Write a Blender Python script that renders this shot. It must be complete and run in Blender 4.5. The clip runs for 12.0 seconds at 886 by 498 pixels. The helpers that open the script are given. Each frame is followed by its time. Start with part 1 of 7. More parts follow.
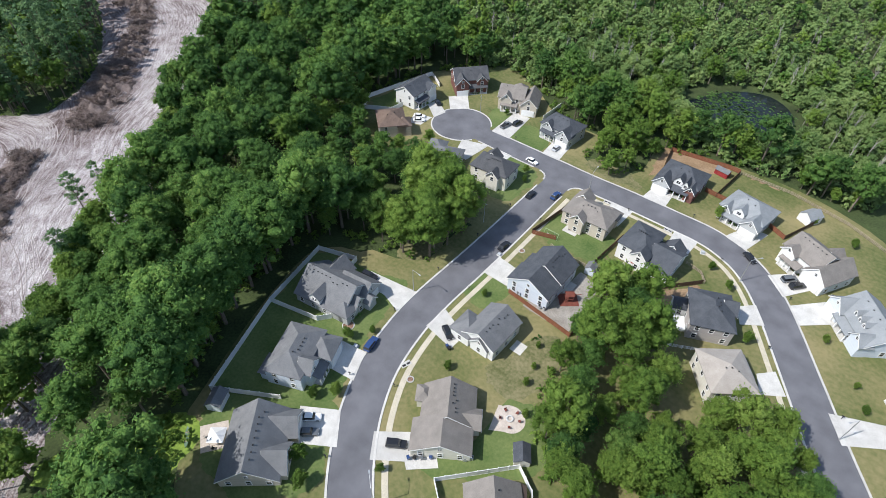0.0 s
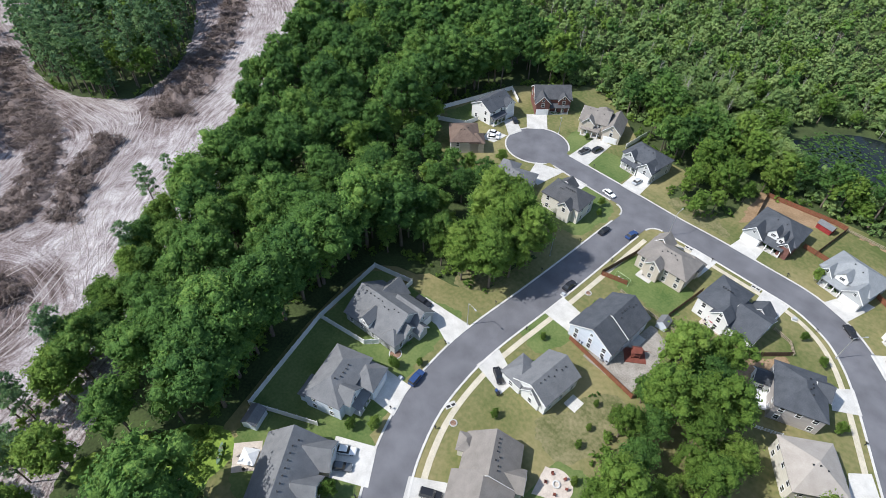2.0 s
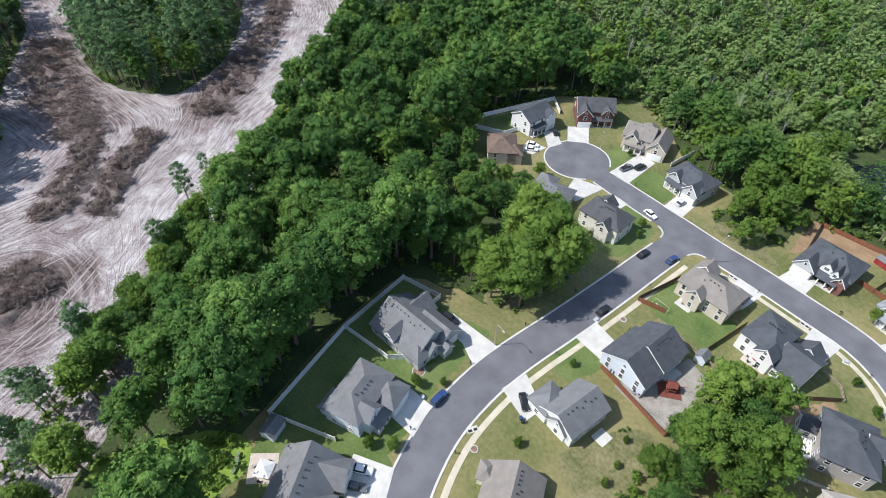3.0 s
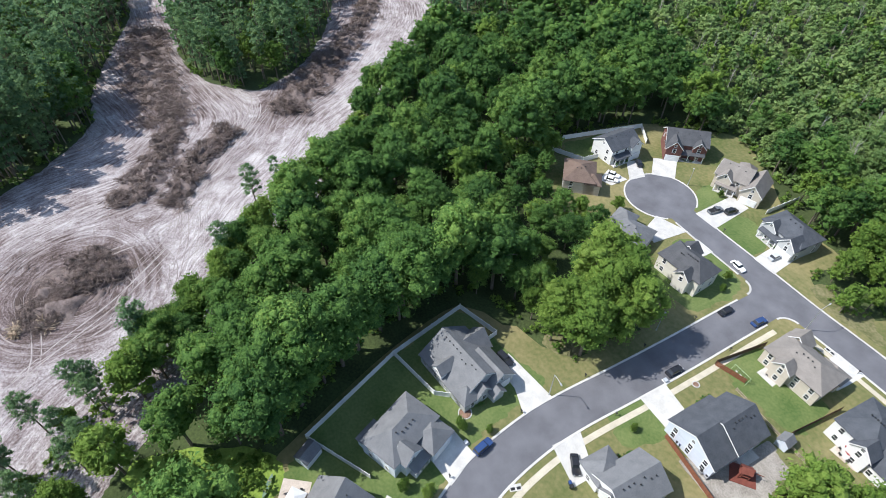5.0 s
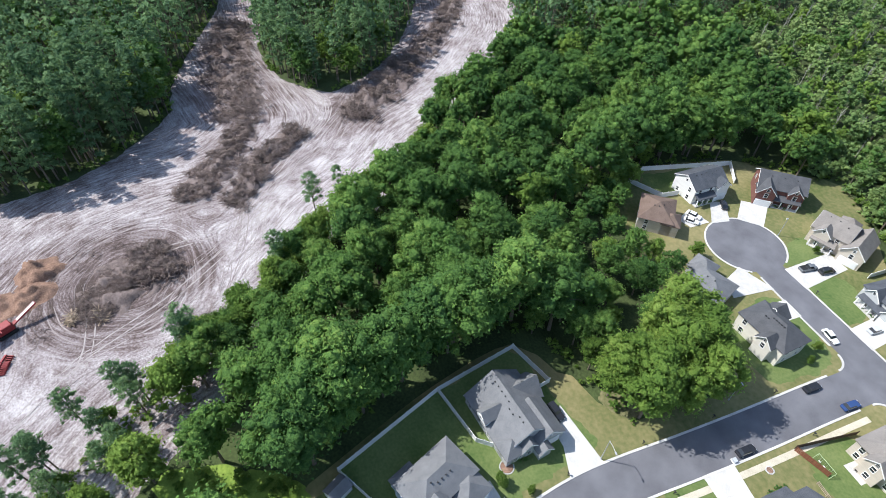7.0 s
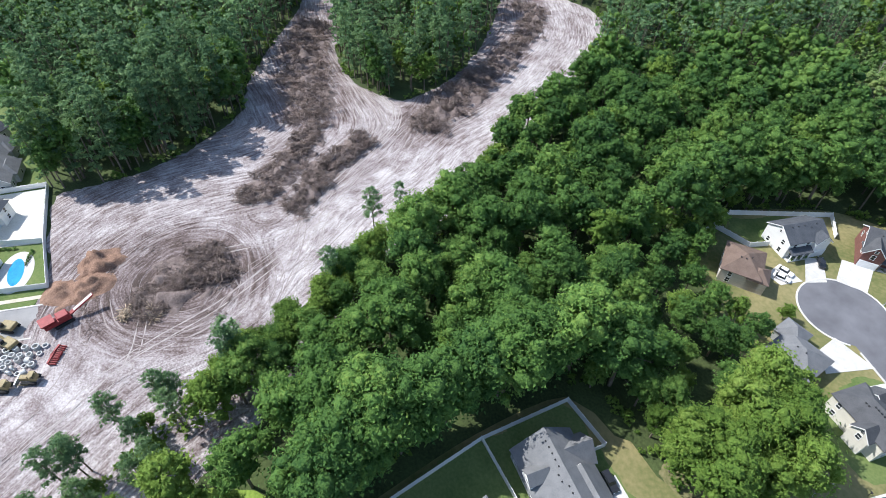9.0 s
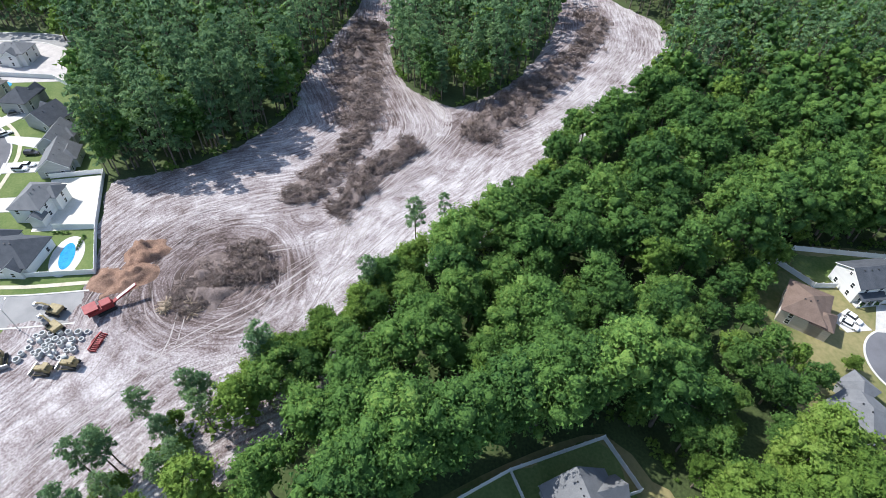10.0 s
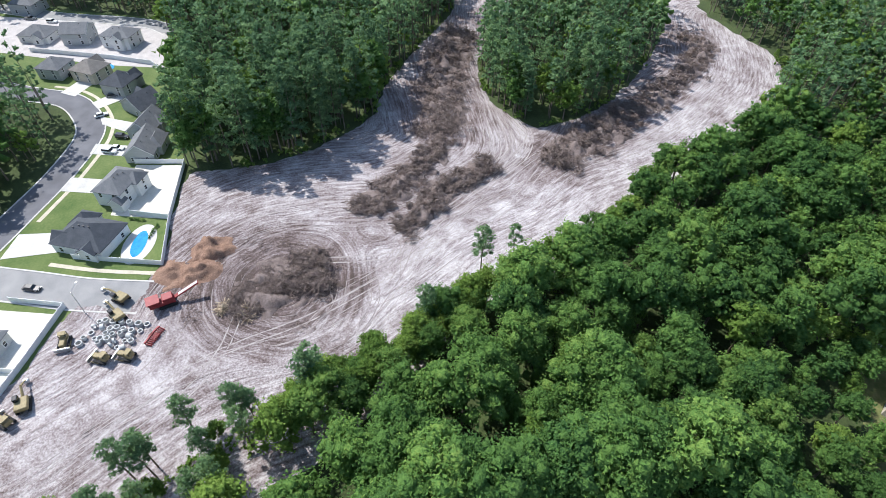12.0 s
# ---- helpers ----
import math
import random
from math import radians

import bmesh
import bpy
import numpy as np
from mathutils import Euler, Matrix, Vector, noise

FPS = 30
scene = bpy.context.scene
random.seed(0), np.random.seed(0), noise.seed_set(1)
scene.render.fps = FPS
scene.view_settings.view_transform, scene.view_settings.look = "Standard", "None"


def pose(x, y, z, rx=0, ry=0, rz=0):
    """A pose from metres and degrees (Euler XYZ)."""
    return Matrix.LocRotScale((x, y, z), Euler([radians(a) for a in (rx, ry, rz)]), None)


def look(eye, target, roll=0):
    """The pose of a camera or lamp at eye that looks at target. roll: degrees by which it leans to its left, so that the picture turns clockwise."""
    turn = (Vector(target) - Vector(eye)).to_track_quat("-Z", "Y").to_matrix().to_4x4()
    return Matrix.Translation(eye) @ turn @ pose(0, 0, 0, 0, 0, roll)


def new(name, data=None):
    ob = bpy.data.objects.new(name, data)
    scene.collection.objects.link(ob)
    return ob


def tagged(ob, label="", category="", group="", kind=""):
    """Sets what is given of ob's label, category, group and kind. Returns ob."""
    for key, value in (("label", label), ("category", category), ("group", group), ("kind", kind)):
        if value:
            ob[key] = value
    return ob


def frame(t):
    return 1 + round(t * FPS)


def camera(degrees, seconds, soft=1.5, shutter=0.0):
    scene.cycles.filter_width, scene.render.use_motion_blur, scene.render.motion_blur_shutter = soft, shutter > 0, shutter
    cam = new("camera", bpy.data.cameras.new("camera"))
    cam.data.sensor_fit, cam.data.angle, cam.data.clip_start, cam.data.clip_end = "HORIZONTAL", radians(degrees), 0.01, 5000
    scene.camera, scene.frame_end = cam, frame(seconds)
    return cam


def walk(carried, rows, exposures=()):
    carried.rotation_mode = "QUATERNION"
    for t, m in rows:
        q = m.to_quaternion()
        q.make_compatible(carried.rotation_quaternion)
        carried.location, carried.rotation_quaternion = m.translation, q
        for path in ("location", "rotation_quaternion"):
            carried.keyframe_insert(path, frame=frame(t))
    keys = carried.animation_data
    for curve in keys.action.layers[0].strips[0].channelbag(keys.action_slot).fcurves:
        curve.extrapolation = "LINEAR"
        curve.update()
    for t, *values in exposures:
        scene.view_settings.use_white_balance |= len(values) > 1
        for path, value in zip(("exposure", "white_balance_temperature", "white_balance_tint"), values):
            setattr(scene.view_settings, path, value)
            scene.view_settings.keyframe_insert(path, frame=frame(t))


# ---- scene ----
cam = camera(78.3, 12.0, soft=0.65)
PATH = [
    (0, (-0.309, 0.437, 113.623), (-1.197, 1.552, 112.221), 1.4),
    (0.5, (-2.352, 2.578, 113.622), (-3.277, 3.66, 112.218), 1.5),
    (1, (-4.476, 4.71, 113.591), (-5.44, 5.757, 112.185), 1.6),
    (1.5, (-6.641, 6.783, 113.543), (-7.645, 7.789, 112.137), 1.6),
    (2, (-8.75, 8.789, 113.515), (-9.793, 9.752, 112.107), 1.6),
    (2.5, (-10.823, 10.693, 113.49), (-11.903, 11.612, 112.081), 1.5),
    (3, (-12.996, 12.477, 113.444), (-14.113, 13.352, 112.034), 1.5),
    (5, (-22.217, 18.296, 113.421), (-23.456, 18.981, 112.008), 1.3),
    (5.5, (-24.762, 19.459, 113.42), (-26.024, 20.097, 112.005), 1.4),
    (6, (-27.388, 20.487, 113.453), (-28.67, 21.079, 112.037), 1.4),
    (6.5, (-30.061, 21.414, 113.475), (-31.363, 21.958, 112.058), 1.5),
    (7, (-32.733, 22.148, 113.491), (-34.052, 22.647, 112.072), 1.5),
    (9, (-43.881, 24.254, 112.679), (-45.258, 24.558, 111.261), 1.5),
    (9.5, (-46.715, 24.635, 112.536), (-48.105, 24.869, 111.118), 1.5),
    (10, (-49.49, 24.887, 112.41), (-50.89, 25.044, 110.991), 1.5),
    (10.5, (-52.22, 24.934, 112.296), (-53.626, 25.021, 110.876), 1.5),
    (11, (-54.997, 24.79, 112.197), (-56.404, 24.818, 110.777), 1.5),
    (11.5, (-57.825, 24.668, 112.122), (-59.232, 24.643, 110.7), 1.6),
    (12, (-60.602, 24.572, 112.091), (-62.007, 24.496, 110.669), 1.5),
]
walk(cam, [(t, look(eye, target, roll)) for t, eye, target, roll in PATH], [(0, 0.5, 6320, 10), (3, 0.61, 6290, 10), (5, 0.73, 6260, 10), (9, 0.87, 6200, 10), (12, 0.79, 6230, 10)])

# ---- world, sun ----
world = bpy.data.worlds.new("sky")
scene.world = world
world.use_nodes = True
SUN_AZ, SUN_EL = math.atan2(-0.84, -0.54), radians(49.5)
wn, wl = world.node_tree.nodes, world.node_tree.links
sky = wn.new("ShaderNodeTexSky")
sky.sky_type, sky.sun_disc = "NISHITA", False
sky.sun_elevation, sky.sun_rotation = SUN_EL, math.pi / 2 - SUN_AZ
sky.air_density, sky.dust_density = 1.2, 1.0
wl.new(sky.outputs[0], wn["Background"].inputs[0])
wn["Background"].inputs[1].default_value = 0.115
sun = new("sun", bpy.data.lights.new("sun", "SUN"))
sun.data.energy, sun.data.angle, sun.data.color = 3.6, radians(0.55), (1.0, 0.965, 0.915)
sun.matrix_world = look((0, 0, 0), (-math.cos(SUN_AZ) * math.cos(SUN_EL), -math.sin(SUN_AZ) * math.cos(SUN_EL), -math.sin(SUN_EL)))

# ---- materials ----


def material(name, low, high, rough=0.85, scale=2.0, fine=25.0, mixing=0.5, bump=0.0, metal=0.0, jitter=0.0, stretch=(1, 1, 1), space="Object", spread=(0.35, 0.65)):
    """Two-scale noise between two base colours, with relief and a random shift of value for each object."""
    m = bpy.data.materials.new(name)
    m.use_nodes = True
    n, k = m.node_tree.nodes, m.node_tree.links
    b = n["Principled BSDF"]
    b.inputs["Roughness"].default_value, b.inputs["Metallic"].default_value = rough, metal
    b.inputs["Specular IOR Level"].default_value = 0.3
    co = n.new("ShaderNodeTexCoord")
    mp = n.new("ShaderNodeMapping")
    mp.inputs["Scale"].default_value = stretch
    k.new(co.outputs[space], mp.inputs[0])
    n1, n2 = n.new("ShaderNodeTexNoise"), n.new("ShaderNodeTexNoise")
    n1.inputs["Scale"].default_value, n2.inputs["Scale"].default_value = scale, fine
    n1.inputs["Detail"].default_value, n2.inputs["Detail"].default_value = 5, 3
    mx = n.new("ShaderNodeMix")
    mx.inputs[0].default_value = mixing
    for q in (n1, n2):
        k.new(mp.outputs[0], q.inputs["Vector"])
    k.new(n1.outputs["Fac"], mx.inputs[2])
    k.new(n2.outputs["Fac"], mx.inputs[3])
    ramp = n.new("ShaderNodeValToRGB")
    ramp.color_ramp.elements[0].position, ramp.color_ramp.elements[1].position = spread
    ramp.color_ramp.elements[0].color, ramp.color_ramp.elements[1].color = (*low, 1), (*high, 1)
    k.new(mx.outputs[0], ramp.inputs[0])
    out = ramp.outputs[0]
    if jitter:
        hs, oi, mr = n.new("ShaderNodeHueSaturation"), n.new("ShaderNodeObjectInfo"), n.new("ShaderNodeMapRange")
        mr.inputs[3].default_value, mr.inputs[4].default_value = 1 - jitter, 1 + jitter
        k.new(oi.outputs["Random"], mr.inputs[0])
        k.new(mr.outputs[0], hs.inputs["Value"])
        k.new(out, hs.inputs["Color"])
        out = hs.outputs[0]
    k.new(out, b.inputs["Base Color"])
    if bump:
        bp = n.new("ShaderNodeBump")
        bp.inputs["Strength"].default_value, bp.inputs["Distance"].default_value = 0.6, bump
        k.new(mx.outputs[0], bp.inputs["Height"])
        k.new(bp.outputs[0], b.inputs["Normal"])
    return m


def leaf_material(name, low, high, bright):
    """Foliage: a tint for each tree, a shift for each clump and each spray of leaves, shaded gaps between leaves
    painted by fine noise, leafy relief, some light let through.
    """
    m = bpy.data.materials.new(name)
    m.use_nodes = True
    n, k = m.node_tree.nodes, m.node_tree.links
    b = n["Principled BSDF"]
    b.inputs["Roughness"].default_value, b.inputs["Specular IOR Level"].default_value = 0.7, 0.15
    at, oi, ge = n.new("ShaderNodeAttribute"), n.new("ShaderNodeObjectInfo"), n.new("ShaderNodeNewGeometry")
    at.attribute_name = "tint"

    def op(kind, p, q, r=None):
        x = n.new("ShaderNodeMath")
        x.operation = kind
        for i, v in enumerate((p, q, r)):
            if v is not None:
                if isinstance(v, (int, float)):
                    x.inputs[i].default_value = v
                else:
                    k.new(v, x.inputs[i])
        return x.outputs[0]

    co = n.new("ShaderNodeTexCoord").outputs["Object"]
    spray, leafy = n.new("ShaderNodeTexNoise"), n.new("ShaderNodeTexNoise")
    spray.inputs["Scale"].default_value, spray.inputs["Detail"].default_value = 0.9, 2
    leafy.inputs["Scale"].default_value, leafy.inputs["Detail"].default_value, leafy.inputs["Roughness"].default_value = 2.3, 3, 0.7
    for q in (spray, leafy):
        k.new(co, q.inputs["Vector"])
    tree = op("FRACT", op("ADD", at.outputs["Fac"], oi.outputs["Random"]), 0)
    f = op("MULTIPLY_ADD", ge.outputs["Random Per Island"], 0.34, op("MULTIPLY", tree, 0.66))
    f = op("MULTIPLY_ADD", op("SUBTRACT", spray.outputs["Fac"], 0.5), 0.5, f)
    # fine noise paints the shade of gaps between leaves into the base colour
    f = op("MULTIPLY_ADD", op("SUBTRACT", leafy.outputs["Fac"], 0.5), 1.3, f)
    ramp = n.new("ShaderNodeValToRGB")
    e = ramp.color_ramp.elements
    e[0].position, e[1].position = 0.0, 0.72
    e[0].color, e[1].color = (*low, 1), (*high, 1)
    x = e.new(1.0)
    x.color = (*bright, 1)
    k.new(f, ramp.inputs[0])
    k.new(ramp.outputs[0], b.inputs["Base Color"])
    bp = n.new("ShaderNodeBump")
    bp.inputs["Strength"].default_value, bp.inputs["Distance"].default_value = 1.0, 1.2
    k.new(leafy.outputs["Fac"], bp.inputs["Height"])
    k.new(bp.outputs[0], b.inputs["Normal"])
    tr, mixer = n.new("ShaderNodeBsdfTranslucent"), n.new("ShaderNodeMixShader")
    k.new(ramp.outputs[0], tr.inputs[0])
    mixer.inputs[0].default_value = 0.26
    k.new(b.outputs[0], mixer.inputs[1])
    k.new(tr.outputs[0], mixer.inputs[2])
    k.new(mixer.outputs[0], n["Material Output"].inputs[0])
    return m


def soil_material(name):
    """Bulldozed soil: dry sand to dark mud by its dampness, mottled, with blade streaks along the routes."""
    m = bpy.data.materials.new(name)
    m.use_nodes = True
    n, k = m.node_tree.nodes, m.node_tree.links
    b = n["Principled BSDF"]
    b.inputs["Roughness"].default_value, b.inputs["Specular IOR Level"].default_value = 0.95, 0.15

    def attribute(nm):
        a = n.new("ShaderNodeAttribute")
        a.attribute_name = nm
        return a.outputs["Fac"]

    def math_node(op, p, q, r=None):
        x = n.new("ShaderNodeMath")
        x.operation = op
        for i, v in enumerate((p, q, r)):
            if v is None:
                continue
            if isinstance(v, (int, float)):
                x.inputs[i].default_value = v
            else:
                k.new(v, x.inputs[i])
        return x.outputs[0]

    def noise_node(vec, scale, detail):
        x = n.new("ShaderNodeTexNoise")
        x.inputs["Scale"].default_value, x.inputs["Detail"].default_value = scale, detail
        x.inputs["Roughness"].default_value = 0.6
        k.new(vec, x.inputs["Vector"])
        return x.outputs["Fac"]

    co = n.new("ShaderNodeTexCoord").outputs["Object"]
    cx = n.new("ShaderNodeCombineXYZ")
    k.new(attribute("across"), cx.inputs[0])
    k.new(math_node("MULTIPLY", attribute("along"), 0.12), cx.inputs[1])
    streak = noise_node(cx.outputs[0], 1.15, 6)
    blotch, grit = noise_node(co, 0.13, 5), noise_node(co, 2.2, 5)
    f = math_node("MULTIPLY_ADD", math_node("SUBTRACT", streak, 0.5), 1.45, attribute("damp"))
    f = math_node("MULTIPLY_ADD", math_node("SUBTRACT", blotch, 0.5), 0.85, f)
    f = math_node("MULTIPLY_ADD", math_node("SUBTRACT", grit, 0.5), 1.15, f)
    ramp = n.new("ShaderNodeValToRGB")
    e = ramp.color_ramp.elements
    e[0].position, e[0].color = 0.0, (0.59, 0.56, 0.548, 1)
    e[1].position, e[1].color = 1.0, (0.085, 0.064, 0.056, 1)
    for at, c in ((0.28, (0.452, 0.413, 0.407)), (0.55, (0.285, 0.246, 0.242)), (0.78, (0.168, 0.13, 0.125))):
        x = e.new(at)
        x.color = (*c, 1)
    k.new(f, ramp.inputs[0])
    k.new(ramp.outputs[0], b.inputs["Base Color"])
    bp = n.new("ShaderNodeBump")
    bp.inputs["Strength"].default_value, bp.inputs["Distance"].default_value = 0.9, 0.6
    k.new(math_node("MULTIPLY_ADD", grit, 0.5, streak), bp.inputs["Height"])
    k.new(bp.outputs[0], b.inputs["Normal"])
    return m


M = {}
M["floor"] = material("forest_floor", (0.028, 0.04, 0.014), (0.075, 0.105, 0.034), 0.95, 0.12, 1.6, 0.5, 0.1)
M["grass"] = material("lawn_grass", (0.085, 0.112, 0.032), (0.245, 0.212, 0.1), 0.95, 0.045, 0.9, 0.3, 0.03, spread=(0.36, 0.62))
M["lush"] = material("green_lawn", (0.07, 0.118, 0.03), (0.155, 0.19, 0.066), 0.95, 0.12, 1.5, 0.4, 0.03)
M["lime"] = material("lime_rough_grass", (0.12, 0.2, 0.03), (0.24, 0.33, 0.06), 0.95, 0.3, 2.0, 0.5, 0.1)
M["asphalt"] = material("asphalt", (0.106, 0.106, 0.116), (0.172, 0.172, 0.186), 0.9, 0.16, 14, 0.35, 0.004)
M["old_asphalt"] = material("pale_asphalt", (0.21, 0.21, 0.21), (0.33, 0.32, 0.31), 0.9, 0.16, 14, 0.35, 0.004)
M["concrete"] = material("concrete", (0.43, 0.415, 0.385), (0.62, 0.605, 0.57), 0.85, 0.4, 6, 0.5, 0.004, jitter=0.08)
M["walkway"] = material("tan_walk_concrete", (0.42, 0.38, 0.29), (0.62, 0.56, 0.44), 0.9, 0.4, 6, 0.5, 0.004)
M["sand"] = soil_material("bulldozed_soil")
M["mud"] = material("brown_mud", (0.11, 0.084, 0.076), (0.23, 0.185, 0.17), 0.95, 0.25, 2.2, 0.5, 0.1)
M["rut"] = material("rut_soil", (0.22, 0.185, 0.175), (0.37, 0.32, 0.305), 0.95, 0.3, 2, 0.5, 0.1)
M["track"] = material("pressed_track_soil", (0.3, 0.265, 0.25), (0.45, 0.41, 0.39), 0.95, 0.3, 2, 0.5, 0.05)
M["pale_rut"] = material("pressed_sand", (0.38, 0.35, 0.335), (0.54, 0.505, 0.48), 0.95, 0.3, 2, 0.5, 0.05)
M["yard_sand"] = material("white_yard_sand", (0.56, 0.53, 0.45), (0.76, 0.73, 0.65), 0.95, 0.25, 2.5, 0.5, 0.05)
M["mulch"] = material("orange_mulch", (0.14, 0.08, 0.055), (0.33, 0.21, 0.15), 0.95, 0.6, 3, 0.6, 0.4)
M["brown_yard"] = material("bare_yard_soil", (0.2, 0.13, 0.07), (0.34, 0.24, 0.15), 0.95, 0.2, 2, 0.5, 0.05)
M["gravel"] = material("grey_yard_gravel", (0.2, 0.18, 0.155), (0.4, 0.37, 0.33), 0.95, 0.35, 3, 0.5, 0.06)
M["straw"] = material("dry_bleached_grass", (0.1, 0.11, 0.04), (0.25, 0.22, 0.12), 0.95, 0.2, 1.2, 0.5, 0.03, spread=(0.38, 0.68))
M["bark"] = material("bark", (0.09, 0.07, 0.05), (0.24, 0.2, 0.16), 0.95, 1.5, 12, 0.5, 0.03, stretch=(1, 1, 0.2))
M["pale_bark"] = material("bleached_bark", (0.3, 0.28, 0.25), (0.5, 0.47, 0.43), 0.95, 1.5, 12, 0.5, 0.03)
M["deadwood"] = material("dead_branches", (0.075, 0.054, 0.048), (0.36, 0.285, 0.25), 0.95, 0.6, 6, 0.5, 0.03)
M["log"] = material("cut_logs", (0.3, 0.22, 0.15), (0.6, 0.5, 0.38), 0.9, 1.0, 8, 0.5, 0.03)
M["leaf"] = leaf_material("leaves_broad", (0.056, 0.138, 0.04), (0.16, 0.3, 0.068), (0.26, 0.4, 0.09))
# needle greens lifted paler: the haze of distance is painted into the colour
M["pine"] = leaf_material("needles_pine_hazed", (0.1, 0.2, 0.1), (0.22, 0.36, 0.155), (0.3, 0.44, 0.17))
# pale young growth, with distance haze painted in as extra lightness
M["scrub_leaf"] = leaf_material("leaves_scrub_hazed", (0.16, 0.28, 0.09), (0.31, 0.44, 0.15), (0.39, 0.5, 0.18))
M["light_leaf"] = leaf_material("leaves_light", (0.1, 0.195, 0.036), (0.225, 0.355, 0.066), (0.32, 0.44, 0.095))
M["white"] = material("white_vinyl", (0.72, 0.72, 0.71), (0.82, 0.82, 0.81), 0.45, 0.5, 4, 0.3, jitter=0.03)
M["trim"] = material("white_trim", (0.74, 0.74, 0.73), (0.82, 0.82, 0.81), 0.5, 0.5, 4, 0.3)
M["glass"] = material("window_glass", (0.015, 0.018, 0.022), (0.03, 0.035, 0.042), 0.06, 0.5, 3, 0.3)
M["glass"].node_tree.nodes["Principled BSDF"].inputs["Specular IOR Level"].default_value = 0.6
M["cedar"] = material("red_cedar_boards", (0.16, 0.062, 0.035), (0.28, 0.115, 0.065), 0.8, 0.8, 8, 0.5, 0.01, jitter=0.15)
M["brown_fence"] = material("brown_fence_boards", (0.07, 0.045, 0.03), (0.15, 0.1, 0.07), 0.85, 0.8, 8, 0.5, 0.01, jitter=0.15)
M["rail"] = material("weathered_rail", (0.25, 0.2, 0.14), (0.42, 0.35, 0.26), 0.9, 0.8, 8, 0.5, 0.01, jitter=0.15)
M["roof_grey"] = material("grey_shingles", (0.125, 0.129, 0.135), (0.21, 0.214, 0.22), 0.9, 0.5, 9, 0.6, 0.02)
M["roof_tan"] = material("taupe_shingles", (0.17, 0.155, 0.138), (0.27, 0.245, 0.222), 0.9, 0.5, 9, 0.6, 0.02)
M["roof_slate"] = material("slate_blue_shingles", (0.05, 0.056, 0.066), (0.1, 0.108, 0.122), 0.9, 0.5, 9, 0.6, 0.02)
M["roof_dark"] = material("charcoal_shingles", (0.055, 0.057, 0.062), (0.105, 0.108, 0.115), 0.9, 0.5, 9, 0.6, 0.02)
M["roof_brown"] = material("brown_shingles", (0.115, 0.08, 0.062), (0.19, 0.138, 0.112), 0.9, 0.5, 9, 0.6, 0.02)
M["roof_beige"] = material("beige_shingles", (0.3, 0.27, 0.24), (0.42, 0.385, 0.345), 0.9, 0.5, 9, 0.6, 0.02)
M["roof_pale"] = material("pale_grey_shingles", (0.2, 0.215, 0.225), (0.3, 0.315, 0.325), 0.9, 0.5, 9, 0.6, 0.02)
SID = dict(rough=0.6, scale=0.5, fine=7, mixing=0.5, bump=0.01, stretch=(0.3, 0.3, 5))
M["white_siding"] = material("white_siding", (0.63, 0.63, 0.615), (0.75, 0.75, 0.735), **SID)
M["blue_siding"] = material("pale_blue_siding", (0.52, 0.57, 0.64), (0.66, 0.7, 0.76), **SID)
M["tan_siding"] = material("tan_siding", (0.45, 0.4, 0.33), (0.58, 0.52, 0.44), **SID)
M["taupe_siding"] = material("taupe_siding", (0.34, 0.31, 0.29), (0.45, 0.415, 0.39), **SID)
M["grey_siding"] = material("grey_siding", (0.36, 0.37, 0.37), (0.47, 0.48, 0.48), **SID)
M["cream_siding"] = material("cream_siding", (0.58, 0.55, 0.47), (0.7, 0.67, 0.59), **SID)
M["brick"] = material("red_brick", (0.13, 0.058, 0.048), (0.22, 0.105, 0.088), 0.9, 1.5, 12, 0.5, 0.02)
M["black"] = material("black_plastic", (0.015, 0.015, 0.016), (0.035, 0.035, 0.036), 0.5, 1, 6)
M["steel"] = material("galvanised_steel", (0.45, 0.46, 0.47), (0.6, 0.61, 0.62), 0.4, 1, 6, metal=0.7)
M["yellow"] = material("machine_yellow", (0.2, 0.155, 0.075), (0.36, 0.29, 0.15), 0.6, 1, 5)
M["red"] = material("machine_red", (0.2, 0.02, 0.025), (0.33, 0.05, 0.05), 0.5, 1, 5)
M["rubber"] = material("tyre_rubber", (0.015, 0.015, 0.015), (0.04, 0.04, 0.04), 0.9, 3, 9)
M["pipe"] = material("concrete_ring", (0.42, 0.42, 0.41), (0.62, 0.62, 0.6), 0.9, 1, 6, 0.5, 0.01, jitter=0.1)
M["pool_water"] = material("pool_water", (0.015, 0.2, 0.45), (0.03, 0.32, 0.6), 0.08, 0.6, 3)
M["pond_water"] = material("dark_pond_water", (0.008, 0.014, 0.018), (0.024, 0.03, 0.026), 0.05, 0.08, 0.5)
M["pond_water"].node_tree.nodes["Principled BSDF"].inputs["Specular IOR Level"].default_value = 0.12
M["playset"] = material("red_stained_timber", (0.13, 0.04, 0.03), (0.22, 0.07, 0.05), 0.8, 1, 8)
M["canoe_green"] = material("canoe_green", (0.1, 0.17, 0.11), (0.16, 0.24, 0.16), 0.45, 1, 5)
M["swing_green"] = material("pale_green_metal", (0.3, 0.42, 0.2), (0.42, 0.52, 0.3), 0.5, 1, 5)
M["patio"] = material("patio_pavers", (0.42, 0.36, 0.31), (0.6, 0.53, 0.46), 0.9, 0.8, 6, 0.5, 0.01)
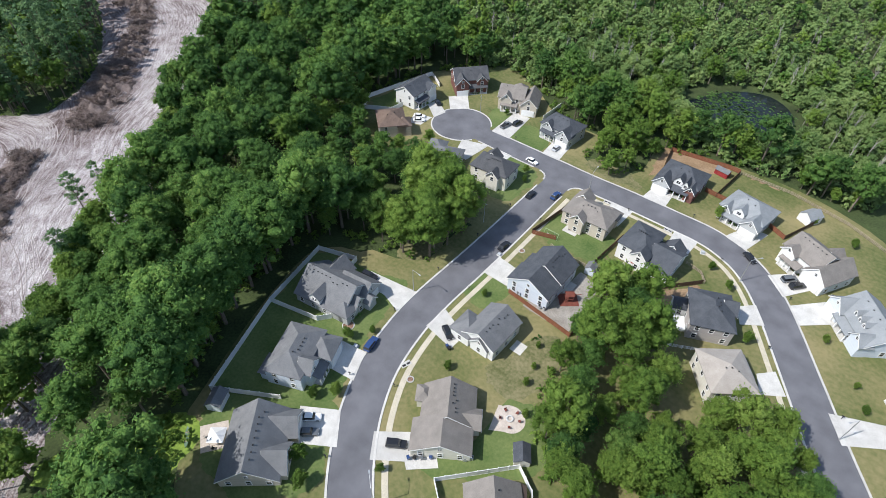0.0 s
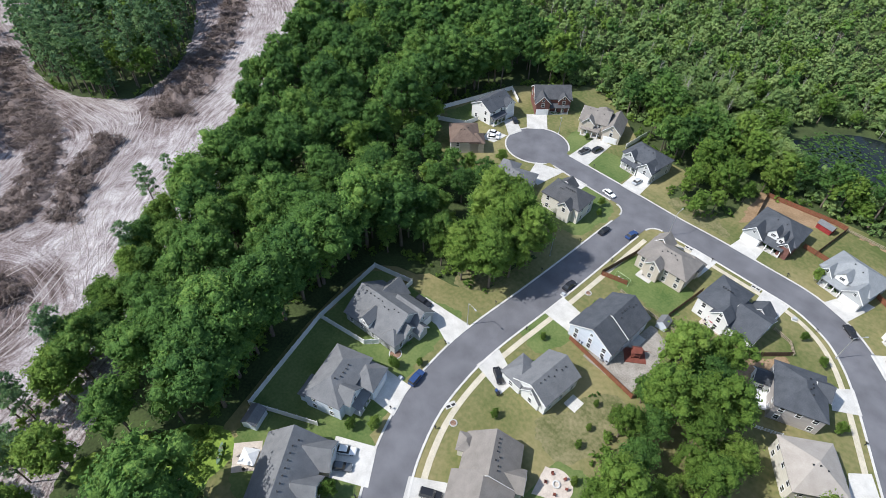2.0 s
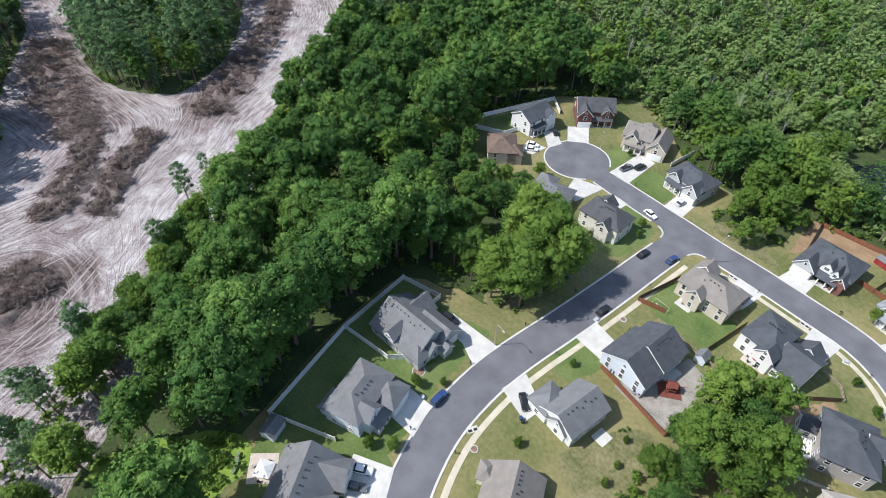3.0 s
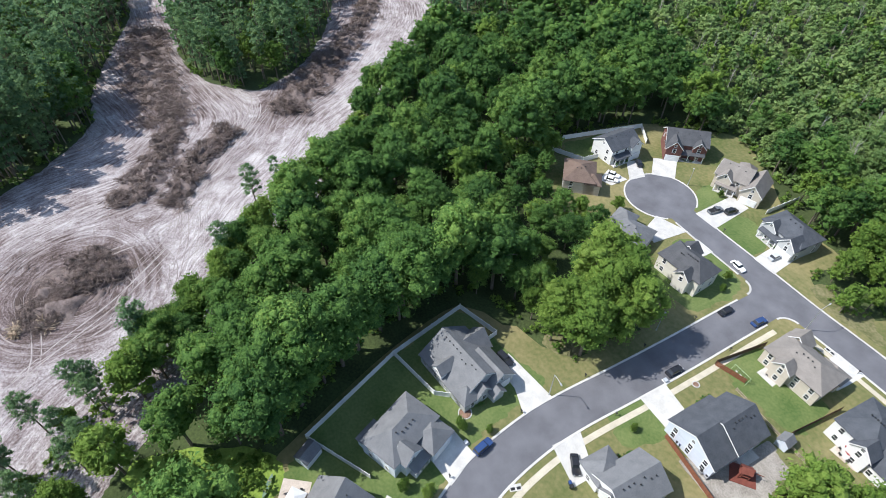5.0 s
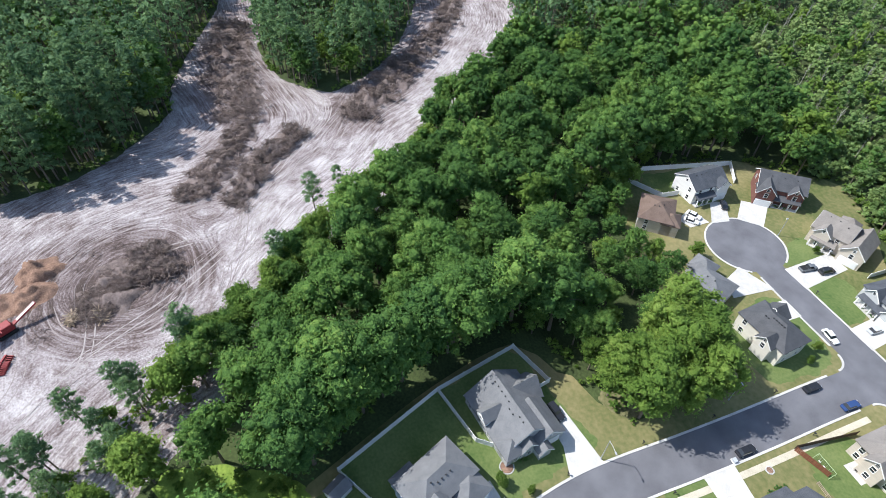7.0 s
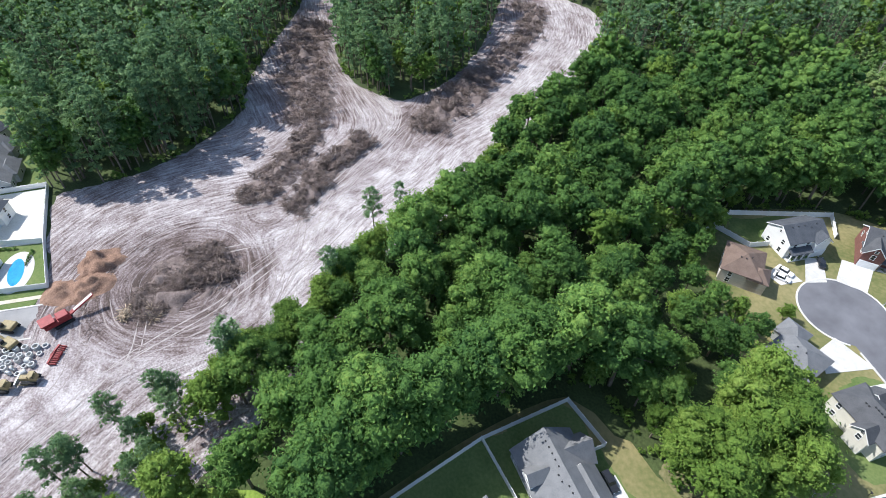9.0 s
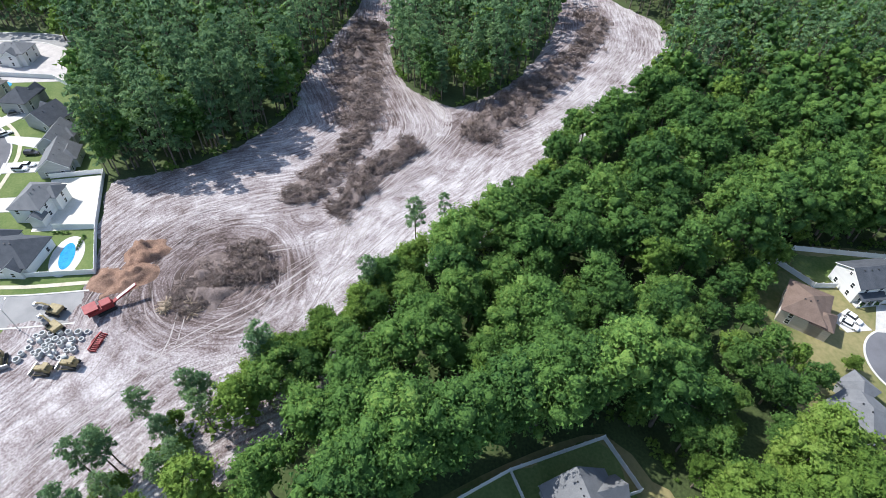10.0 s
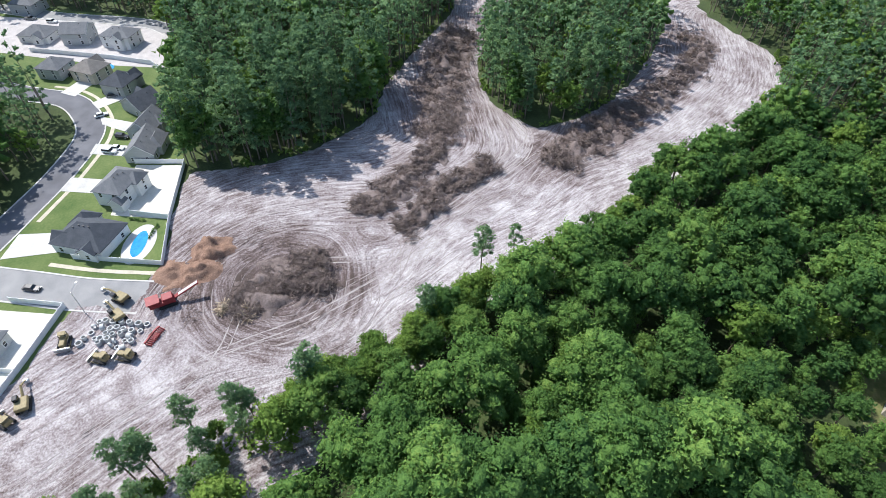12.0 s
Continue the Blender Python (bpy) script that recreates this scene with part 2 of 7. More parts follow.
for nm, c in (("white", (0.75, 0.75, 0.75)), ("black", (0.02, 0.02, 0.022)), ("blue", (0.03, 0.06, 0.16)), ("silver", (0.42, 0.44, 0.46)), ("grey", (0.12, 0.13, 0.14)), ("red", (0.3, 0.03, 0.03))):
    q = material("car_paint_" + nm, c, tuple(v * 1.08 for v in c), 0.25, 1, 4)
    q.node_tree.nodes["Principled BSDF"].inputs["Coat Weight"].default_value = 0.6
    M["car_" + nm] = q

# ---- mesh helpers ----


def link_mesh(name, bm, mat, parent=None):
    me = bpy.data.meshes.new(name)
    bm.to_mesh(me)
    bm.free()
    if mat:
        me.materials.append(M[mat])
    ob = new(name, me)
    ob.parent = parent
    return ob


def part(name, bm, mat, parent, label=""):
    ob = link_mesh(name, bm, mat, parent)
    return tagged(ob, label) if label else ob


def shared(name, me, parent, m):
    ob = new(name, me)
    ob.parent = parent
    ob.matrix_basis = m
    return ob


def empty(name, m, label, category, group="", kind=""):
    ob = new(name)
    ob.empty_display_size = 0.5
    ob.matrix_basis = m
    return tagged(ob, label, category, group, kind)


def box(bm, x0, x1, y0, y1, z0, z1, m=None, bevel=0.0):
    r = bmesh.ops.create_cube(bm, size=1.0)
    vs = r["verts"]
    for v in vs:
        v.co = Vector((x0 + (v.co.x + 0.5) * (x1 - x0), y0 + (v.co.y + 0.5) * (y1 - y0), z0 + (v.co.z + 0.5) * (z1 - z0)))
    if bevel:
        es = list({e for v in vs for e in v.link_edges})
        r = bmesh.ops.bevel(bm, geom=es, offset=bevel, segments=1, affect="EDGES")
        vs = list({v for f in r["faces"] for v in f.verts})
    if m is not None:
        bmesh.ops.transform(bm, matrix=m, verts=vs)
    return vs


def rod(bm, a, b, r0, r1=None, sides=7):
    a, b = Vector(a), Vector(b)
    d = b - a
    q = d.to_track_quat("Z", "Y").to_matrix().to_4x4()
    r = bmesh.ops.create_cone(bm, cap_ends=True, segments=sides, radius1=r0, radius2=r0 if r1 is None else r1, depth=d.length)
    bmesh.ops.transform(bm, matrix=Matrix.Translation((a + b) / 2) @ q, verts=r["verts"])
    return r["verts"]


def ngon(bm, pts, z0, z1):
    """A slab with that outline, from z0 to z1."""
    top = [bm.verts.new((p[0], p[1], z1)) for p in pts]
    low = [bm.verts.new((p[0], p[1], z0)) for p in pts]
    n = len(pts)
    f = bm.faces.new(top)
    for i in range(n):
        bm.faces.new((low[i], low[(i + 1) % n], top[(i + 1) % n], top[i]))
    f.normal_update()
    if f.normal.z < 0:
        for g in bm.faces:
            g.normal_flip()


def spline(pts, step=2.0, closed=False):
    """A smooth line through the points, at about even steps."""
    p = [Vector((q[0], q[1])) for q in pts]
    n = len(p)
    out = []
    for i in range(n if closed else n - 1):
        if closed:
            a, b, c, d = p[i - 1], p[i], p[(i + 1) % n], p[(i + 2) % n]
        else:
            a, b, c, d = p[max(i - 1, 0)], p[i], p[i + 1], p[min(i + 2, n - 1)]
        k = max(1, int((c - b).length / step))
        for j in range(k):
            t = j / k
            out.append(0.5 * ((2 * b) + (c - a) * t + (2 * a - 5 * b + 4 * c - d) * t * t + (3 * b - a - 3 * c + d) * t ** 3))
    if not closed:
        out.append(p[-1])
    return out


def ribbon(bm, line, off0, off1, z0, z1, closed=False):
    """A strip along a line between two sideways offsets (left is positive), z0 deep to z1."""
    n = len(line)
    rows = []
    for i in range(n):
        a = line[(i - 1) % n if closed else max(i - 1, 0)]
        b = line[(i + 1) % n if closed else min(i + 1, n - 1)]
        t = (b - a).normalized()
        s = Vector((-t.y, t.x))
        p, q = line[i] + s * off0, line[i] + s * off1
        rows.append([bm.verts.new((*p, z0)), bm.verts.new((*p, z1)), bm.verts.new((*q, z1)), bm.verts.new((*q, z0))])
    for i in range(n if closed else n - 1):
        a, b = rows[i], rows[(i + 1) % n]
        for j in range(3):
            bm.faces.new((a[j], b[j], b[j + 1], a[j + 1]))
    bmesh.ops.recalc_face_normals(bm, faces=bm.faces)


def inside(poly, x, y):
    c = False
    j = len(poly) - 1
    for i in range(len(poly)):
        xi, yi, xj, yj = poly[i][0], poly[i][1], poly[j][0], poly[j][1]
        if (yi > y) != (yj > y) and x < (xj - xi) * (y - yi) / (yj - yi) + xi:
            c = not c
        j = i
    return c


# ---- ground, lawns, clearing ----
bm = bmesh.new()
bmesh.ops.create_grid(bm, x_segments=40, y_segments=40, size=2200)
for f in bm.faces:
    f.smooth = True
ground = tagged(link_mesh("ground", bm, "floor"), "dark leaf-littered forest floor under the trees", "ground", kind="structure")

NEIGHBOURHOOD = [(-64, -2), (-74, 5), (-83, 13), (-90, 19), (-102, 43), (-107, 66), (-100, 75), (-88, 77), (-80, 79), (-73, 84), (-74, 100), (-72, 105), (-80, 105), (-91, 106), (-98, 112), (-110, 114), (-121, 115.5), (-134, 118), (-144, 125),
                 (-150, 132), (-154, 141), (-148, 173), (-139, 184), (-124, 200), (-104, 192), (-84, 178), (-64, 176), (-64, 161), (-52, 156), (-44, 166), (-44, 184), (-20, 191),
                 (2, 191), (20, 186), (34, 177), (60, 150), (90, 100), (80, 40), (30, 0), (-40, -10)]
GROVE = [(-27, 108), (-27, 87), (-24, 68), (-18, 57), (-9, 49), (10, 40), (30, 60), (34, 76), (31, 86), (25, 93), (18, 91.5), (11, 87), (4, 81), (-3, 86), (-8, 96), (-12, 104), (-18, 107)]
CLEARING = [(-89, -50), (-95, -39), (-106, -27), (-115, -16), (-124, -3), (-133, 12), (-149, 27), (-159, 45), (-170, 55), (-187, 74), (-206, 82), (-220, 110), (-238, 125),
            (-271, 151), (-308, 160), (-335, 148), (-365, 140), (-400, 150), (-400, 110), (-348, 119), (-297, 101), (-262, 81), (-246, 65), (-238, 49), (-250, 34), (-268, 27), (-294, 26), (-348, 40),
            (-400, 45), (-400, 10), (-348, 12), (-296, -3), (-265, -11), (-240, -13), (-227, -21), (-217, -30), (-209.5, -39), (-202.5, -51), (-199, -67), (-178, -63.5), (-157, -58), (-152, -60), (-141, -60), (-141, -75), (-113, -76), (-85, -77)]
FAR_LOTS = [(-141, -74), (-141, -60), (-152, -60.5), (-158, -59), (-178, -65.4), (-204.5, -71.8), (-216, -78), (-232, -84), (-252, -92), (-262, -98), (-276, -100), (-300, -118), (-317, -128), (-322, -200), (-300, -240), (-270, -190),
            (-250, -160), (-246, -147), (-244, -131), (-235, -119), (-222, -108), (-198, -104), (-172, -106), (-160, -110), (-150, -118), (-135, -120), (-105, -110), (-100, -77)]
FAR_INNER = [(-232, -140), (-224, -126), (-212, -119), (-190, -117), (-173, -118), (-164, -124), (-180, -160), (-215, -175)]
bm = bmesh.new()
ngon(bm, spline([(-64, -2), (-74, 5), (-83, 13), (-86, 20), (-96, 44), (-101, 67), (-90, 74)] + NEIGHBOURHOOD[7:], 5, True), -0.5, 0.03)
lawn = tagged(link_mesh("lawn", bm, "grass"), "patchy yellow-green mown lawns between the houses", "lawn", kind="structure")
bm = bmesh.new()
ngon(bm, FAR_LOTS, -0.5, 0.03)
tagged(link_mesh("lawn", bm, "lush"), "green lawns of the far house lots", "lawn", kind="structure")


def soil(x, y):
    """Height of the churned ground of the cleared land."""
    return 0.09 + abs(noise.noise(Vector((x * 0.09, y * 0.09, 8)))) * 0.4 + abs(noise.noise(Vector((x * 0.5, y * 0.5, 3)))) * 0.14


def carpet(name, outline, step, mat, label, height, seed, kind="structure", category="ground"):
    """A bumpy patch of soil that fills the outline, with a ragged rim."""
    xs, ys = [p[0] for p in outline], [p[1] for p in outline]
    nx, ny = int((max(xs) - min(xs)) / step) + 1, int((max(ys) - min(ys)) / step) + 1
    bm = bmesh.new()
    grid = {}
    ring = np.array([(p[0], p[1]) for p in outline])
    nxt = np.roll(ring, -1, 0) - ring
    for i in range(-3, nx + 4):
        for j in range(-3, ny + 4):
            x, y = min(xs) + i * step, min(ys) + j * step
            rel = np.array((x, y)) - ring
            u = np.clip((rel * nxt).sum(1) / ((nxt * nxt).sum(1) + 1e-9), 0, 1)
            away = math.sqrt(((rel - nxt * u[:, None]) ** 2).sum(1).min())
            away = away if inside(outline, x, y) else -away
            away += noise.noise(Vector((x * 0.15, y * 0.15, seed))) * 1.8 + noise.noise(Vector((x * 0.6, y * 0.6, seed))) * 0.8
            if away > -2.0 * step:
                swell = max(0.0, min(1.0, away / 4.0))
                h = 0.05 + min(0.0, away * 0.1) + swell * (soil(x, y) - 0.05 if height > 0.1 else 0.01 + abs(noise.noise(Vector((x * 0.5, y * 0.5, seed)))) * height)
                grid[i, j] = bm.verts.new((x, y, h))
    for (i, j), v in list(grid.items()):
        c = [grid.get(k) for k in ((i, j), (i + 1, j), (i + 1, j + 1), (i, j + 1))]
        if all(c):
            bm.faces.new(c).smooth = True
    return tagged(link_mesh(name, bm, mat), label, category, kind=kind)


SAND = [(-72, -50), (-82, -35), (-94, -18), (-103, -7), (-114, 3), (-124, 12)] + CLEARING[6:]
SOUTH_ROUTE = [(-96, -60), (-112, -46), (-126, -32), (-140, -10), (-158, 10), (-176, 26), (-192, 46), (-210, 62), (-232, 92), (-256, 114), (-290, 138)]
NORTH_ROUTE = [(-110, -66), (-130, -52), (-150, -50), (-170, -40), (-180, -22), (-186, 0), (-200, 20), (-222, 34), (-250, 30), (-300, 20)]
LINK_ROUTE = [(-140, 0), (-160, 8), (-180, 12), (-200, 26), (-220, 42), (-240, 44), (-262, 28)]
RING = [(-153 + 19 * math.cos(a), -24 + 20 * math.sin(a)) for a in np.arange(-2.2, 2.6, 0.4)]
# soils of the cleared land: outline, dampness (0 dry and pale, 1 dark mud), width of the soft rim
SOILS = [
    ([(-74, -54), (-84, -37), (-98, -22), (-112, -8), (-128, -8), (-132, -26), (-131, -40), (-128, -52), (-126, -68), (-112, -75), (-88, -74)], 0.5, 5),
    ([(-126, 3), (-130, 15), (-150, 30), (-160, 48), (-172, 59), (-188, 77), (-208, 85), (-222, 112), (-240, 127), (-272, 152), (-308, 161), (-335, 148), (-318, 138), (-290, 128), (-258, 100), (-238, 86), (-222, 70), (-204, 50), (-196, 40), (-182, 26), (-172, 10), (-166, -3), (-150, -4)], 0.37, 5),
    ([(-240, 125), (-272, 150), (-308, 159), (-335, 148), (-318, 142), (-290, 132), (-262, 112)], 0.5, 6),
    ([(-176, 2), (-182, 14), (-200, 28), (-216, 36), (-222, 28), (-206, 14), (-198, -6), (-186, -8)], 0.66, 5),
    ([(-226, 2), (-228, 24), (-244, 30), (-268, 24), (-300, 24), (-340, 30), (-345, 16), (-300, 0), (-262, -5), (-240, -6)], 0.72, 5),
    ([(-206, 46), (-208, 64), (-232, 84), (-258, 102), (-296, 128), (-330, 138), (-336, 118), (-296, 104), (-264, 84), (-246, 66), (-236, 50), (-222, 42)], 0.72, 5),
    ([(-190, -64), (-160, -54), (-150, -56), (-170, -40), (-188, -20), (-205, -8), (-228, -2), (-236, -10), (-214, -22), (-200, -38)], 0.52, 6),
    ([(-137, -38), (-142, -52), (-152, -60), (-164, -56), (-174, -46), (-175, -30), (-172, -12), (-162, 0), (-148, -1), (-137, -12), (-133, -26)], 0.8, 5),
    ([(-144, -36), (-150, -40), (-160, -30), (-168, -22), (-164, -12), (-152, -12), (-145, -22)], 0.88, 4),
]


def away_from(ring, x, y):
    """Distance to an outline, positive inside it, and how far along it the nearest place is."""
    rel = np.array((x, y)) - ring[0]
    u = np.clip((rel * ring[1]).sum(1) / ((ring[1] * ring[1]).sum(1) + 1e-9), 0, 1)
    q = rel - ring[1] * u[:, None]
    d = (q * q).sum(1)
    i = int(d.argmin())
    side = ring[1][i][0] * q[i][1] - ring[1][i][1] * q[i][0]
    return math.sqrt(d[i]), ring[2][i] + ring[3][i] * u[i], math.copysign(1, side)


def ring_of(points, closed):
    p = np.array([(q[0], q[1]) for q in points])
    d = np.roll(p, -1, 0) - p
    if not closed:
        p, d = p[:-1], d[:-1]
    ln = np.sqrt((d * d).sum(1))
    return p, d, np.concatenate([[0], np.cumsum(ln)[:-1]]), ln


def cleared_ground(step):
    """The churned ground of the cleared land: one sheet, its soil going from dry sand to mud, dragged along the routes."""
    outline = spline(SAND, 6, True)
    rim = ring_of(outline, True)
    soils = [(spline(o, 4, True), damp, soft) for o, damp, soft in SOILS]
    soils = [(o, ring_of(o, True), damp, soft) for o, damp, soft in soils]
    routes = [ring_of(spline(r, 4), False) for r in ([(-66, -94)] + SOUTH_ROUTE + [(-345, 150)], [(-80, -92)] + NORTH_ROUTE + [(-420, 20)])]
    xs, ys = [p[0] for p in outline], [p[1] for p in outline]
    bm = bmesh.new()
    grid, wet, across, along = {}, [], [], []
    for i in range(-3, int((max(xs) - min(xs)) / step) + 5):
        for j in range(-3, int((max(ys) - min(ys)) / step) + 5):
            x, y = min(xs) + i * step, min(ys) + j * step
            d = away_from(rim, x, y)[0] * (1 if inside(outline, x, y) else -1)
            wob = noise.noise(Vector((x * 0.15, y * 0.15, 3))) * 1.8 + noise.noise(Vector((x * 0.6, y * 0.6, 3))) * 0.8
            if d + wob < -2 * step:
                continue
            swell = max(0.0, min(1.0, (d + wob) / 4.0))
            grid[i, j] = bm.verts.new((x, y, 0.05 + min(0.0, (d + wob) * 0.1) + swell * (soil(x, y) - 0.05)))
            damp = 0.53
            patch = noise.noise(Vector((x * 0.06, y * 0.06, 17))) * 6 + noise.noise(Vector((x * 0.25, y * 0.25, 19))) * 3.5
            for o, r, value, soft in soils:
                e = away_from(r, x, y)[0] * (1 if inside(o, x, y) else -1) + patch
                w = max(0.0, min(1.0, 0.5 + 0.5 * e / soft))
                damp += (value - damp) * w * w * (3 - 2 * w)
            wet.append(damp + 0.12 * noise.noise(Vector((x * 0.05, y * 0.05, 23))))
            near = [away_from(r, x, y) for r in routes]
            pull = [math.exp(-q[0] / 7) + 1e-6 for q in near]
            line = sum(p * q[0] * q[2] for p, q in zip(pull, near)) / sum(pull)
            rd = math.hypot(x + 154, y + 24) + 3 * noise.noise(Vector((x * 0.06, y * 0.06, 31)))
            w = max(0.0, min(1.0, (31 - rd) / 9))
            across.append(line + (rd - 26 - line) * w * w * (3 - 2 * w))
            along.append(x * 0.7 - y * 0.7)
    for (i, j), v in list(grid.items()):
        c = [grid.get(k) for k in ((i, j), (i + 1, j), (i + 1, j + 1), (i, j + 1))]
        if all(c):
            bm.faces.new(c).smooth = True
    ob = link_mesh("ground", bm, "sand")
    for nm, values in (("damp", wet), ("across", across), ("along", along)):
        ob.data.attributes.new(nm, "FLOAT", "POINT").data.foreach_set("value", np.array(values, dtype=np.float32))
    return tagged(ob, "pale bulldozed sandy soil streaked with brown mud", "ground", kind="structure")


cleared_ground(1.6)

# ---- streets ----
STREET_A = spline([(10, -18), (-12, -2), (-30, 13), (-41, 23), (-47.8, 30.6), (-53.5, 39), (-58.4, 49.8), (-61.3, 63), (-62.2, 75), (-62.1, 92), (-62.3, 110), (-62.8, 128), (-63, 143.4)], 2)
STREET_B = spline([(-103, 148.6), (-96, 148.4), (-88.9, 148.2), (-70, 148.2), (-55, 148), (-40, 148.5), (-25, 148.4), (-15, 148.2), (-8, 146.6), (-0.6, 143), (5.5, 137.6), (10.2, 131.8), (15, 124.6), (20.6, 115.6), (26.6, 106), (33, 95.5), (45, 78), (62, 55)], 2)
STREET_C = spline([(-146.5, -58), (-146, -75), (-147, -90), (-148, -105), (-150, -120), (-148, -150)], 2)
STREET_D = spline([(-150, -112), (-160, -110.8), (-172, -110), (-195, -109), (-217, -111.5), (-230, -120), (-239, -132), (-242, -150), (-246, -170)], 2)
STREET_E = spline([(-322, -230), (-313, -180), (-312, -150), (-309, -130), (-302, -118)], 2)
CIRCLE = [Vector((-111 + 11.4 * math.cos(a), 149 + 11.4 * math.sin(a))) for a in np.arange(0, 2 * math.pi, 0.12)]


def street(line, half, mat, label, z, kerbs=((-1, 0, 9999), (1, 0, 9999))):
    bm = bmesh.new()
    ribbon(bm, line, -half, half, -0.3, z)
    tagged(link_mesh("road", bm, mat), label, "road", kind="structure")
    for side, a, b in kerbs:
        seg = line[a:b]
        bm = bmesh.new()
        ribbon(bm, seg, side * half, side * (half + 0.5), -0.3, z + 0.1)
        tagged(link_mesh("kerb", bm, "concrete"), "pale concrete kerb and gutter along the street", "kerb", kind="structure")


def near(line, x, y):
    return min(range(len(line)), key=lambda i: (line[i] - Vector((x, y))).length)


street(STREET_A, 4.55, "asphalt", "grey asphalt residential street curving past the houses", 0.06, ((1, 0, near(STREET_A, -63, 138)), (-1, 0, near(STREET_A, -63, 138))))
street(STREET_B, 4.55, "asphalt", "grey asphalt street with a long bend and a turning circle", 0.066,
       ((1, near(STREET_B, -98, 148), 9999), (-1, near(STREET_B, -98, 148), near(STREET_B, -72, 148)), (-1, near(STREET_B, -52, 148), 9999)))
street(STREET_C, 5.2, "old_asphalt", "pale asphalt street ending at the cleared land", 0.06)
street(STREET_D, 4.6, "asphalt", "grey asphalt street bending between far houses", 0.066)
street(STREET_E, 4.0, "old_asphalt", "pale street behind the far houses", 0.06)
bm = bmesh.new()
ngon(bm, CIRCLE, -0.3, 0.072)
tagged(link_mesh("road", bm, "asphalt"), "round asphalt turning circle of the cul-de-sac", "road", kind="structure")
bm = bmesh.new()
arc = [Vector((-111 + 11.4 * math.cos(a), 149 + 11.4 * math.sin(a))) for a in np.arange(0.52, 2 * math.pi - 0.5, 0.1)]
ribbon(bm, arc, 0, -0.5, -0.3, 0.16)
tagged(link_mesh("kerb", bm, "concrete"), "pale concrete kerb round the turning circle", "kerb", kind="structure")
for side in (-1, 1):
    cx, r = -63 + side * 8.6, 4.0
    bm = bmesh.new()
    bend = [Vector((cx - side * r * math.cos(a), 139.5 + r * math.sin(a))) for a in np.arange(0, 1.58, 0.12)]
    fill = [(p.x, p.y) for p in bend] + [(-63, 145), (-63, 139.5)]
    ngon(bm, fill if side > 0 else fill[::-1], -0.3, 0.055)
    tagged(link_mesh("road", bm, "asphalt"), "rounded asphalt corner of the junction", "road", kind="structure")
    bm = bmesh.new()
    ribbon(bm, bend, 0, -side * 0.5, -0.3, 0.16)
    tagged(link_mesh("kerb", bm, "concrete"), "curved concrete kerb at the junction corner", "kerb", kind="structure")


def pavement(pts, width, label="pale tan concrete footway beside the street", mat="walkway"):
    bm = bmesh.new()
    ribbon(bm, spline(pts, 2), -width / 2, width / 2, -0.3, 0.1)
    tagged(link_mesh("pavement", bm, mat), label, "footway", kind="structure")


def beside(line, i0, i1, off):
    out = []
    for i in range(i0, i1, 3):
        t = (line[min(i + 1, len(line) - 1)] - line[max(i - 1, 0)]).normalized()
        out.append(line[i] + Vector((-t.y, t.x)) * off)
    return out


pavement(beside(STREET_A, 0, near(STREET_A, -63, 138), -7.2), 1.4)
pavement(beside(STREET_B, near(STREET_B, -52, 148), near(STREET_B, 60, 57), -7.0), 1.3)
pavement(beside(STREET_C, 0, near(STREET_C, -147, -95), -8.4), 1.3)
pavement(beside(STREET_D, near(STREET_D, -172, -110), near(STREET_D, -242, -150), -7.4), 1.3)


def slab(pts, mat="concrete", label="pale concrete driveway", name="driveway", z=0.12):
    bm = bmesh.new()
    ngon(bm, pts, -0.3, z)
    return tagged(link_mesh(name, bm, mat), label, name.replace("_", " "), kind="structure")


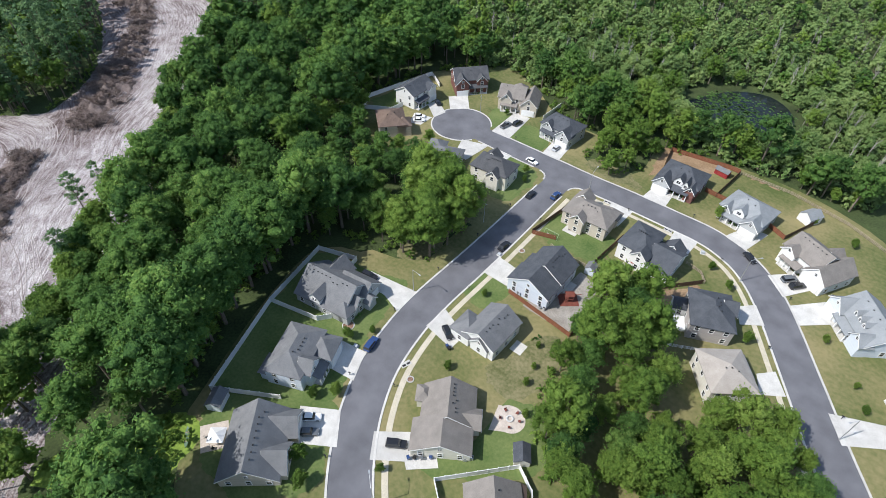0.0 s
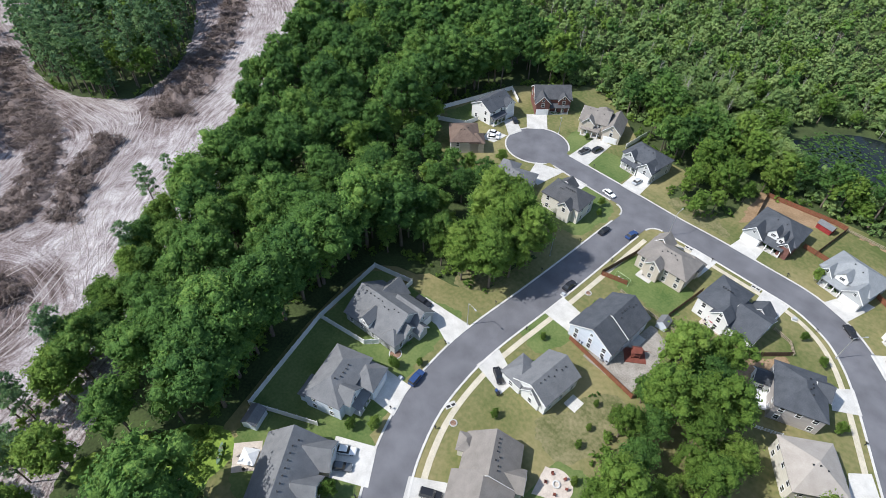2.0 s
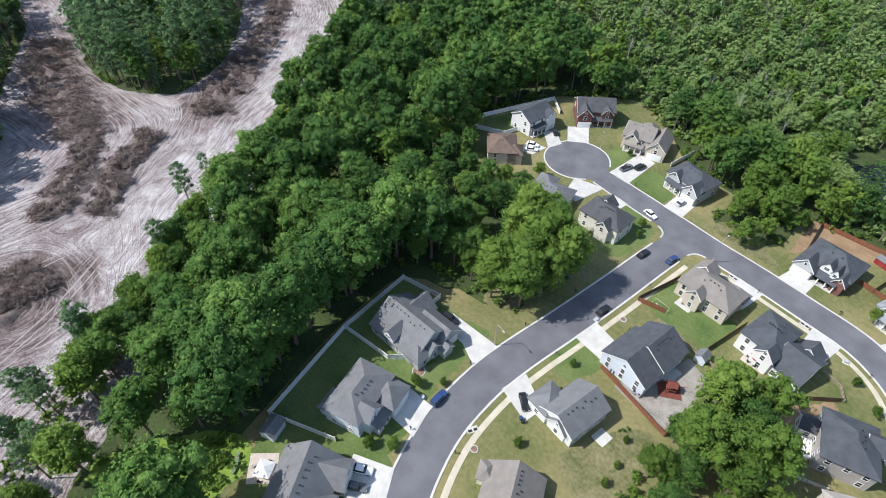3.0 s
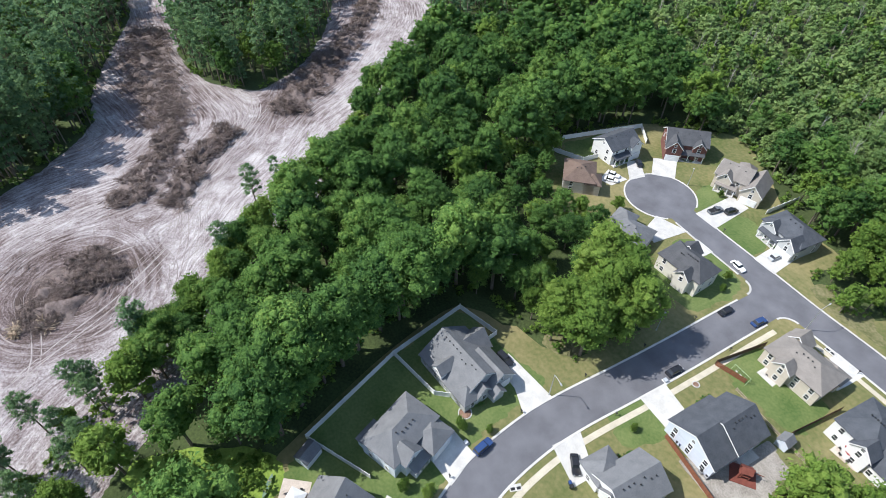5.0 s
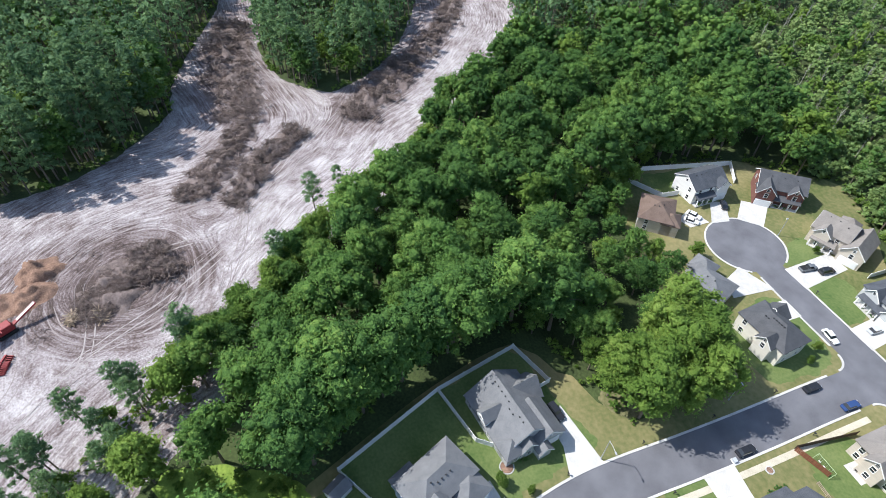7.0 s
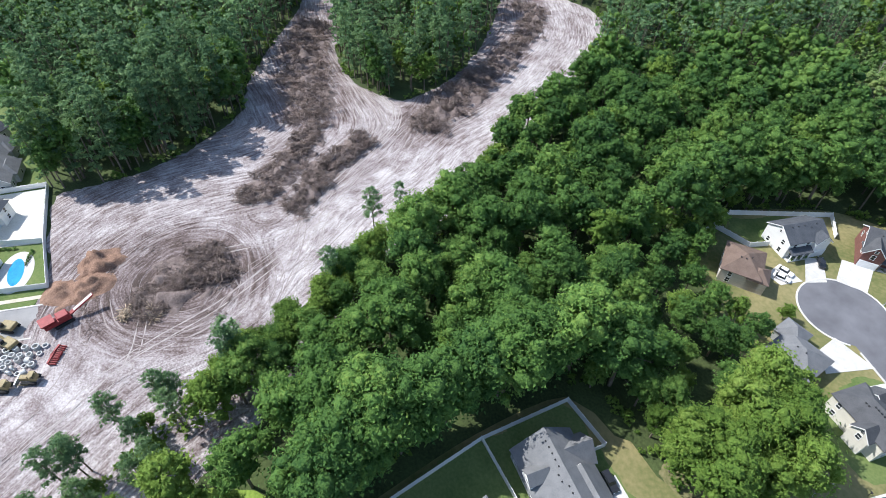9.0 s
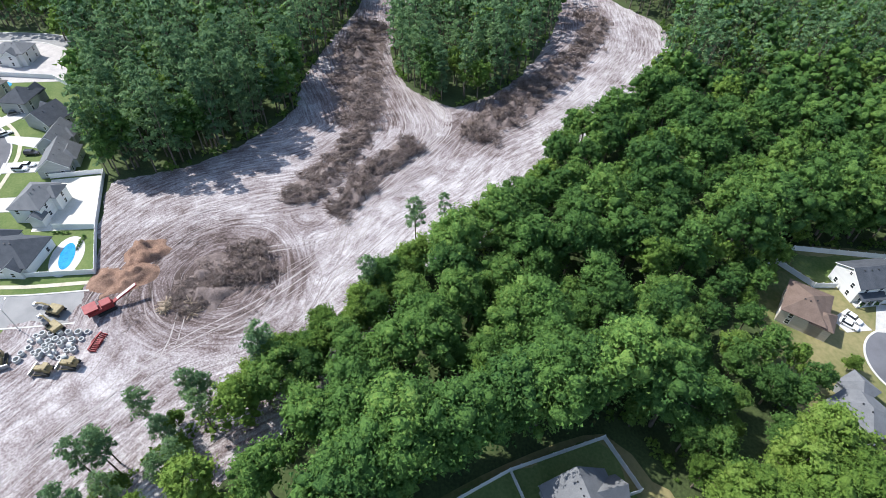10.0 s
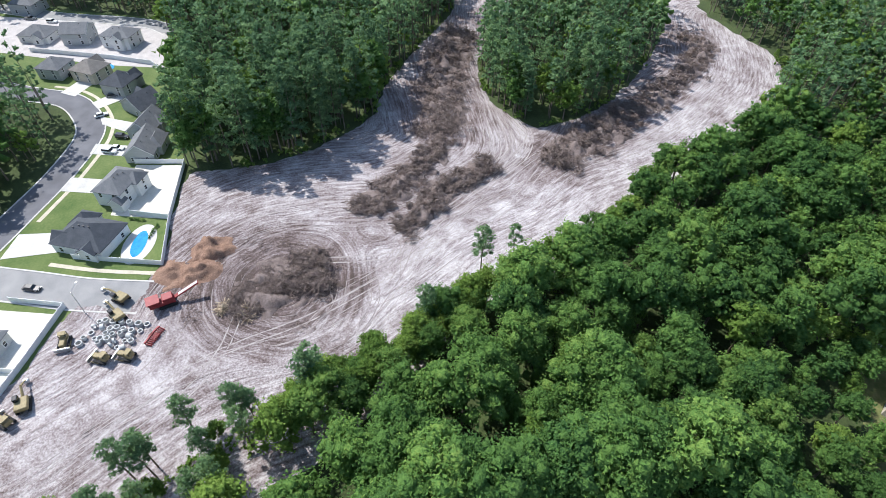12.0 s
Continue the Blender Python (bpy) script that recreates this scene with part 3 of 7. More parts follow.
for pts in ([(-64.5, 30), (-56.6, 35.2), (-50.8, 28.6), (-59, 23)], [(-71.5, 48.5), (-63.6, 50), (-60, 42.4), (-69, 40.8)], [(-82, 70.5), (-79, 71), (-67, 73), (-66.2, 64.5), (-73, 66.5), (-78, 66)],
            [(-47.2, 36.4), (-39, 43), (-35.4, 37.2), (-43.4, 31.2)], [(-57.5, 66), (-57, 73.4), (-48, 70), (-48, 64.6)], [(-57.6, 91), (-57.6, 99), (-49, 98), (-49, 91)],
            [(-44, 144), (-36.5, 144), (-37, 134), (-43, 134)], [(-22.5, 143.6), (-15, 143), (-15.5, 132), (-21.5, 132)], [(2.6, 125.4), (6.6, 129.4), (10.6, 123.6), (5.4, 119.8)],
            [(13.6, 107), (17, 110.6), (21, 105), (16, 101.5)], [(-37.6, 153), (-29.6, 153), (-30, 163.4), (-36.4, 164)], [(-9.6, 151.8), (-2.6, 149.4), (0.6, 161), (-5.6, 161)],
            [(5.6, 143.2), (11.4, 137.3), (17.5, 146), (11.5, 149)], [(13.6, 135), (17.4, 129.4), (26.4, 137.6), (23, 145.2)], [(29.8, 106.8), (34, 100.2), (43, 106.4), (41, 112)],
            [(-122.5, 138), (-122.6, 145), (-130, 143), (-127, 136.5)], [(-122, 145.5), (-121, 151.5), (-129, 156.5), (-131, 152)], [(-121, 154.5), (-115.5, 160), (-123, 168.5), (-128, 162)],
            [(-99, 152.5), (-91, 152.6), (-93, 170), (-100, 170)], [(-76.5, 152.6), (-69.5, 152.6), (-70.6, 163), (-77.4, 163)], [(-104, 140.5), (-94, 144), (-95, 131), (-101, 133)],
            [(-90, 144), (-84, 144), (-84, 134), (-90, 134)],
            [(-156, -104), (-166, -105), (-168, -92), (-160, -90)], [(-186, -104.6), (-193, -104.6), (-193, -92), (-186, -92)], [(-206, -105.5), (-212, -106.5), (-212, -94), (-206, -94)],
            [(-224, -110.5), (-229, -114), (-226, -98), (-220, -99)], [(-234, -117.5), (-238, -122), (-248, -116), (-244, -110)], [(-242, -131), (-244, -138), (-254, -136), (-252, -129)]):
    slab(pts)
bm = bmesh.new()
ngon(bm, [(-268, -104), (-276, -102), (-300, -120), (-306, -135), (-308, -160), (-310, -215), (-276, -200), (-271, -160), (-268, -130)], -0.3, 0.08)
tagged(link_mesh("ground", bm, "pale_rut"), "pale graded sand strip behind the far houses", "ground", kind="structure")
bm = bmesh.new()
ngon(bm, [(-176.5, -83), (-176.5, -65.5), (-203, -72), (-201.5, -87)], -0.3, 0.06)
tagged(link_mesh("ground", bm, "yard_sand"), "bare pale sand back yard", "ground", kind="structure")
bm = bmesh.new()
ngon(bm, [(-114, -78), (-139, -77), (-139, -94), (-112, -98)], -0.3, 0.06)
tagged(link_mesh("ground", bm, "yard_sand"), "bare pale sand yard by the street end", "ground", kind="structure")
bm = bmesh.new()
ngon(bm, spline([(-46, 213), (-52, 219), (-47, 233), (-38, 247), (-25, 252), (-14, 243), (-11, 228), (-22, 219), (-34, 213)], 3, True), -0.3, 0.05)
tagged(link_mesh("pond", bm, "pond_water"), "dark still pond among the trees", "pond", kind="structure")
pads = random.Random(88)
bm = bmesh.new()
for i in range(900):
    x, y, r = pads.gauss(-36, 9), pads.gauss(231, 9), pads.uniform(0.25, 0.75)
    if ((x + 31) / 18) ** 2 + ((y - 232) / 16) ** 2 < 1:
        bm.faces.new([bm.verts.new((x + r * math.cos(a * 1.0472), y + r * 0.85 * math.sin(a * 1.0472), 0.075)) for a in range(6)])
tagged(link_mesh("lily_pads", bm, "leaf"), "green lily pads floating on the dark pond", "lily pads", kind="stuff")

# ---- houses ----


def gable(bm, cx, cy, w, d, eave, rise, axis, over, thick):
    """Two sloping slabs; the ridge runs along the axis."""
    m = Matrix.Translation((cx, cy, 0)) @ pose(0, 0, 0, 0, 0, 0 if axis == "x" else 90)
    if axis == "y":
        w, d = d, w
    hw, hd = w / 2 + over, d / 2
    slope = rise / hd
    lo = eave - over * slope
    for s in (-1, 1):
        p = [(-hw, s * (hd + over), lo), (hw, s * (hd + over), lo), (hw, 0, eave + rise), (-hw, 0, eave + rise)]
        a = [bm.verts.new(m @ Vector(q)) for q in p]
        b = [bm.verts.new(m @ (Vector(q) + Vector((0, 0, thick)))) for q in p]
        bm.faces.new(a)
        bm.faces.new(b[::-1])
        for i in range(4):
            bm.faces.new((a[i], b[i], b[(i + 1) % 4], a[(i + 1) % 4]))
    bmesh.ops.recalc_face_normals(bm, faces=bm.faces)


def hip(bm, cx, cy, w, d, eave, rise, axis, over, thick):
    m = Matrix.Translation((cx, cy, 0)) @ pose(0, 0, 0, 0, 0, 0 if axis == "x" else 90)
    if axis == "y":
        w, d = d, w
    hw, hd = w / 2 + over, d / 2 + over
    r = max(hw - hd, 0.05)
    lo = eave - 0.1
    base = [bm.verts.new(m @ Vector(q)) for q in ((-hw, -hd, lo), (hw, -hd, lo), (hw, hd, lo), (-hw, hd, lo))]
    top = [bm.verts.new(m @ Vector(q)) for q in ((-hw, -hd, lo + thick), (hw, -hd, lo + thick), (hw, hd, lo + thick), (-hw, hd, lo + thick))]
    a, b = bm.verts.new(m @ Vector((-r, 0, eave + rise))), bm.verts.new(m @ Vector((r, 0, eave + rise)))
    bm.faces.new(base[::-1])
    for i in range(4):
        bm.faces.new((base[i], base[(i + 1) % 4], top[(i + 1) % 4], top[i]))
    bm.faces.new((top[0], top[1], b, a))
    bm.faces.new((top[1], top[2], b))
    bm.faces.new((top[2], top[3], a, b))
    bm.faces.new((top[3], top[0], a))
    bmesh.ops.recalc_face_normals(bm, faces=bm.faces)


def wall_bm(cx, cy, w, d, z0, eave, rise, axis):
    bm = bmesh.new()
    x0, x1, y0, y1 = cx - w / 2, cx + w / 2, cy - d / 2, cy + d / 2
    box(bm, x0, x1, y0, y1, z0, eave)
    if axis in "xy":
        t = 0.02
        if axis == "x":
            tri = [[(x, y0, eave), (x, y1, eave), (x, cy, eave + rise)] for x in (x0, x1)]
        else:
            tri = [[(x0, y, eave), (x1, y, eave), (cx, y, eave + rise)] for y in (y0, y1)]
        a = [bm.verts.new(q) for q in tri[0]]
        b = [bm.verts.new(q) for q in tri[1]]
        bm.faces.new(a)
        bm.faces.new(b[::-1])
        for i in range(3):
            bm.faces.new((a[i], a[(i + 1) % 3], b[(i + 1) % 3], b[i]))
        bmesh.ops.recalc_face_normals(bm, faces=bm.faces)
    return bm


def window_meshes():
    out = {}
    bm = bmesh.new()
    for q in ((-0.62, -0.5, -0.85, 0.85), (0.5, 0.62, -0.85, 0.85), (-0.5, 0.5, 0.73, 0.85), (-0.5, 0.5, -0.85, -0.73), (-0.5, 0.5, -0.04, 0.04)):
        box(bm, q[0], q[1], -0.07, 0.05, q[2], q[3])
    me = bpy.data.meshes.new("window_frame")
    bm.to_mesh(me)
    bm.free()
    me.materials.append(M["trim"])
    bm = bmesh.new()
    box(bm, -0.5, 0.5, -0.03, 0.04, -0.73, 0.73)
    mg = bpy.data.meshes.new("pane")
    bm.to_mesh(mg)
    bm.free()
    mg.materials.append(M["glass"])
    return me, mg


WIN, PANE = window_meshes()
VENT = bmesh.new()
rod(VENT, (0, 0, 0), (0, 0, 0.45), 0.16, 0.16, 8)
box(VENT, -0.26, 0.26, -0.26, 0.26, 0.42, 0.55)
VENT_ME = bpy.data.meshes.new("vent")
VENT.to_mesh(VENT_ME)
VENT.free()
VENT_ME.materials.append(M["black"])


def house(x, y, yaw, wings, walls, roof, front, label, garage=None, porch=None, gable_mat=None, dormers=(), vents=5, door=0.0, name="house", far=False):
    """wings: (cx, cy, w, d, eave, rise, kind); kind x, y: gable with the ridge along that axis; hx, hy: hip. front: the side that faces the street."""
    h = empty(name, pose(x, y, 0, 0, 0, yaw), label, "house", "houses of the estate")
    rnd = random.Random(int(x * 7 + y * 13))
    own = [q[7] if len(q) > 7 else walls for q in wings]
    wings = [q[:7] for q in wings]
    for (cx, cy, w, d, eave, rise, kind), wall_mat in zip(wings, own):
        part("wall", wall_bm(cx, cy, w, d, -0.3, eave, rise * 0.98 if len(kind) == 1 else 0.01, kind if len(kind) == 1 else "n"), wall_mat, h)
        bm = bmesh.new()
        (gable if len(kind) == 1 else hip)(bm, cx, cy, w, d, eave, rise, kind[-1], 0.4, 0.16)
        rf = part("roof", bm, roof, h)
        if len(kind) == 1:
            rw, rd = (w, d) if kind == "x" else (d, w)
            m = Matrix.Translation((cx, cy, 0)) @ pose(0, 0, 0, 0, 0, 0 if kind == "x" else 90)
            for e in (-1, 1):
                bm = bmesh.new()
                for s in (-1, 1):
                    sl = rise / (rd / 2)
                    a = Vector((e * (rw / 2 + 0.41), s * (rd / 2 + 0.42), eave - 0.42 * sl + 0.02))
                    b = Vector((e * (rw / 2 + 0.41), 0, eave + rise + 0.02))
                    q = [a, b, b + Vector((0, 0, -0.28)), a + Vector((0, 0, -0.28))]
                    va = [bm.verts.new(m @ (p + Vector((0.04 * e, 0, 0)))) for p in q]
                    vb = [bm.verts.new(m @ (p - Vector((0.04 * e, 0, 0)))) for p in q]
                    bm.faces.new(va)
                    bm.faces.new(vb[::-1])
                    for i in range(4):
                        bm.faces.new((va[i], vb[i], vb[(i + 1) % 4], va[(i + 1) % 4]))
                bmesh.ops.remove_doubles(bm, verts=bm.verts, dist=0.001)
                bmesh.ops.recalc_face_normals(bm, faces=bm.faces)
                part("fascia", bm, "trim", rf, "white rake board")
        if len(kind) == 1 and rise > 1.7 and not far:
            for e in (-1, 1):
                px, py, rz = (cx + e * w / 2, cy, 90 * e) if kind == "x" else (cx, cy + e * d / 2, 0 if e < 0 else 180)
                ox, oy = (e * 0.6, 0) if kind == "x" else (0, e * 0.6)
                if not any(abs(px + ox - c[0]) < c[2] / 2 and abs(py + oy - c[1]) < c[3] / 2 for c in wings if c[0] != cx or c[1] != cy):
                    wd = shared("window", WIN, h, pose(px, py, eave + rise * 0.28, 0, 0, rz) @ Matrix.Diagonal((0.75, 1, 0.55, 1)))
                    shared("pane", PANE, wd, Matrix.Identity(4))
        # windows on the free stretches of wall
        rows_z = [1.5] if eave < 4.6 else [1.5, min(4.4, eave - 1.15)]
        for side in range(4):
            span = w if side in (0, 2) else d
            k = int(span / (3.4 if not far else 4.2))
            for i in range(k):
                u = (i + 0.5) * span / k - span / 2
                px, py, rz = ((cx + u, cy - d / 2, 0), (cx + w / 2, cy + u, 90), (cx - u, cy + d / 2, 180), (cx - w / 2, cy - u, 270))[side]
                ox, oy = ((0, -0.6), (0.6, 0), (0, 0.6), (-0.6, 0))[side]
                for z in rows_z:
                    if any(abs(px + ox - c[0]) < c[2] / 2 + 0.7 and abs(py + oy - c[1]) < c[3] / 2 + 0.7 and z < c[4] for c in wings if c[0] != cx or c[1] != cy):
                        continue
                    fs = {"-y": 0, "+x": 1, "+y": 2, "-x": 3}[front]
                    if side == fs and z < 3 and garage and abs((px if fs in (0, 2) else py) - garage[0]) < garage[2] / 2 + 0.8:
                        continue
                    if rnd.random() < 0.16:
                        continue
                    wd = shared("window", WIN, h, pose(px, py, z, 0, 0, rz))
                    shared("pane", PANE, wd, Matrix.Identity(4))
    fs = {"-y": 0, "+x": 90, "+y": 180, "-x": 270}[front]
    if garage:
        u, dist, gw = garage
        m = pose(0, 0, 0, 0, 0, fs) @ Matrix.Translation((u if front in ("-y", "+x") else -u, -dist, 0))
        bm = bmesh.new()
        box(bm, -gw / 2 - 0.15, gw / 2 + 0.15, -0.08, 0.05, 0, 2.5, m)
        gd = part("garage_trim", bm, "trim", h)
        bm = bmesh.new()
        for i in range(4):
            box(bm, -gw / 2, gw / 2, -0.12, -0.05, 0.03 + i * 0.58, 0.58 + i * 0.58, m, 0.015)
        part("garage_door", bm, "white", h, "white panelled garage door")
    if porch:
        u, dist, pw, pd, ph = porch
        m = pose(0, 0, 0, 0, 0, fs) @ Matrix.Translation((u if front in ("-y", "+x") else -u, -dist, 0))
        bm = bmesh.new()
        box(bm, -pw / 2, pw / 2, -pd, 0, -0.2, 0.35, m)
        part("porch_floor", bm, "concrete", h)
        bm = bmesh.new()
        q = [(-pw / 2 - 0.2, -pd - 0.3, ph), (pw / 2 + 0.2, -pd - 0.3, ph), (pw / 2 + 0.2, 0.1, ph + 0.9), (-pw / 2 - 0.2, 0.1, ph + 0.9)]
        a = [bm.verts.new(m @ Vector(v)) for v in q]
        b = [bm.verts.new(m @ (Vector(v) + Vector((0, 0, 0.18)))) for v in q]
        bm.faces.new(a[::-1])
        bm.faces.new(b)
        for i in range(4):
            bm.faces.new((a[i], a[(i + 1) % 4], b[(i + 1) % 4], b[i]))
        part("porch_roof", bm, roof, h)
        for i in range(4):
            bm = bmesh.new()
            cxx = -pw / 2 + 0.2 + i * (pw - 0.4) / 3
            box(bm, cxx - 0.13, cxx + 0.13, -pd + 0.05, -pd + 0.31, 0.35, ph + 0.05, m)
            part("porch_post", bm, "trim", h)
        bm = bmesh.new()
        box(bm, -0.5, 0.5, -0.09, 0.02, 0.35, 2.45, m)
        part("front_door", bm, "black", h, "dark front door")
    for dx, dy, dw, dd, dz, rise, ax in dormers:
        bm = wall_bm(dx, dy, dw, dd, dz - 1.6, dz, rise, ax)
        dm = part("dormer", bm, gable_mat or "white_siding", h, "white gabled dormer")
        bm = bmesh.new()
        gable(bm, dx, dy, dw, dd, dz, rise, ax, 0.25, 0.12)
        part("dormer_roof", bm, roof, dm)
        wd = shared("window", WIN, h, pose(dx, dy - dd / 2, dz - 0.45) @ Matrix.Diagonal((min(1.3, dw / 2), 1, 0.6, 1)))
        shared("pane", PANE, wd, Matrix.Identity(4))
    cx, cy, w, d, eave, rise, kind = wings[0]
    for i in range(vents):
        t = (i + 0.5) / vents - 0.5
        if kind[-1] == "x":
            p = (cx + t * w * (0.8 if len(kind) == 1 else 0.4), cy + rnd.choice((-0.9, -0.9, -1.6)) * (1 if vents else 1), 0)
            z = eave + rise - abs(p[1] - cy) * rise / (d / 2)
        else:
            p = (cx + rnd.choice((0.9, 0.9, 1.6)), cy + t * d * (0.8 if len(kind) == 1 else 0.4), 0)
            z = eave + rise - abs(p[0] - cx) * rise / (w / 2)
        shared("roof_vent", VENT_ME, h, Matrix.Translation((p[0], p[1], z)) @ Matrix.Diagonal((0.62, 0.62, 0.6, 1)))
    return h


house(-63.2, 17.4, 131, [(0, 0, 15.3, 12.4, 3.0, 4.6, "x"), (4.6, -5.6, 6.2, 5.5, 3.0, 3.0, "y"), (-3.2, -5.2, 6.6, 4.5, 3.0, 3.4, "y")], "tan_siding", "roof_grey", "-y", "single-storey tan house with a broad grey shingle gable roof", (4.6, 8.4, 4.8), vents=8)
house(-73.8, 37.5, 114, [(0, 0, 14, 9, 5.4, 3.0, "hx"), (3.6, -5.6, 6.4, 6, 4.2, 2.6, "hy"), (-3, -4.6, 4.6, 3, 5.4, 2.4, "y"), (-4, 5, 5, 3, 3.0, 1.8, "hy")], "blue_siding", "roof_grey", "-y", "two-storey pale blue house with a grey hipped roof", (3.6, 8.6, 4.8), (-2.2, 6.2, 4.5, 1.8, 2.8))
house(-82.6, 58.2, 9, [(-0.6, 0, 15.4, 13.6, 3.2, 4.9, "x"), (4.6, 3.9, 8.4, 7.4, 3.2, 3.4, "x"), (-3.6, 5.2, 6.4, 6.4, 3.2, 3.4, "y"), (6.0, -1.2, 5.6, 4.6, 3.2, 2.6, "x"), (6.4, -4.6, 4.6, 4.4, 3.2, 2.6, "hx"), (9.0, 1.6, 3.4, 3.0, 3.0, 1.5, "x")], "grey_siding", "roof_grey", "+x", "grey house with a broad many-gabled grey shingle roof", (4.0, 8.9, 4.8), vents=9, dormers=[(-1.4, -4.9, 3.4, 4.4, 5.2, 1.7, "y")])
house(-35.9, 47.4, 124, [(3.6, -0.5, 9.3, 11.5, 3.2, 3.9, "x"), (-4.0, 0.4, 6.8, 12.7, 3.2, 3.3, "x"), (0.8, -5.6, 4.6, 4, 3.2, 1.9, "y"), (6, 5.4, 3.6, 3, 3.2, 1.4, "hx")], "cream_siding", "roof_tan", "+y", "cream single-storey house with a stepped taupe shingle roof", (-3.5, 6.75, 4.8), vents=8)
house(-42.5, 74.0, 89, [(0, 0, 11.5, 9.2, 4.4, 2.9, "x"), (-2.8, 5.4, 7, 5.5, 3.4, 2.6, "hy"), (-4.4, -0.5, 3.4, 5, 3.4, 2.6, "x")], "white_siding", "roof_grey", "+y", "white house with a grey gable roof and side garage", (-2.8, 8.2, 4.6), vents=7)
house(-42.4, 98.0, 91, [(3.7, -0.4, 9.1, 11, 5, 3.6, "x"), (-4.1, 0.4, 7, 12.3, 4.6, 3.6, "x")], "blue_siding", "roof_slate", "+y", "pale blue house with two steep slate-coloured gables", (-4.1, 6.6, 4.8), (3.4, 5.1, 5, 1.8, 2.9), vents=7)
house(-44.8, 128.7, 2, [(0, 0.6, 14.4, 9.6, 5.0, 2.9, "hx"), (-1.6, -4.8, 4.2, 2.4, 5.4, 2.0, "y"), (-4.6, 5.4, 5, 3.6, 5.2, 2.4, "y"), (4.6, 5.6, 6, 4, 3.4, 2.4, "hy")], "tan_siding", "roof_tan", "+y", "tan two-storey house with a taupe hipped roof", (4.6, 7.6, 4.8))
house(-23.3, 127.0, 357, [(-4.1, 0.2, 8.4, 12.1, 5.8, 3.2, "hx"), (4.1, -0.4, 7.6, 11.6, 3.6, 3.2, "x"), (-1.2, -5.6, 4.6, 3, 5.4, 2.3, "y"), (4.2, 5.4, 5.6, 3.4, 3.5, 2.4, "y")], "white_siding", "roof_slate", "+y", "white house with a dark slate roof and attached garage", (4.2, 7.1, 4.8))
house(-2.0, 113.9, 24, [(0, 0.2, 10.4, 12.4, 5.6, 3.0, "hy"), (-6.8, 2.8, 3.6, 3.8, 3.2, 1.6, "x", "white_siding"), (4.6, 2.6, 3, 5, 5.4, 2.2, "x")], "taupe_siding", "roof_slate", "+x", "taupe two-storey house with a dark hipped roof and white rear sunroom", (2.6, 6.15, 4.4))
slab([(-9.5, 111.1), (-5.7, 112.7), (-3.9, 108.3), (-7.7, 106.7)], "white", "white raised deck behind the taupe house", "deck", 0.7)
house(7.3, 98.3, 38, [(0, 0, 10.5, 11.5, 5.4, 2.8, "hx"), (3.6, 2.6, 6, 6, 3.6, 2.2, "hx")], "cream_siding", "roof_beige", "+x", "cream house with a light beige hipped shingle roof", (2.6, 6.7, 4.6), vents=3)
house(-15.5, 37.5, 130, [(0, 0, 13, 11, 3.2, 3.6, "x")], "cream_siding", "roof_tan", "+y", "cream house with a tan gable roof", (-3, 5.6, 4.6))
house(-129.2, 128.8, 50, [(0, 0, 10, 12, 4.8, 2.8, "hx"), (4.4, -3, 5, 6, 4.2, 2.2, "hx")], "tan_siding", "roof_brown", "+x", "single-storey house with a brown hipped roof", (-3, 6.8, 4.6), vents=3)
house(-136.8, 151.0, 92, [(0, 0, 12.6, 9.6, 5.8, 2.8, "x"), (4, -4.8, 4.6, 2.4, 5.8, 2.0, "y")], "white_siding", "roof_slate", "-y", "white two-storey house with a slate roof", (4.0, 6.1, 4.2), (-2.4, 4.9, 7, 1.8, 2.9))
house(-126.8, 174.4, 50, [(0, 0, 14, 10, 5.8, 3.2, "x"), (-4.4, -5.2, 5.4, 4.4, 5.4, 2.8, "y"), (4, -5, 4, 2, 5.8, 2.0, "y")], "brick", "roof_dark", "-y", "red brick two-storey house with a charcoal gable roof", (-4.4, 7.5, 4.6), (2.2, 5.1, 8, 2.0, 2.9), "brick", vents=3)
house(-101.6, 175.4, 22, [(-3, 0, 10, 10, 5.6, 3.0, "x"), (4.6, -1.5, 6.4, 11, 4.6, 3.0, "y"), (-4.6, -5, 4.4, 2.4, 5.6, 2.2, "y"), (-1, 5, 5, 4, 5.2, 2.2, "hy")], "tan_siding", "roof_tan", "-y", "tan two-storey house with white trim and taupe roof", (4.6, 7.1, 4.8), (-3.4, 5.1, 6.5, 1.8, 2.9), vents=3)
house(-77.2, 167.6, 356, [(0, 0, 13.6, 9.8, 5.0, 3.0, "hx"), (4.2, -5, 5.4, 4, 4.6, 2.6, "y"), (-3.4, -4.6, 4.4, 2, 5.0, 2.2, "y")], "grey_siding", "roof_slate", "-y", "grey house with slate roof and white-trimmed gables", (4.2, 7.1, 4.6), (-2.2, 5.1, 6.5, 1.8, 2.8), vents=3)
house(-99.5, 125.0, 22, [(0, 0, 11, 10, 3.4, 3.0, "hx"), (-4.6, 5, 6, 6, 3.4, 2.4, "hy")], "grey_siding", "roof_grey", "+y", "grey house with a grey hipped roof half hidden by trees", (2, 5.1, 4.6), vents=2)
house(-81.3, 129.0, 6, [(0, 0, 13.4, 9, 5.6, 3.2, "hx"), (2.4, -4.8, 4.2, 2.6, 5.6, 2.0, "y"), (-3, 4.8, 5, 3, 5.4, 2.2, "y")], "cream_siding", "roof_dark", "+y", "pale two-storey house with a dark hipped roof", (-3, 6.4, 4.4), vents=7)
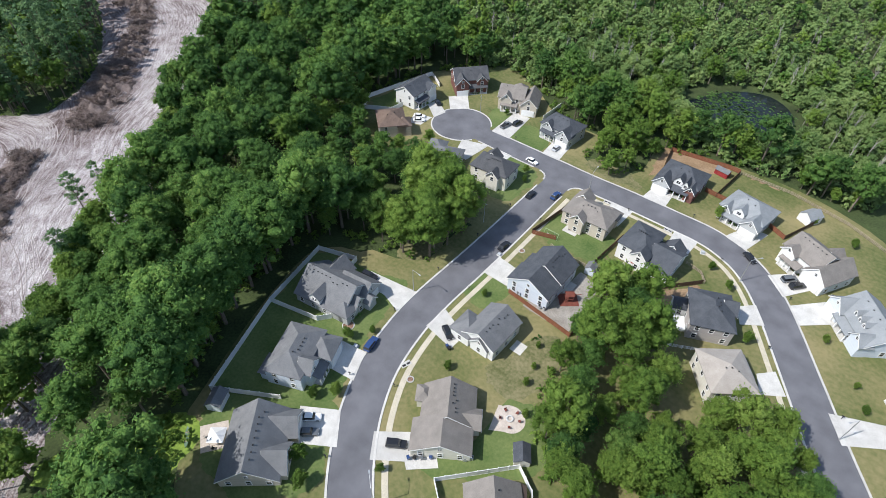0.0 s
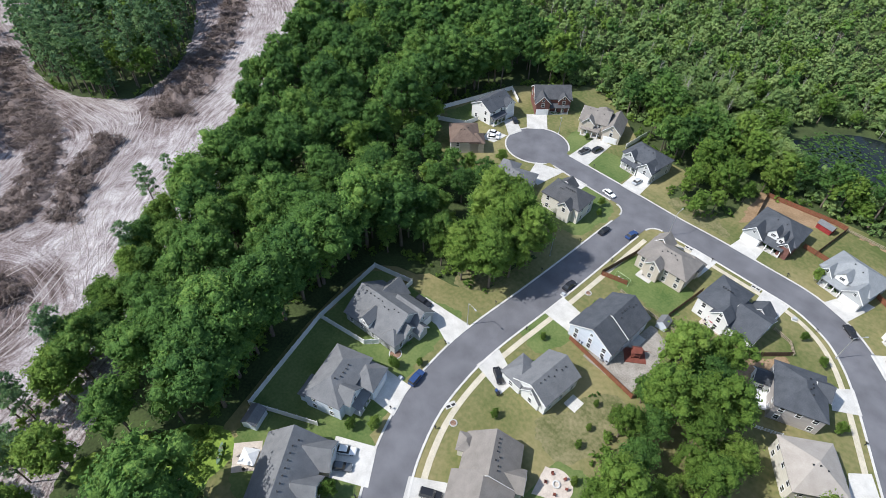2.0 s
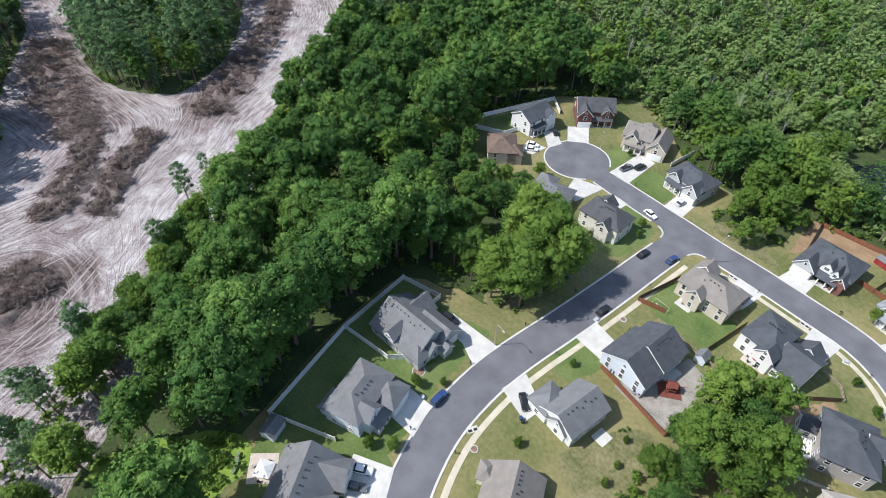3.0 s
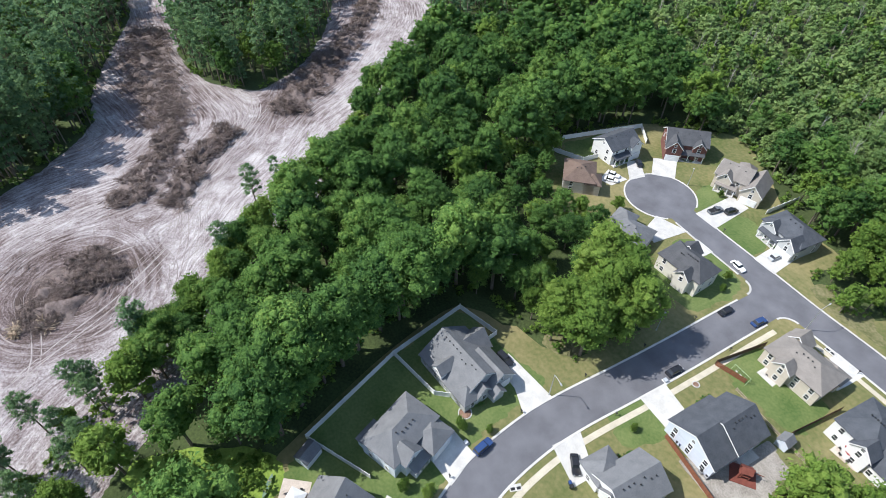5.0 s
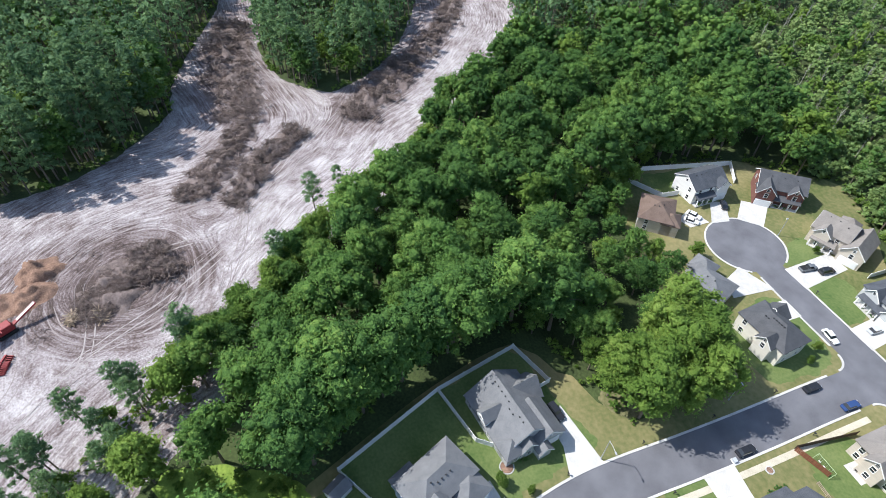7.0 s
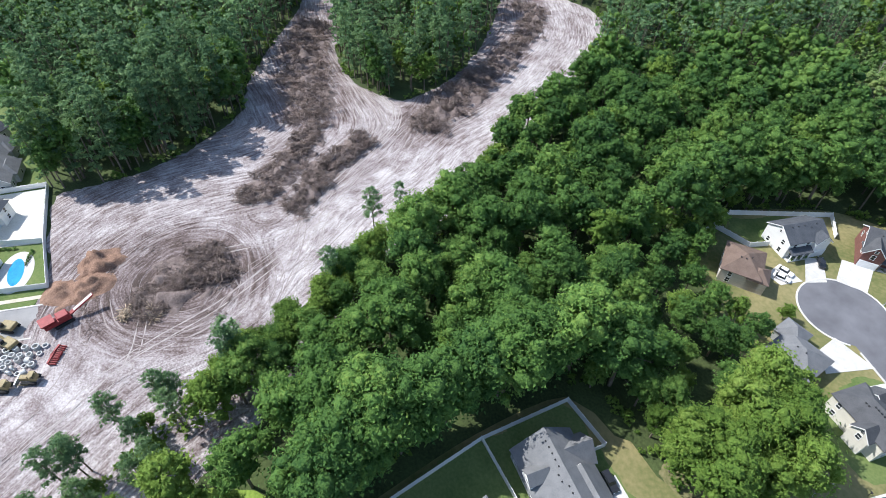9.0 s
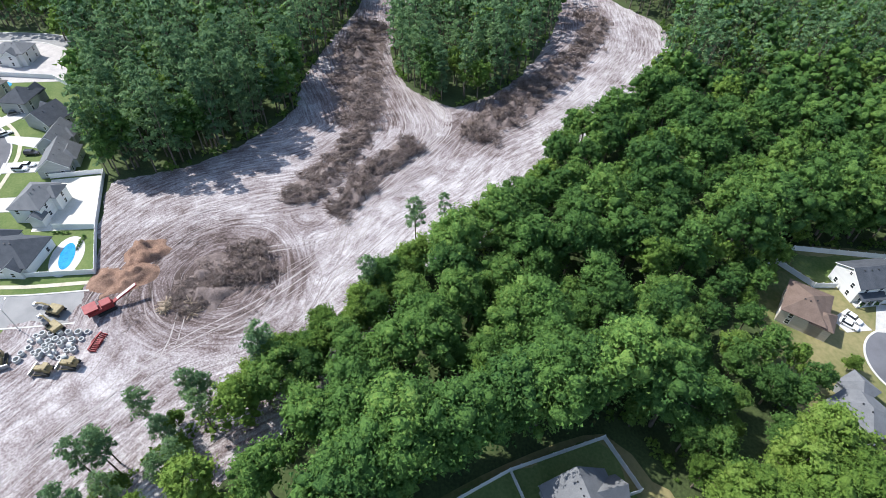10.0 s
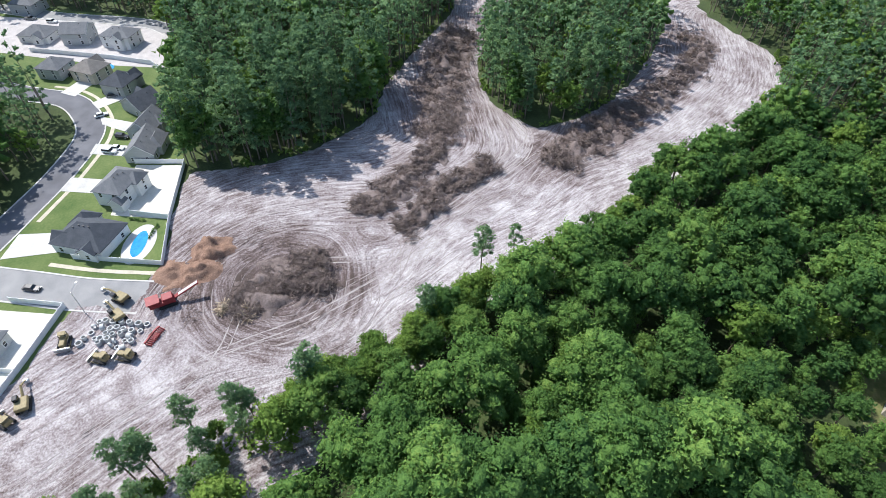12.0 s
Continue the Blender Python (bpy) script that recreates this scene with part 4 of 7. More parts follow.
house(-30.4, 166.8, 0, [(0, 0.8, 13.6, 11.4, 4.4, 3.6, "hx"), (-4.2, -5.6, 5.6, 4.4, 3.8, 2.8, "y", "grey_siding"), (5, -5.2, 3, 3.4, 4.2, 1.8, "y", "brick")], "brick", "roof_slate", "-y", "brick house with slate roof and white-trimmed gables", (-4.2, 7.9, 4.8), (1.4, 5.6, 6.6, 2.0, 2.7), vents=2, dormers=[(0.4, -4.0, 3, 3.4, 5.6, 1.6, "y"), (3.0, -4.4, 2, 3.4, 5.2, 1.6, "y")])
house(-7.8, 164.0, 349, [(0, 0.4, 13.8, 11, 4.4, 3.4, "hx"), (4.4, -5.4, 5.4, 4.4, 3.8, 2.6, "y"), (-4.6, -4.6, 3.4, 3, 4.2, 2.0, "y")], "grey_siding", "roof_pale", "-y", "grey house with a pale grey hipped roof and dormers", (4.4, 7.7, 4.6), (-1.6, 5.3, 6, 2.0, 2.7), vents=2, dormers=[(-0.6, -4.0, 3.4, 3.4, 5.4, 1.6, "y")])
house(14.2, 153.2, 331, [(-2, 0.6, 11, 10, 5.4, 3.0, "x"), (5, 0, 7, 12, 4.4, 3.2, "y"), (-4.6, -4.8, 4.4, 2.4, 5.4, 2.0, "y"), (1, 5.4, 5, 4, 4.8, 2.4, "y")], "white_siding", "roof_tan", "-y", "white two-storey house with taupe roof and shuttered windows", (5, 6.1, 4.8), (-2.6, 5.2, 6, 1.8, 2.8), vents=6)
house(31.4, 137.8, 306, [(0, 0, 15, 11, 4.4, 3.8, "x"), (-6, -3.4, 6, 6, 4.2, 2.8, "y"), (5.4, -5.2, 4.4, 3, 4.2, 2.4, "y")], "blue_siding", "roof_pale", "-y", "pale blue house with a grey roof and three white dormers", (-6, 6.5, 4.8), (-0.4, 5.6, 7, 1.8, 2.7), vents=4, dormers=[(-1.8, -3.0, 1.3, 2.4, 6.4, 0.8, "y"), (0.2, -3.0, 1.3, 2.4, 6.4, 0.8, "y"), (2.2, -3.0, 1.3, 2.4, 6.4, 0.8, "y")])
house(48.5, 118.5, 304, [(0, 0, 14, 11, 3.6, 3.6, "x"), (4, -5, 6, 4, 3.4, 2.6, "y")], "cream_siding", "roof_tan", "-y", "cream house with a taupe gable roof", (4, 7.1, 4.8), (-2.6, 5.6, 6, 2, 2.7), vents=4, dormers=[(-0.5, -4.0, 3, 3.4, 4.8, 1.5, "y")])
# far estate
house(-165.2, -82.0, 82, [(0, 0, 15.5, 12, 3.4, 4.2, "hx"), (-5, 5, 6, 6, 3.4, 2.8, "hy"), (4, -5.6, 5, 3, 3.2, 1.8, "y"), (-6, -3, 4, 5, 3.2, 2.4, "x")], "white_siding", "roof_slate", "+y", "white house with a large slate roof beside a pool", vents=4, far=True)
house(-186.6, -83.6, 84, [(0, 0, 9, 12.4, 5.4, 3.0, "hy"), (3, -6.4, 4, 3, 3.2, 1.6, "y"), (4, 3, 4, 6, 5.0, 2.4, "hx")], "white_siding", "roof_grey", "+y", "white two-storey house with a grey hipped roof", vents=3, far=True)
house(-209.4, -86.6, 98, [(0, 0, 9.5, 13, 3.5, 3.6, "y"), (3.5, 2, 5, 8, 3.4, 2.6, "hy")], "grey_siding", "roof_grey", "+y", "grey house with a steep grey roof", vents=3, far=True)
house(-222.0, -91.5, 88, [(0, 0, 9, 12, 3.5, 3.6, "y"), (3, 3, 4.6, 6, 3.4, 2.4, "hy")], "grey_siding", "roof_grey", "+y", "grey house with a steep grey gable", vents=2, far=True)
house(-236.0, -100.0, 62, [(0, 0, 12, 10, 3.6, 3.8, "y"), (-3, 3.4, 6, 5, 3.4, 2.6, "x")], "grey_siding", "roof_slate", "+y", "slate-roofed house beside a green lawn", vents=2, far=True)
house(-249.0, -114.6, 80, [(0, 0, 10, 11, 4.6, 3.6, "hy"), (2.5, 4.5, 5, 4, 4.4, 2.4, "y")], "grey_siding", "roof_slate", "+y", "dark-roofed two-storey house with parked cars", vents=2, far=True)
house(-257.5, -131.5, 76, [(0, 0, 11, 10, 4.6, 3.4, "hx"), (-2, 5, 5, 4, 4.2, 2.2, "y")], "tan_siding", "roof_tan", "+y", "tan house with a brown-grey roof by a pool", vents=2, far=True)
house(-258.5, -147.0, 86, [(0, 0, 10, 10, 4.6, 3.2, "hx")], "grey_siding", "roof_grey", "+y", "grey house behind roadside trees", vents=2, far=True)
house(-289.5, -173.0, 88, [(0, 0, 13.5, 11, 3.3, 3.2, "hx"), (3, -5.4, 5, 3, 3.2, 2.0, "y")], "white_siding", "roof_grey", "-y", "white single-storey house with grey roof", vents=2, far=True)
house(-289.5, -154.5, 100, [(0, 0, 11, 11, 5.4, 2.8, "x")], "grey_siding", "roof_grey", "-y", "grey two-storey house with a grey gable roof", vents=2, far=True)
house(-288.0, -134.0, 84, [(0, 0, 13.5, 10, 5.4, 2.8, "hx"), (2, -5, 5, 3, 5.2, 2.0, "y")], "white_siding", "roof_grey", "-y", "white two-storey house with grey hipped roof", vents=2, far=True)
house(-318.0, -196.0, 88, [(0, 0, 12, 11, 5.0, 3.0, "hx")], "grey_siding", "roof_grey", "-y", "grey house at the far end of the estate", vents=2, far=True)
house(-126.0, -88.5, 2, [(0, 0, 9, 10, 3.5, 2.8, "hx")], "grey_siding", "roof_grey", "-y", "grey house in a bare sandy yard", vents=2, far=True)

# ---- trees ----


def ball_template(rings, sides):
    """A small closed ball of triangles, pole to pole."""
    vs, fs = [(0, 0, 1)], []
    for i in range(1, rings):
        a = math.pi * i / rings
        for j in range(sides):
            b = 2 * math.pi * (j + 0.5 * (i % 2)) / sides
            vs.append((math.sin(a) * math.cos(b), math.sin(a) * math.sin(b), math.cos(a)))
    vs.append((0, 0, -1))
    at = [[1 + (i - 1) * sides + j for j in range(sides)] for i in range(1, rings)]
    for j in range(sides):
        q = (j + 1) % sides
        fs.append((0, at[0][j], at[0][q]))
        fs.append((len(vs) - 1, at[-1][q], at[-1][j]))
        for up, lo in zip(at, at[1:]):
            fs += [(up[j], lo[j], lo[q]), (up[j], lo[q], up[q])]
    return np.array(vs, float), np.array(fs)


FINE, ROUGH = ball_template(4, 6), ball_template(3, 4)


def crown_arrays(seed, radius, height, base, lobes, cards, size, squash=0.75, dome=1.0, ball=FINE):
    """Lumpy clumps of foliage on a dome round the trunk, each fringed with loose leaves: vertices, triangles, count of clump triangles."""
    r = np.random.RandomState(seed)
    bv, bf = ball
    body, faces, loose = [], [], []
    side = r.uniform(0, 6.28)
    for i in range(lobes):
        u = (i + r.rand()) / lobes
        z = 1.0 - 1.32 * u ** 0.9
        a = i * 2.39996 + r.uniform(-0.5, 0.5)
        ring = math.sqrt(max(0.0, 1 - min(1.0, abs(z)) ** 2)) if z > 0 else 1.0 + 0.55 * z
        inner = r.uniform(0.62, 1.0) if r.rand() < 0.75 else r.uniform(0.3, 0.6)
        wide = radius * (0.8 + 0.2 * math.sin(2 * a + side) + r.uniform(-0.12, 0.14)) * ring * inner
        lobe_r = radius * (0.2 + 0.17 * r.rand() ** 1.2) * (1.0 if lobes > 24 else 1.25)
        top = (height - base)
        if dome < 0.5:
            lobe_r = radius * (0.17 + 0.15 * r.rand())
            wide = radius * (0.16 + 0.84 * math.sqrt(u)) * (1.0 if u < 0.75 else 0.72) * r.uniform(0.35, 1.0)
        c = np.array([wide * math.cos(a), wide * math.sin(a), base + top * (0.36 + 0.5 * z * (0.55 + 0.45 * inner) if dome > 0.5 else 0.96 - 0.92 * u + r.uniform(-0.06, 0.06))])
        knob = r.uniform(0.5, 1.3, (len(bv), 1))
        stretch = np.array([r.uniform(0.85, 1.2), r.uniform(0.85, 1.2), squash * r.uniform(0.85, 1.15)])
        body.append(c + bv * knob * lobe_r * (0.55 if dome < 0.5 else 0.76) * stretch)
        faces.append(bf + i * len(bv))
        d = r.normal(size=(cards, 3))
        d[:, 2] = np.where(d[:, 2] < -0.3, -d[:, 2], d[:, 2])
        d /= np.linalg.norm(d, axis=1)[:, None]
        pos = c + d * lobe_r * r.uniform(0.62, 1.32, (cards, 1)) * stretch
        nrm = d * 0.6 + np.array([0, 0, 0.5]) + r.normal(scale=0.55, size=(cards, 3))
        nrm /= np.linalg.norm(nrm, axis=1)[:, None]
        t = np.cross(nrm, r.normal(size=(cards, 3)))
        t /= np.linalg.norm(t, axis=1)[:, None]
        b = np.cross(nrm, t)
        s = size * r.uniform(0.55, 1.3, (cards, 1))
        k = r.uniform(0.5, 0.9, (cards, 1))
        loose.append(np.stack([pos - t * s, pos + t * s * 0.8 - b * s * k, pos + t * s * 0.6 + b * s * k], 1).reshape(-1, 3))
    verts, tris = np.concatenate(body), np.concatenate(faces)
    solid = len(tris)
    if cards:
        lv = np.concatenate(loose)
        tris = np.concatenate([tris, np.arange(len(lv)).reshape(-1, 3) + len(verts)])
        verts = np.concatenate([verts, lv])
    return verts, tris, solid


def trunk_arrays(seed, radius, height, base, girth, limbs=5, sides=6):
    r = np.random.RandomState(seed + 77)
    vs, fs = [], []

    def tube(pts, rads):
        n0 = sum(len(v) for v in vs)
        for j, (p, q) in enumerate(zip(pts, rads)):
            a = np.arange(sides) * 2 * np.pi / sides
            vs.append(np.stack([p[0] + q * np.cos(a), p[1] + q * np.sin(a), np.full(sides, p[2])], 1))
            if j:
                for i in range(sides):
                    b = n0 + (j - 1) * sides
                    fs.append((b + i, b + (i + 1) % sides, b + sides + (i + 1) % sides, b + sides + i))
    lean = r.uniform(-0.5, 0.5, 2)
    tops = [np.array([lean[0] * z / height, lean[1] * z / height, z]) for z in (-0.4, height * 0.25, height * 0.55, height * 0.82)]
    tube(tops, [girth, girth * 0.75, girth * 0.5, girth * 0.15])
    for i in range(limbs):
        a = r.uniform(0, 6.28)
        z = base + (height - base) * r.uniform(-0.05, 0.4)
        s = np.array([0, 0, z])
        e = np.array([np.cos(a) * radius * 0.7, np.sin(a) * radius * 0.7, z + height * 0.16])
        tube([s, (s + e) / 2 + np.array([0, 0, -0.2]), e], [girth * 0.4, girth * 0.25, girth * 0.08])
    return np.concatenate(vs), np.array(fs)


def mesh_from(name, verts, faces, mat, tint=None, size=4, smooth=None):
    me = bpy.data.meshes.new(name)
    n, k = len(verts), len(faces)
    me.vertices.add(n)
    me.vertices.foreach_set("co", np.ascontiguousarray(verts, dtype=np.float32).ravel())
    me.loops.add(k * size)
    me.loops.foreach_set("vertex_index", np.ascontiguousarray(faces, dtype=np.int32).ravel())
    me.polygons.add(k)
    me.polygons.foreach_set("loop_start", np.arange(0, k * size, size, dtype=np.int32))
    if tint is not None:
        at = me.attributes.new("tint", "FLOAT", "POINT")
        at.data.foreach_set("value", np.ascontiguousarray(tint, dtype=np.float32))
    if smooth is not None:
        me.polygons.foreach_set("use_smooth", np.ascontiguousarray(smooth, dtype=bool))
    me.update(calc_edges=True)
    me.materials.append(M[mat])
    return me


def foliage_mesh(name, crown, mat):
    v, f, solid = crown
    return mesh_from(name, v, f, mat, size=3, smooth=np.arange(len(f)) < solid)


# kinds of tree: radius, height, crown base, girth, leaf material, squash
KINDS = [
    (5.6, 19.0, 5.5, 0.36, "leaf", 0.8), (6.6, 21.0, 6.5, 0.42, "leaf", 0.78), (4.4, 17.5, 5.0, 0.3, "leaf", 0.9), (5.3, 16.5, 4.5, 0.32, "leaf", 0.8),
    (7.0, 19.5, 6.0, 0.44, "leaf", 0.74), (4.8, 15.5, 3.5, 0.28, "light_leaf", 0.85), (3.6, 24.0, 11.0, 0.27, "pine", 0.62), (3.5, 19.5, 8.0, 0.24, "pine", 0.62),
    (3.3, 10.5, 2.0, 0.18, "light_leaf", 0.9), (2.4, 7.5, 1.0, 0.13, "light_leaf", 0.95), (6.0, 20.0, 5.5, 0.38, "light_leaf", 0.8),
    (3.8, 27.0, 4.0, 0.27, "pine", 0.7), (4.8, 15.0, 3.0, 0.28, "scrub_leaf", 0.85), (3.3, 10.5, 1.6, 0.18, "scrub_leaf", 0.9),
]


def blocked(x, y):
    if inside(GROVE, x, y):
        return False
    if inside(NEIGHBOURHOOD, x, y) or inside(CLEARING, x, y):
        return True
    if inside(FAR_LOTS, x, y) or (-200 < x < -140 and -76 < y < -54):
        return True
    if x < -140 and y < -90 and min((p - Vector((x, y))).length for p in STREET_D) < 9.5:
        return True
    if -57 < x < -5 and 206 < y < 258 and ((x + 31) / 23) ** 2 + ((y - 232) / 21) ** 2 < 1:
        return True
    return False


GLADE = [(-95, -14), (-88, -14), (-79, -6), (-74, 4), (-76, 11), (-83, 13), (-89, 4)]
rng = random.Random(11)
TREES = []
for i, j, STEP in [(i, j, 7.5) for i in range(75) for j in range(90)] + [(i, j, 6.7) for i in range(85) for j in range(100)]:
    x, y = -440 + i * STEP + rng.uniform(-0.38, 0.38) * STEP, -250 + j * STEP + rng.uniform(-0.38, 0.38) * STEP
    d, az = math.hypot(x + 25, y - 12), math.degrees(math.atan2(y - 12, x + 25)) % 360
    kind_roll, s, turn, tint = rng.random(), rng.choice((0.72, 0.85, 0.95, 1.0, 1.08, 1.22)) * rng.uniform(0.93, 1.07), rng.uniform(0, 360), rng.random()
    if blocked(x, y) or inside(GLADE, x, y) or (-112 < x < -66 and -20 < y < 40 and (kind_roll * 13.7) % 1 < 0.28):
        continue
    if not inside(GROVE, x, y) and (d > 390 or not 76 < az < 252 or (d < 45)):
        continue
    pine_land = x < -195 and y < 60 or x < -240
    scrub = y > 197 + max(0, -x - 130) * 0.33
    if (STEP < 7) != (pine_land or scrub or inside(GROVE, x, y) or (-66 < x < -42 and 155 < y < 188)):
        continue
    if x > -52 and 186 < y < 224 and scrub:
        k = 13 if kind_roll < 0.6 else 9
        s *= 0.75
    elif inside(GROVE, x, y):
        k = 5 if kind_roll < 0.5 else 10 if kind_roll < 0.75 else 3
        s *= 0.84
    elif pine_land:
        k = 11 if kind_roll < 0.58 else 6 if kind_roll < 0.66 else 2 if kind_roll < 0.86 else 5
        s *= 1.12 if k in (2, 5) else 1.0
    elif scrub:
        k = 12 if kind_roll < 0.5 else 13 if kind_roll < 0.82 else 5 if kind_roll < 0.93 else 3
        s *= 0.74
    elif x > -150 and (x + 95) * 0.72 + (y + 48) * 0.69 < (29 if y < -8 else 14) and y < 12:
        if kind_roll < (0.12 if y > -8 else 0.62):
            continue
        k = 7 if kind_roll < 0.4 else 8 if kind_roll < 0.6 else 5
        s *= 0.95
    elif -66 < x < -42 and 155 < y < 188:
        k = 5 if kind_roll < 0.6 else 8
        s *= 0.85
    elif x > -93 and 78 < y < 122:
        s *= 0.9
        k = 10 if kind_roll < 0.55 else 5 if kind_roll < 0.75 else 3
    elif -140 < x < -92 and 92 < y < 122:
        k = 5 if kind_roll < 0.3 else 3
        s *= 0.7
    else:
        if x > -112 and y < 70:
            s *= 1.16
        k = int(kind_roll * 4.99) if kind_roll < 0.9 else 5
    if k in (0, 1, 4) and any(inside(CLEARING, x + a, y + b) for a, b in ((5, 0), (-5, 0), (0, 5), (0, -5))):
        k, s = (2, 3)[int(tint * 10) % 2], s * 0.8
    TREES.append((x, y, s, turn, k, tint))
    thick = 0.85 if inside(GROVE, x, y) or (y > 185 and x > -140 and d < 300) or (-66 < x < -42 and 155 < y < 188) else 0.4 if pine_land and d < 330 else 0.0
    if (kind_roll * 7.3) % 1 < thick:
        x2, y2 = x + 3.1 * math.cos(turn), y + 3.1 * math.sin(turn)
        if not blocked(x2, y2):
            TREES.append((x2, y2, s * 0.9, turn * 1.7, 11 if pine_land else 13 if scrub else 9 if kind_roll < 0.35 else 8, (tint + 0.37) % 1))
for p in spline([(-90, -48), (-97, -41), (-106, -32), (-115, -23), (-123, -12), (-132, 0), (-142, 12), (-154, 24)], 3.2):
    x, y, k = p.x + rng.gauss(3.5, 3), p.y + rng.gauss(3.5, 3), rng.choice((7, 8, 8, 5, 5, 9))
    if p.y < -12:
        k = 9
        if rng.random() < 0.55:
            continue
    TREES.append((x, y, rng.uniform(0.8, 1.1), rng.uniform(0, 360), k, rng.random()))
for p in spline([(-119, -9), (-125, -2), (-131, 10), (-140, 18), (-151, 29), (-160, 43), (-171, 54), (-188, 73), (-207, 84), (-220, 109), (-238, 125)], 4.2):
    TREES.append((p.x + rng.gauss(1, 1.3), p.y + rng.gauss(1, 1.3), rng.uniform(0.72, 1.02), rng.uniform(0, 360), rng.choice((5, 5, 3, 2, 8)), rng.random()))
for x, y, s in ((-161.6, 29.6, 1.0), (-166, 38, 0.7), (-98.6, -19.3, 0.86), (-96.6, -22.3, 0.8), (-103.1, -35, 0.82), (-108.8, -17.3, 0.84), (-110.5, -29.6, 0.84), (-100.3, -38.4, 0.86), (-101, -34.3, 0.9), (-113.9, -17.7, 0.78),
                (-113.6, -20.3, 0.88), (-94, -31, 0.8), (-91.5, -37, 0.9), (-105, -24, 0.76)):
    TREES.append((x, y, s, x * 31, 7 if s > 0.7 else 6, 0.5))
for i, (x, y) in enumerate(((-87, 15), (-92, 21), (-95, 27.5), (-97.5, 33), (-100, 38), (-102.5, 45), (-104, 51), (-106, 57), (-107.5, 63), (-108, 70), (-102, 78), (-91, 14), (-97, 27), (-71, -4), (-66, -3), (-60, -7), (-54, -11), (-73.4, 86), (-72.5, 93), (-72.3, 100), (-78, 90), (-79, 98), (-82, 83), (-80, 103), (-84, 106), (-90, 104), (-88, 110), (-86, 97))):
    TREES.append((x, y, (1.32, 1.45, 1.22, 1.4)[i % 4] * (1 if y < 80 else 0.8), i * 77, (1, 4, 0)[i % 3] if y < 80 else 10, (i * 0.37) % 1))
for i, (x, y) in enumerate(((-148, 115), (-153, 123), (-157, 133), (-159, 142), (-158, 151), (-156, 160), (-153, 169))):
    TREES.append((x, y, (1.3, 1.42, 1.25)[i % 3], i * 61, (1, 0, 4)[i % 3], (i * 0.41) % 1))
for i, (x, y) in enumerate(((-139.5, 123), (-136, 118.5), (-142, 119.5), (-138, 113), (-113, 116), (-117, 112), (-131, 113), (-107, 117.5), (-145, 129))):
    TREES.append((x, y, (0.62, 0.7, 0.78)[i % 3], i * 47, (5, 3)[i % 2], (i * 0.29) % 1))
for p in spline(CLEARING[21:42], 5):
    for n in range(2):
        a, q = rng.uniform(0, 6.28), rng.uniform(3, 9)
        x, y = p.x + q * math.cos(a), p.y + q * math.sin(a)
        if not blocked(x, y) and not inside(CLEARING, x + 1.5, y) and x > -345 and (x < -200 or y > -45):
            TREES.append((x, y, rng.uniform(0.95, 1.18), rng.uniform(0, 360), rng.choice((11, 11, 2, 6, 11)), rng.random()))
TREES.sort(key=lambda q: min(math.hypot(q[0] + 85, q[1] - 30), math.hypot(q[0], q[1] - 75)))
NEAR, MID = 290, 1000


SPIRE = {6: 0.0, 7: 0.0, 11: 0.0}
PROTO = {}
for k, (radius, height, base, girth, mat, squash) in enumerate(KINDS):
    lobes = 50 if k < 6 or k in (10, 12) else 26 if k in (6, 7) else 36 if k == 11 else 24
    tv, tf = trunk_arrays(k, radius, height, base, girth)
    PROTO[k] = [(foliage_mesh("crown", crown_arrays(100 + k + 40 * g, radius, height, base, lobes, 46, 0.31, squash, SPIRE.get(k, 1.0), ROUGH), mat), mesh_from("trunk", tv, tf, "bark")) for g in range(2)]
TREE_WORDS = {"scrub_leaf": "pale green young scrub tree", "leaf": "tall dark green broadleaf tree in the woods", "light_leaf": "bright green leafy tree", "pine": "tall slender pine with a bare trunk"}


def plant(x, y, s, turn, k, label="", group="woodland trees", sz=None):
    t = empty("tree", pose(x, y, 0, 0, 0, turn) @ Matrix.Diagonal((s, s, s * (sz or 1), 1)), label or TREE_WORDS[KINDS[k][4]], "tree", group)
    crown, trunk = PROTO[k][int(abs(x * 3 + y * 5)) % 2]
    shared("crown", crown, t, Matrix.Identity(4))
    shared("trunk", trunk, t, Matrix.Identity(4))
    return t


for q in TREES[:NEAR]:
    plant(*q[:5])


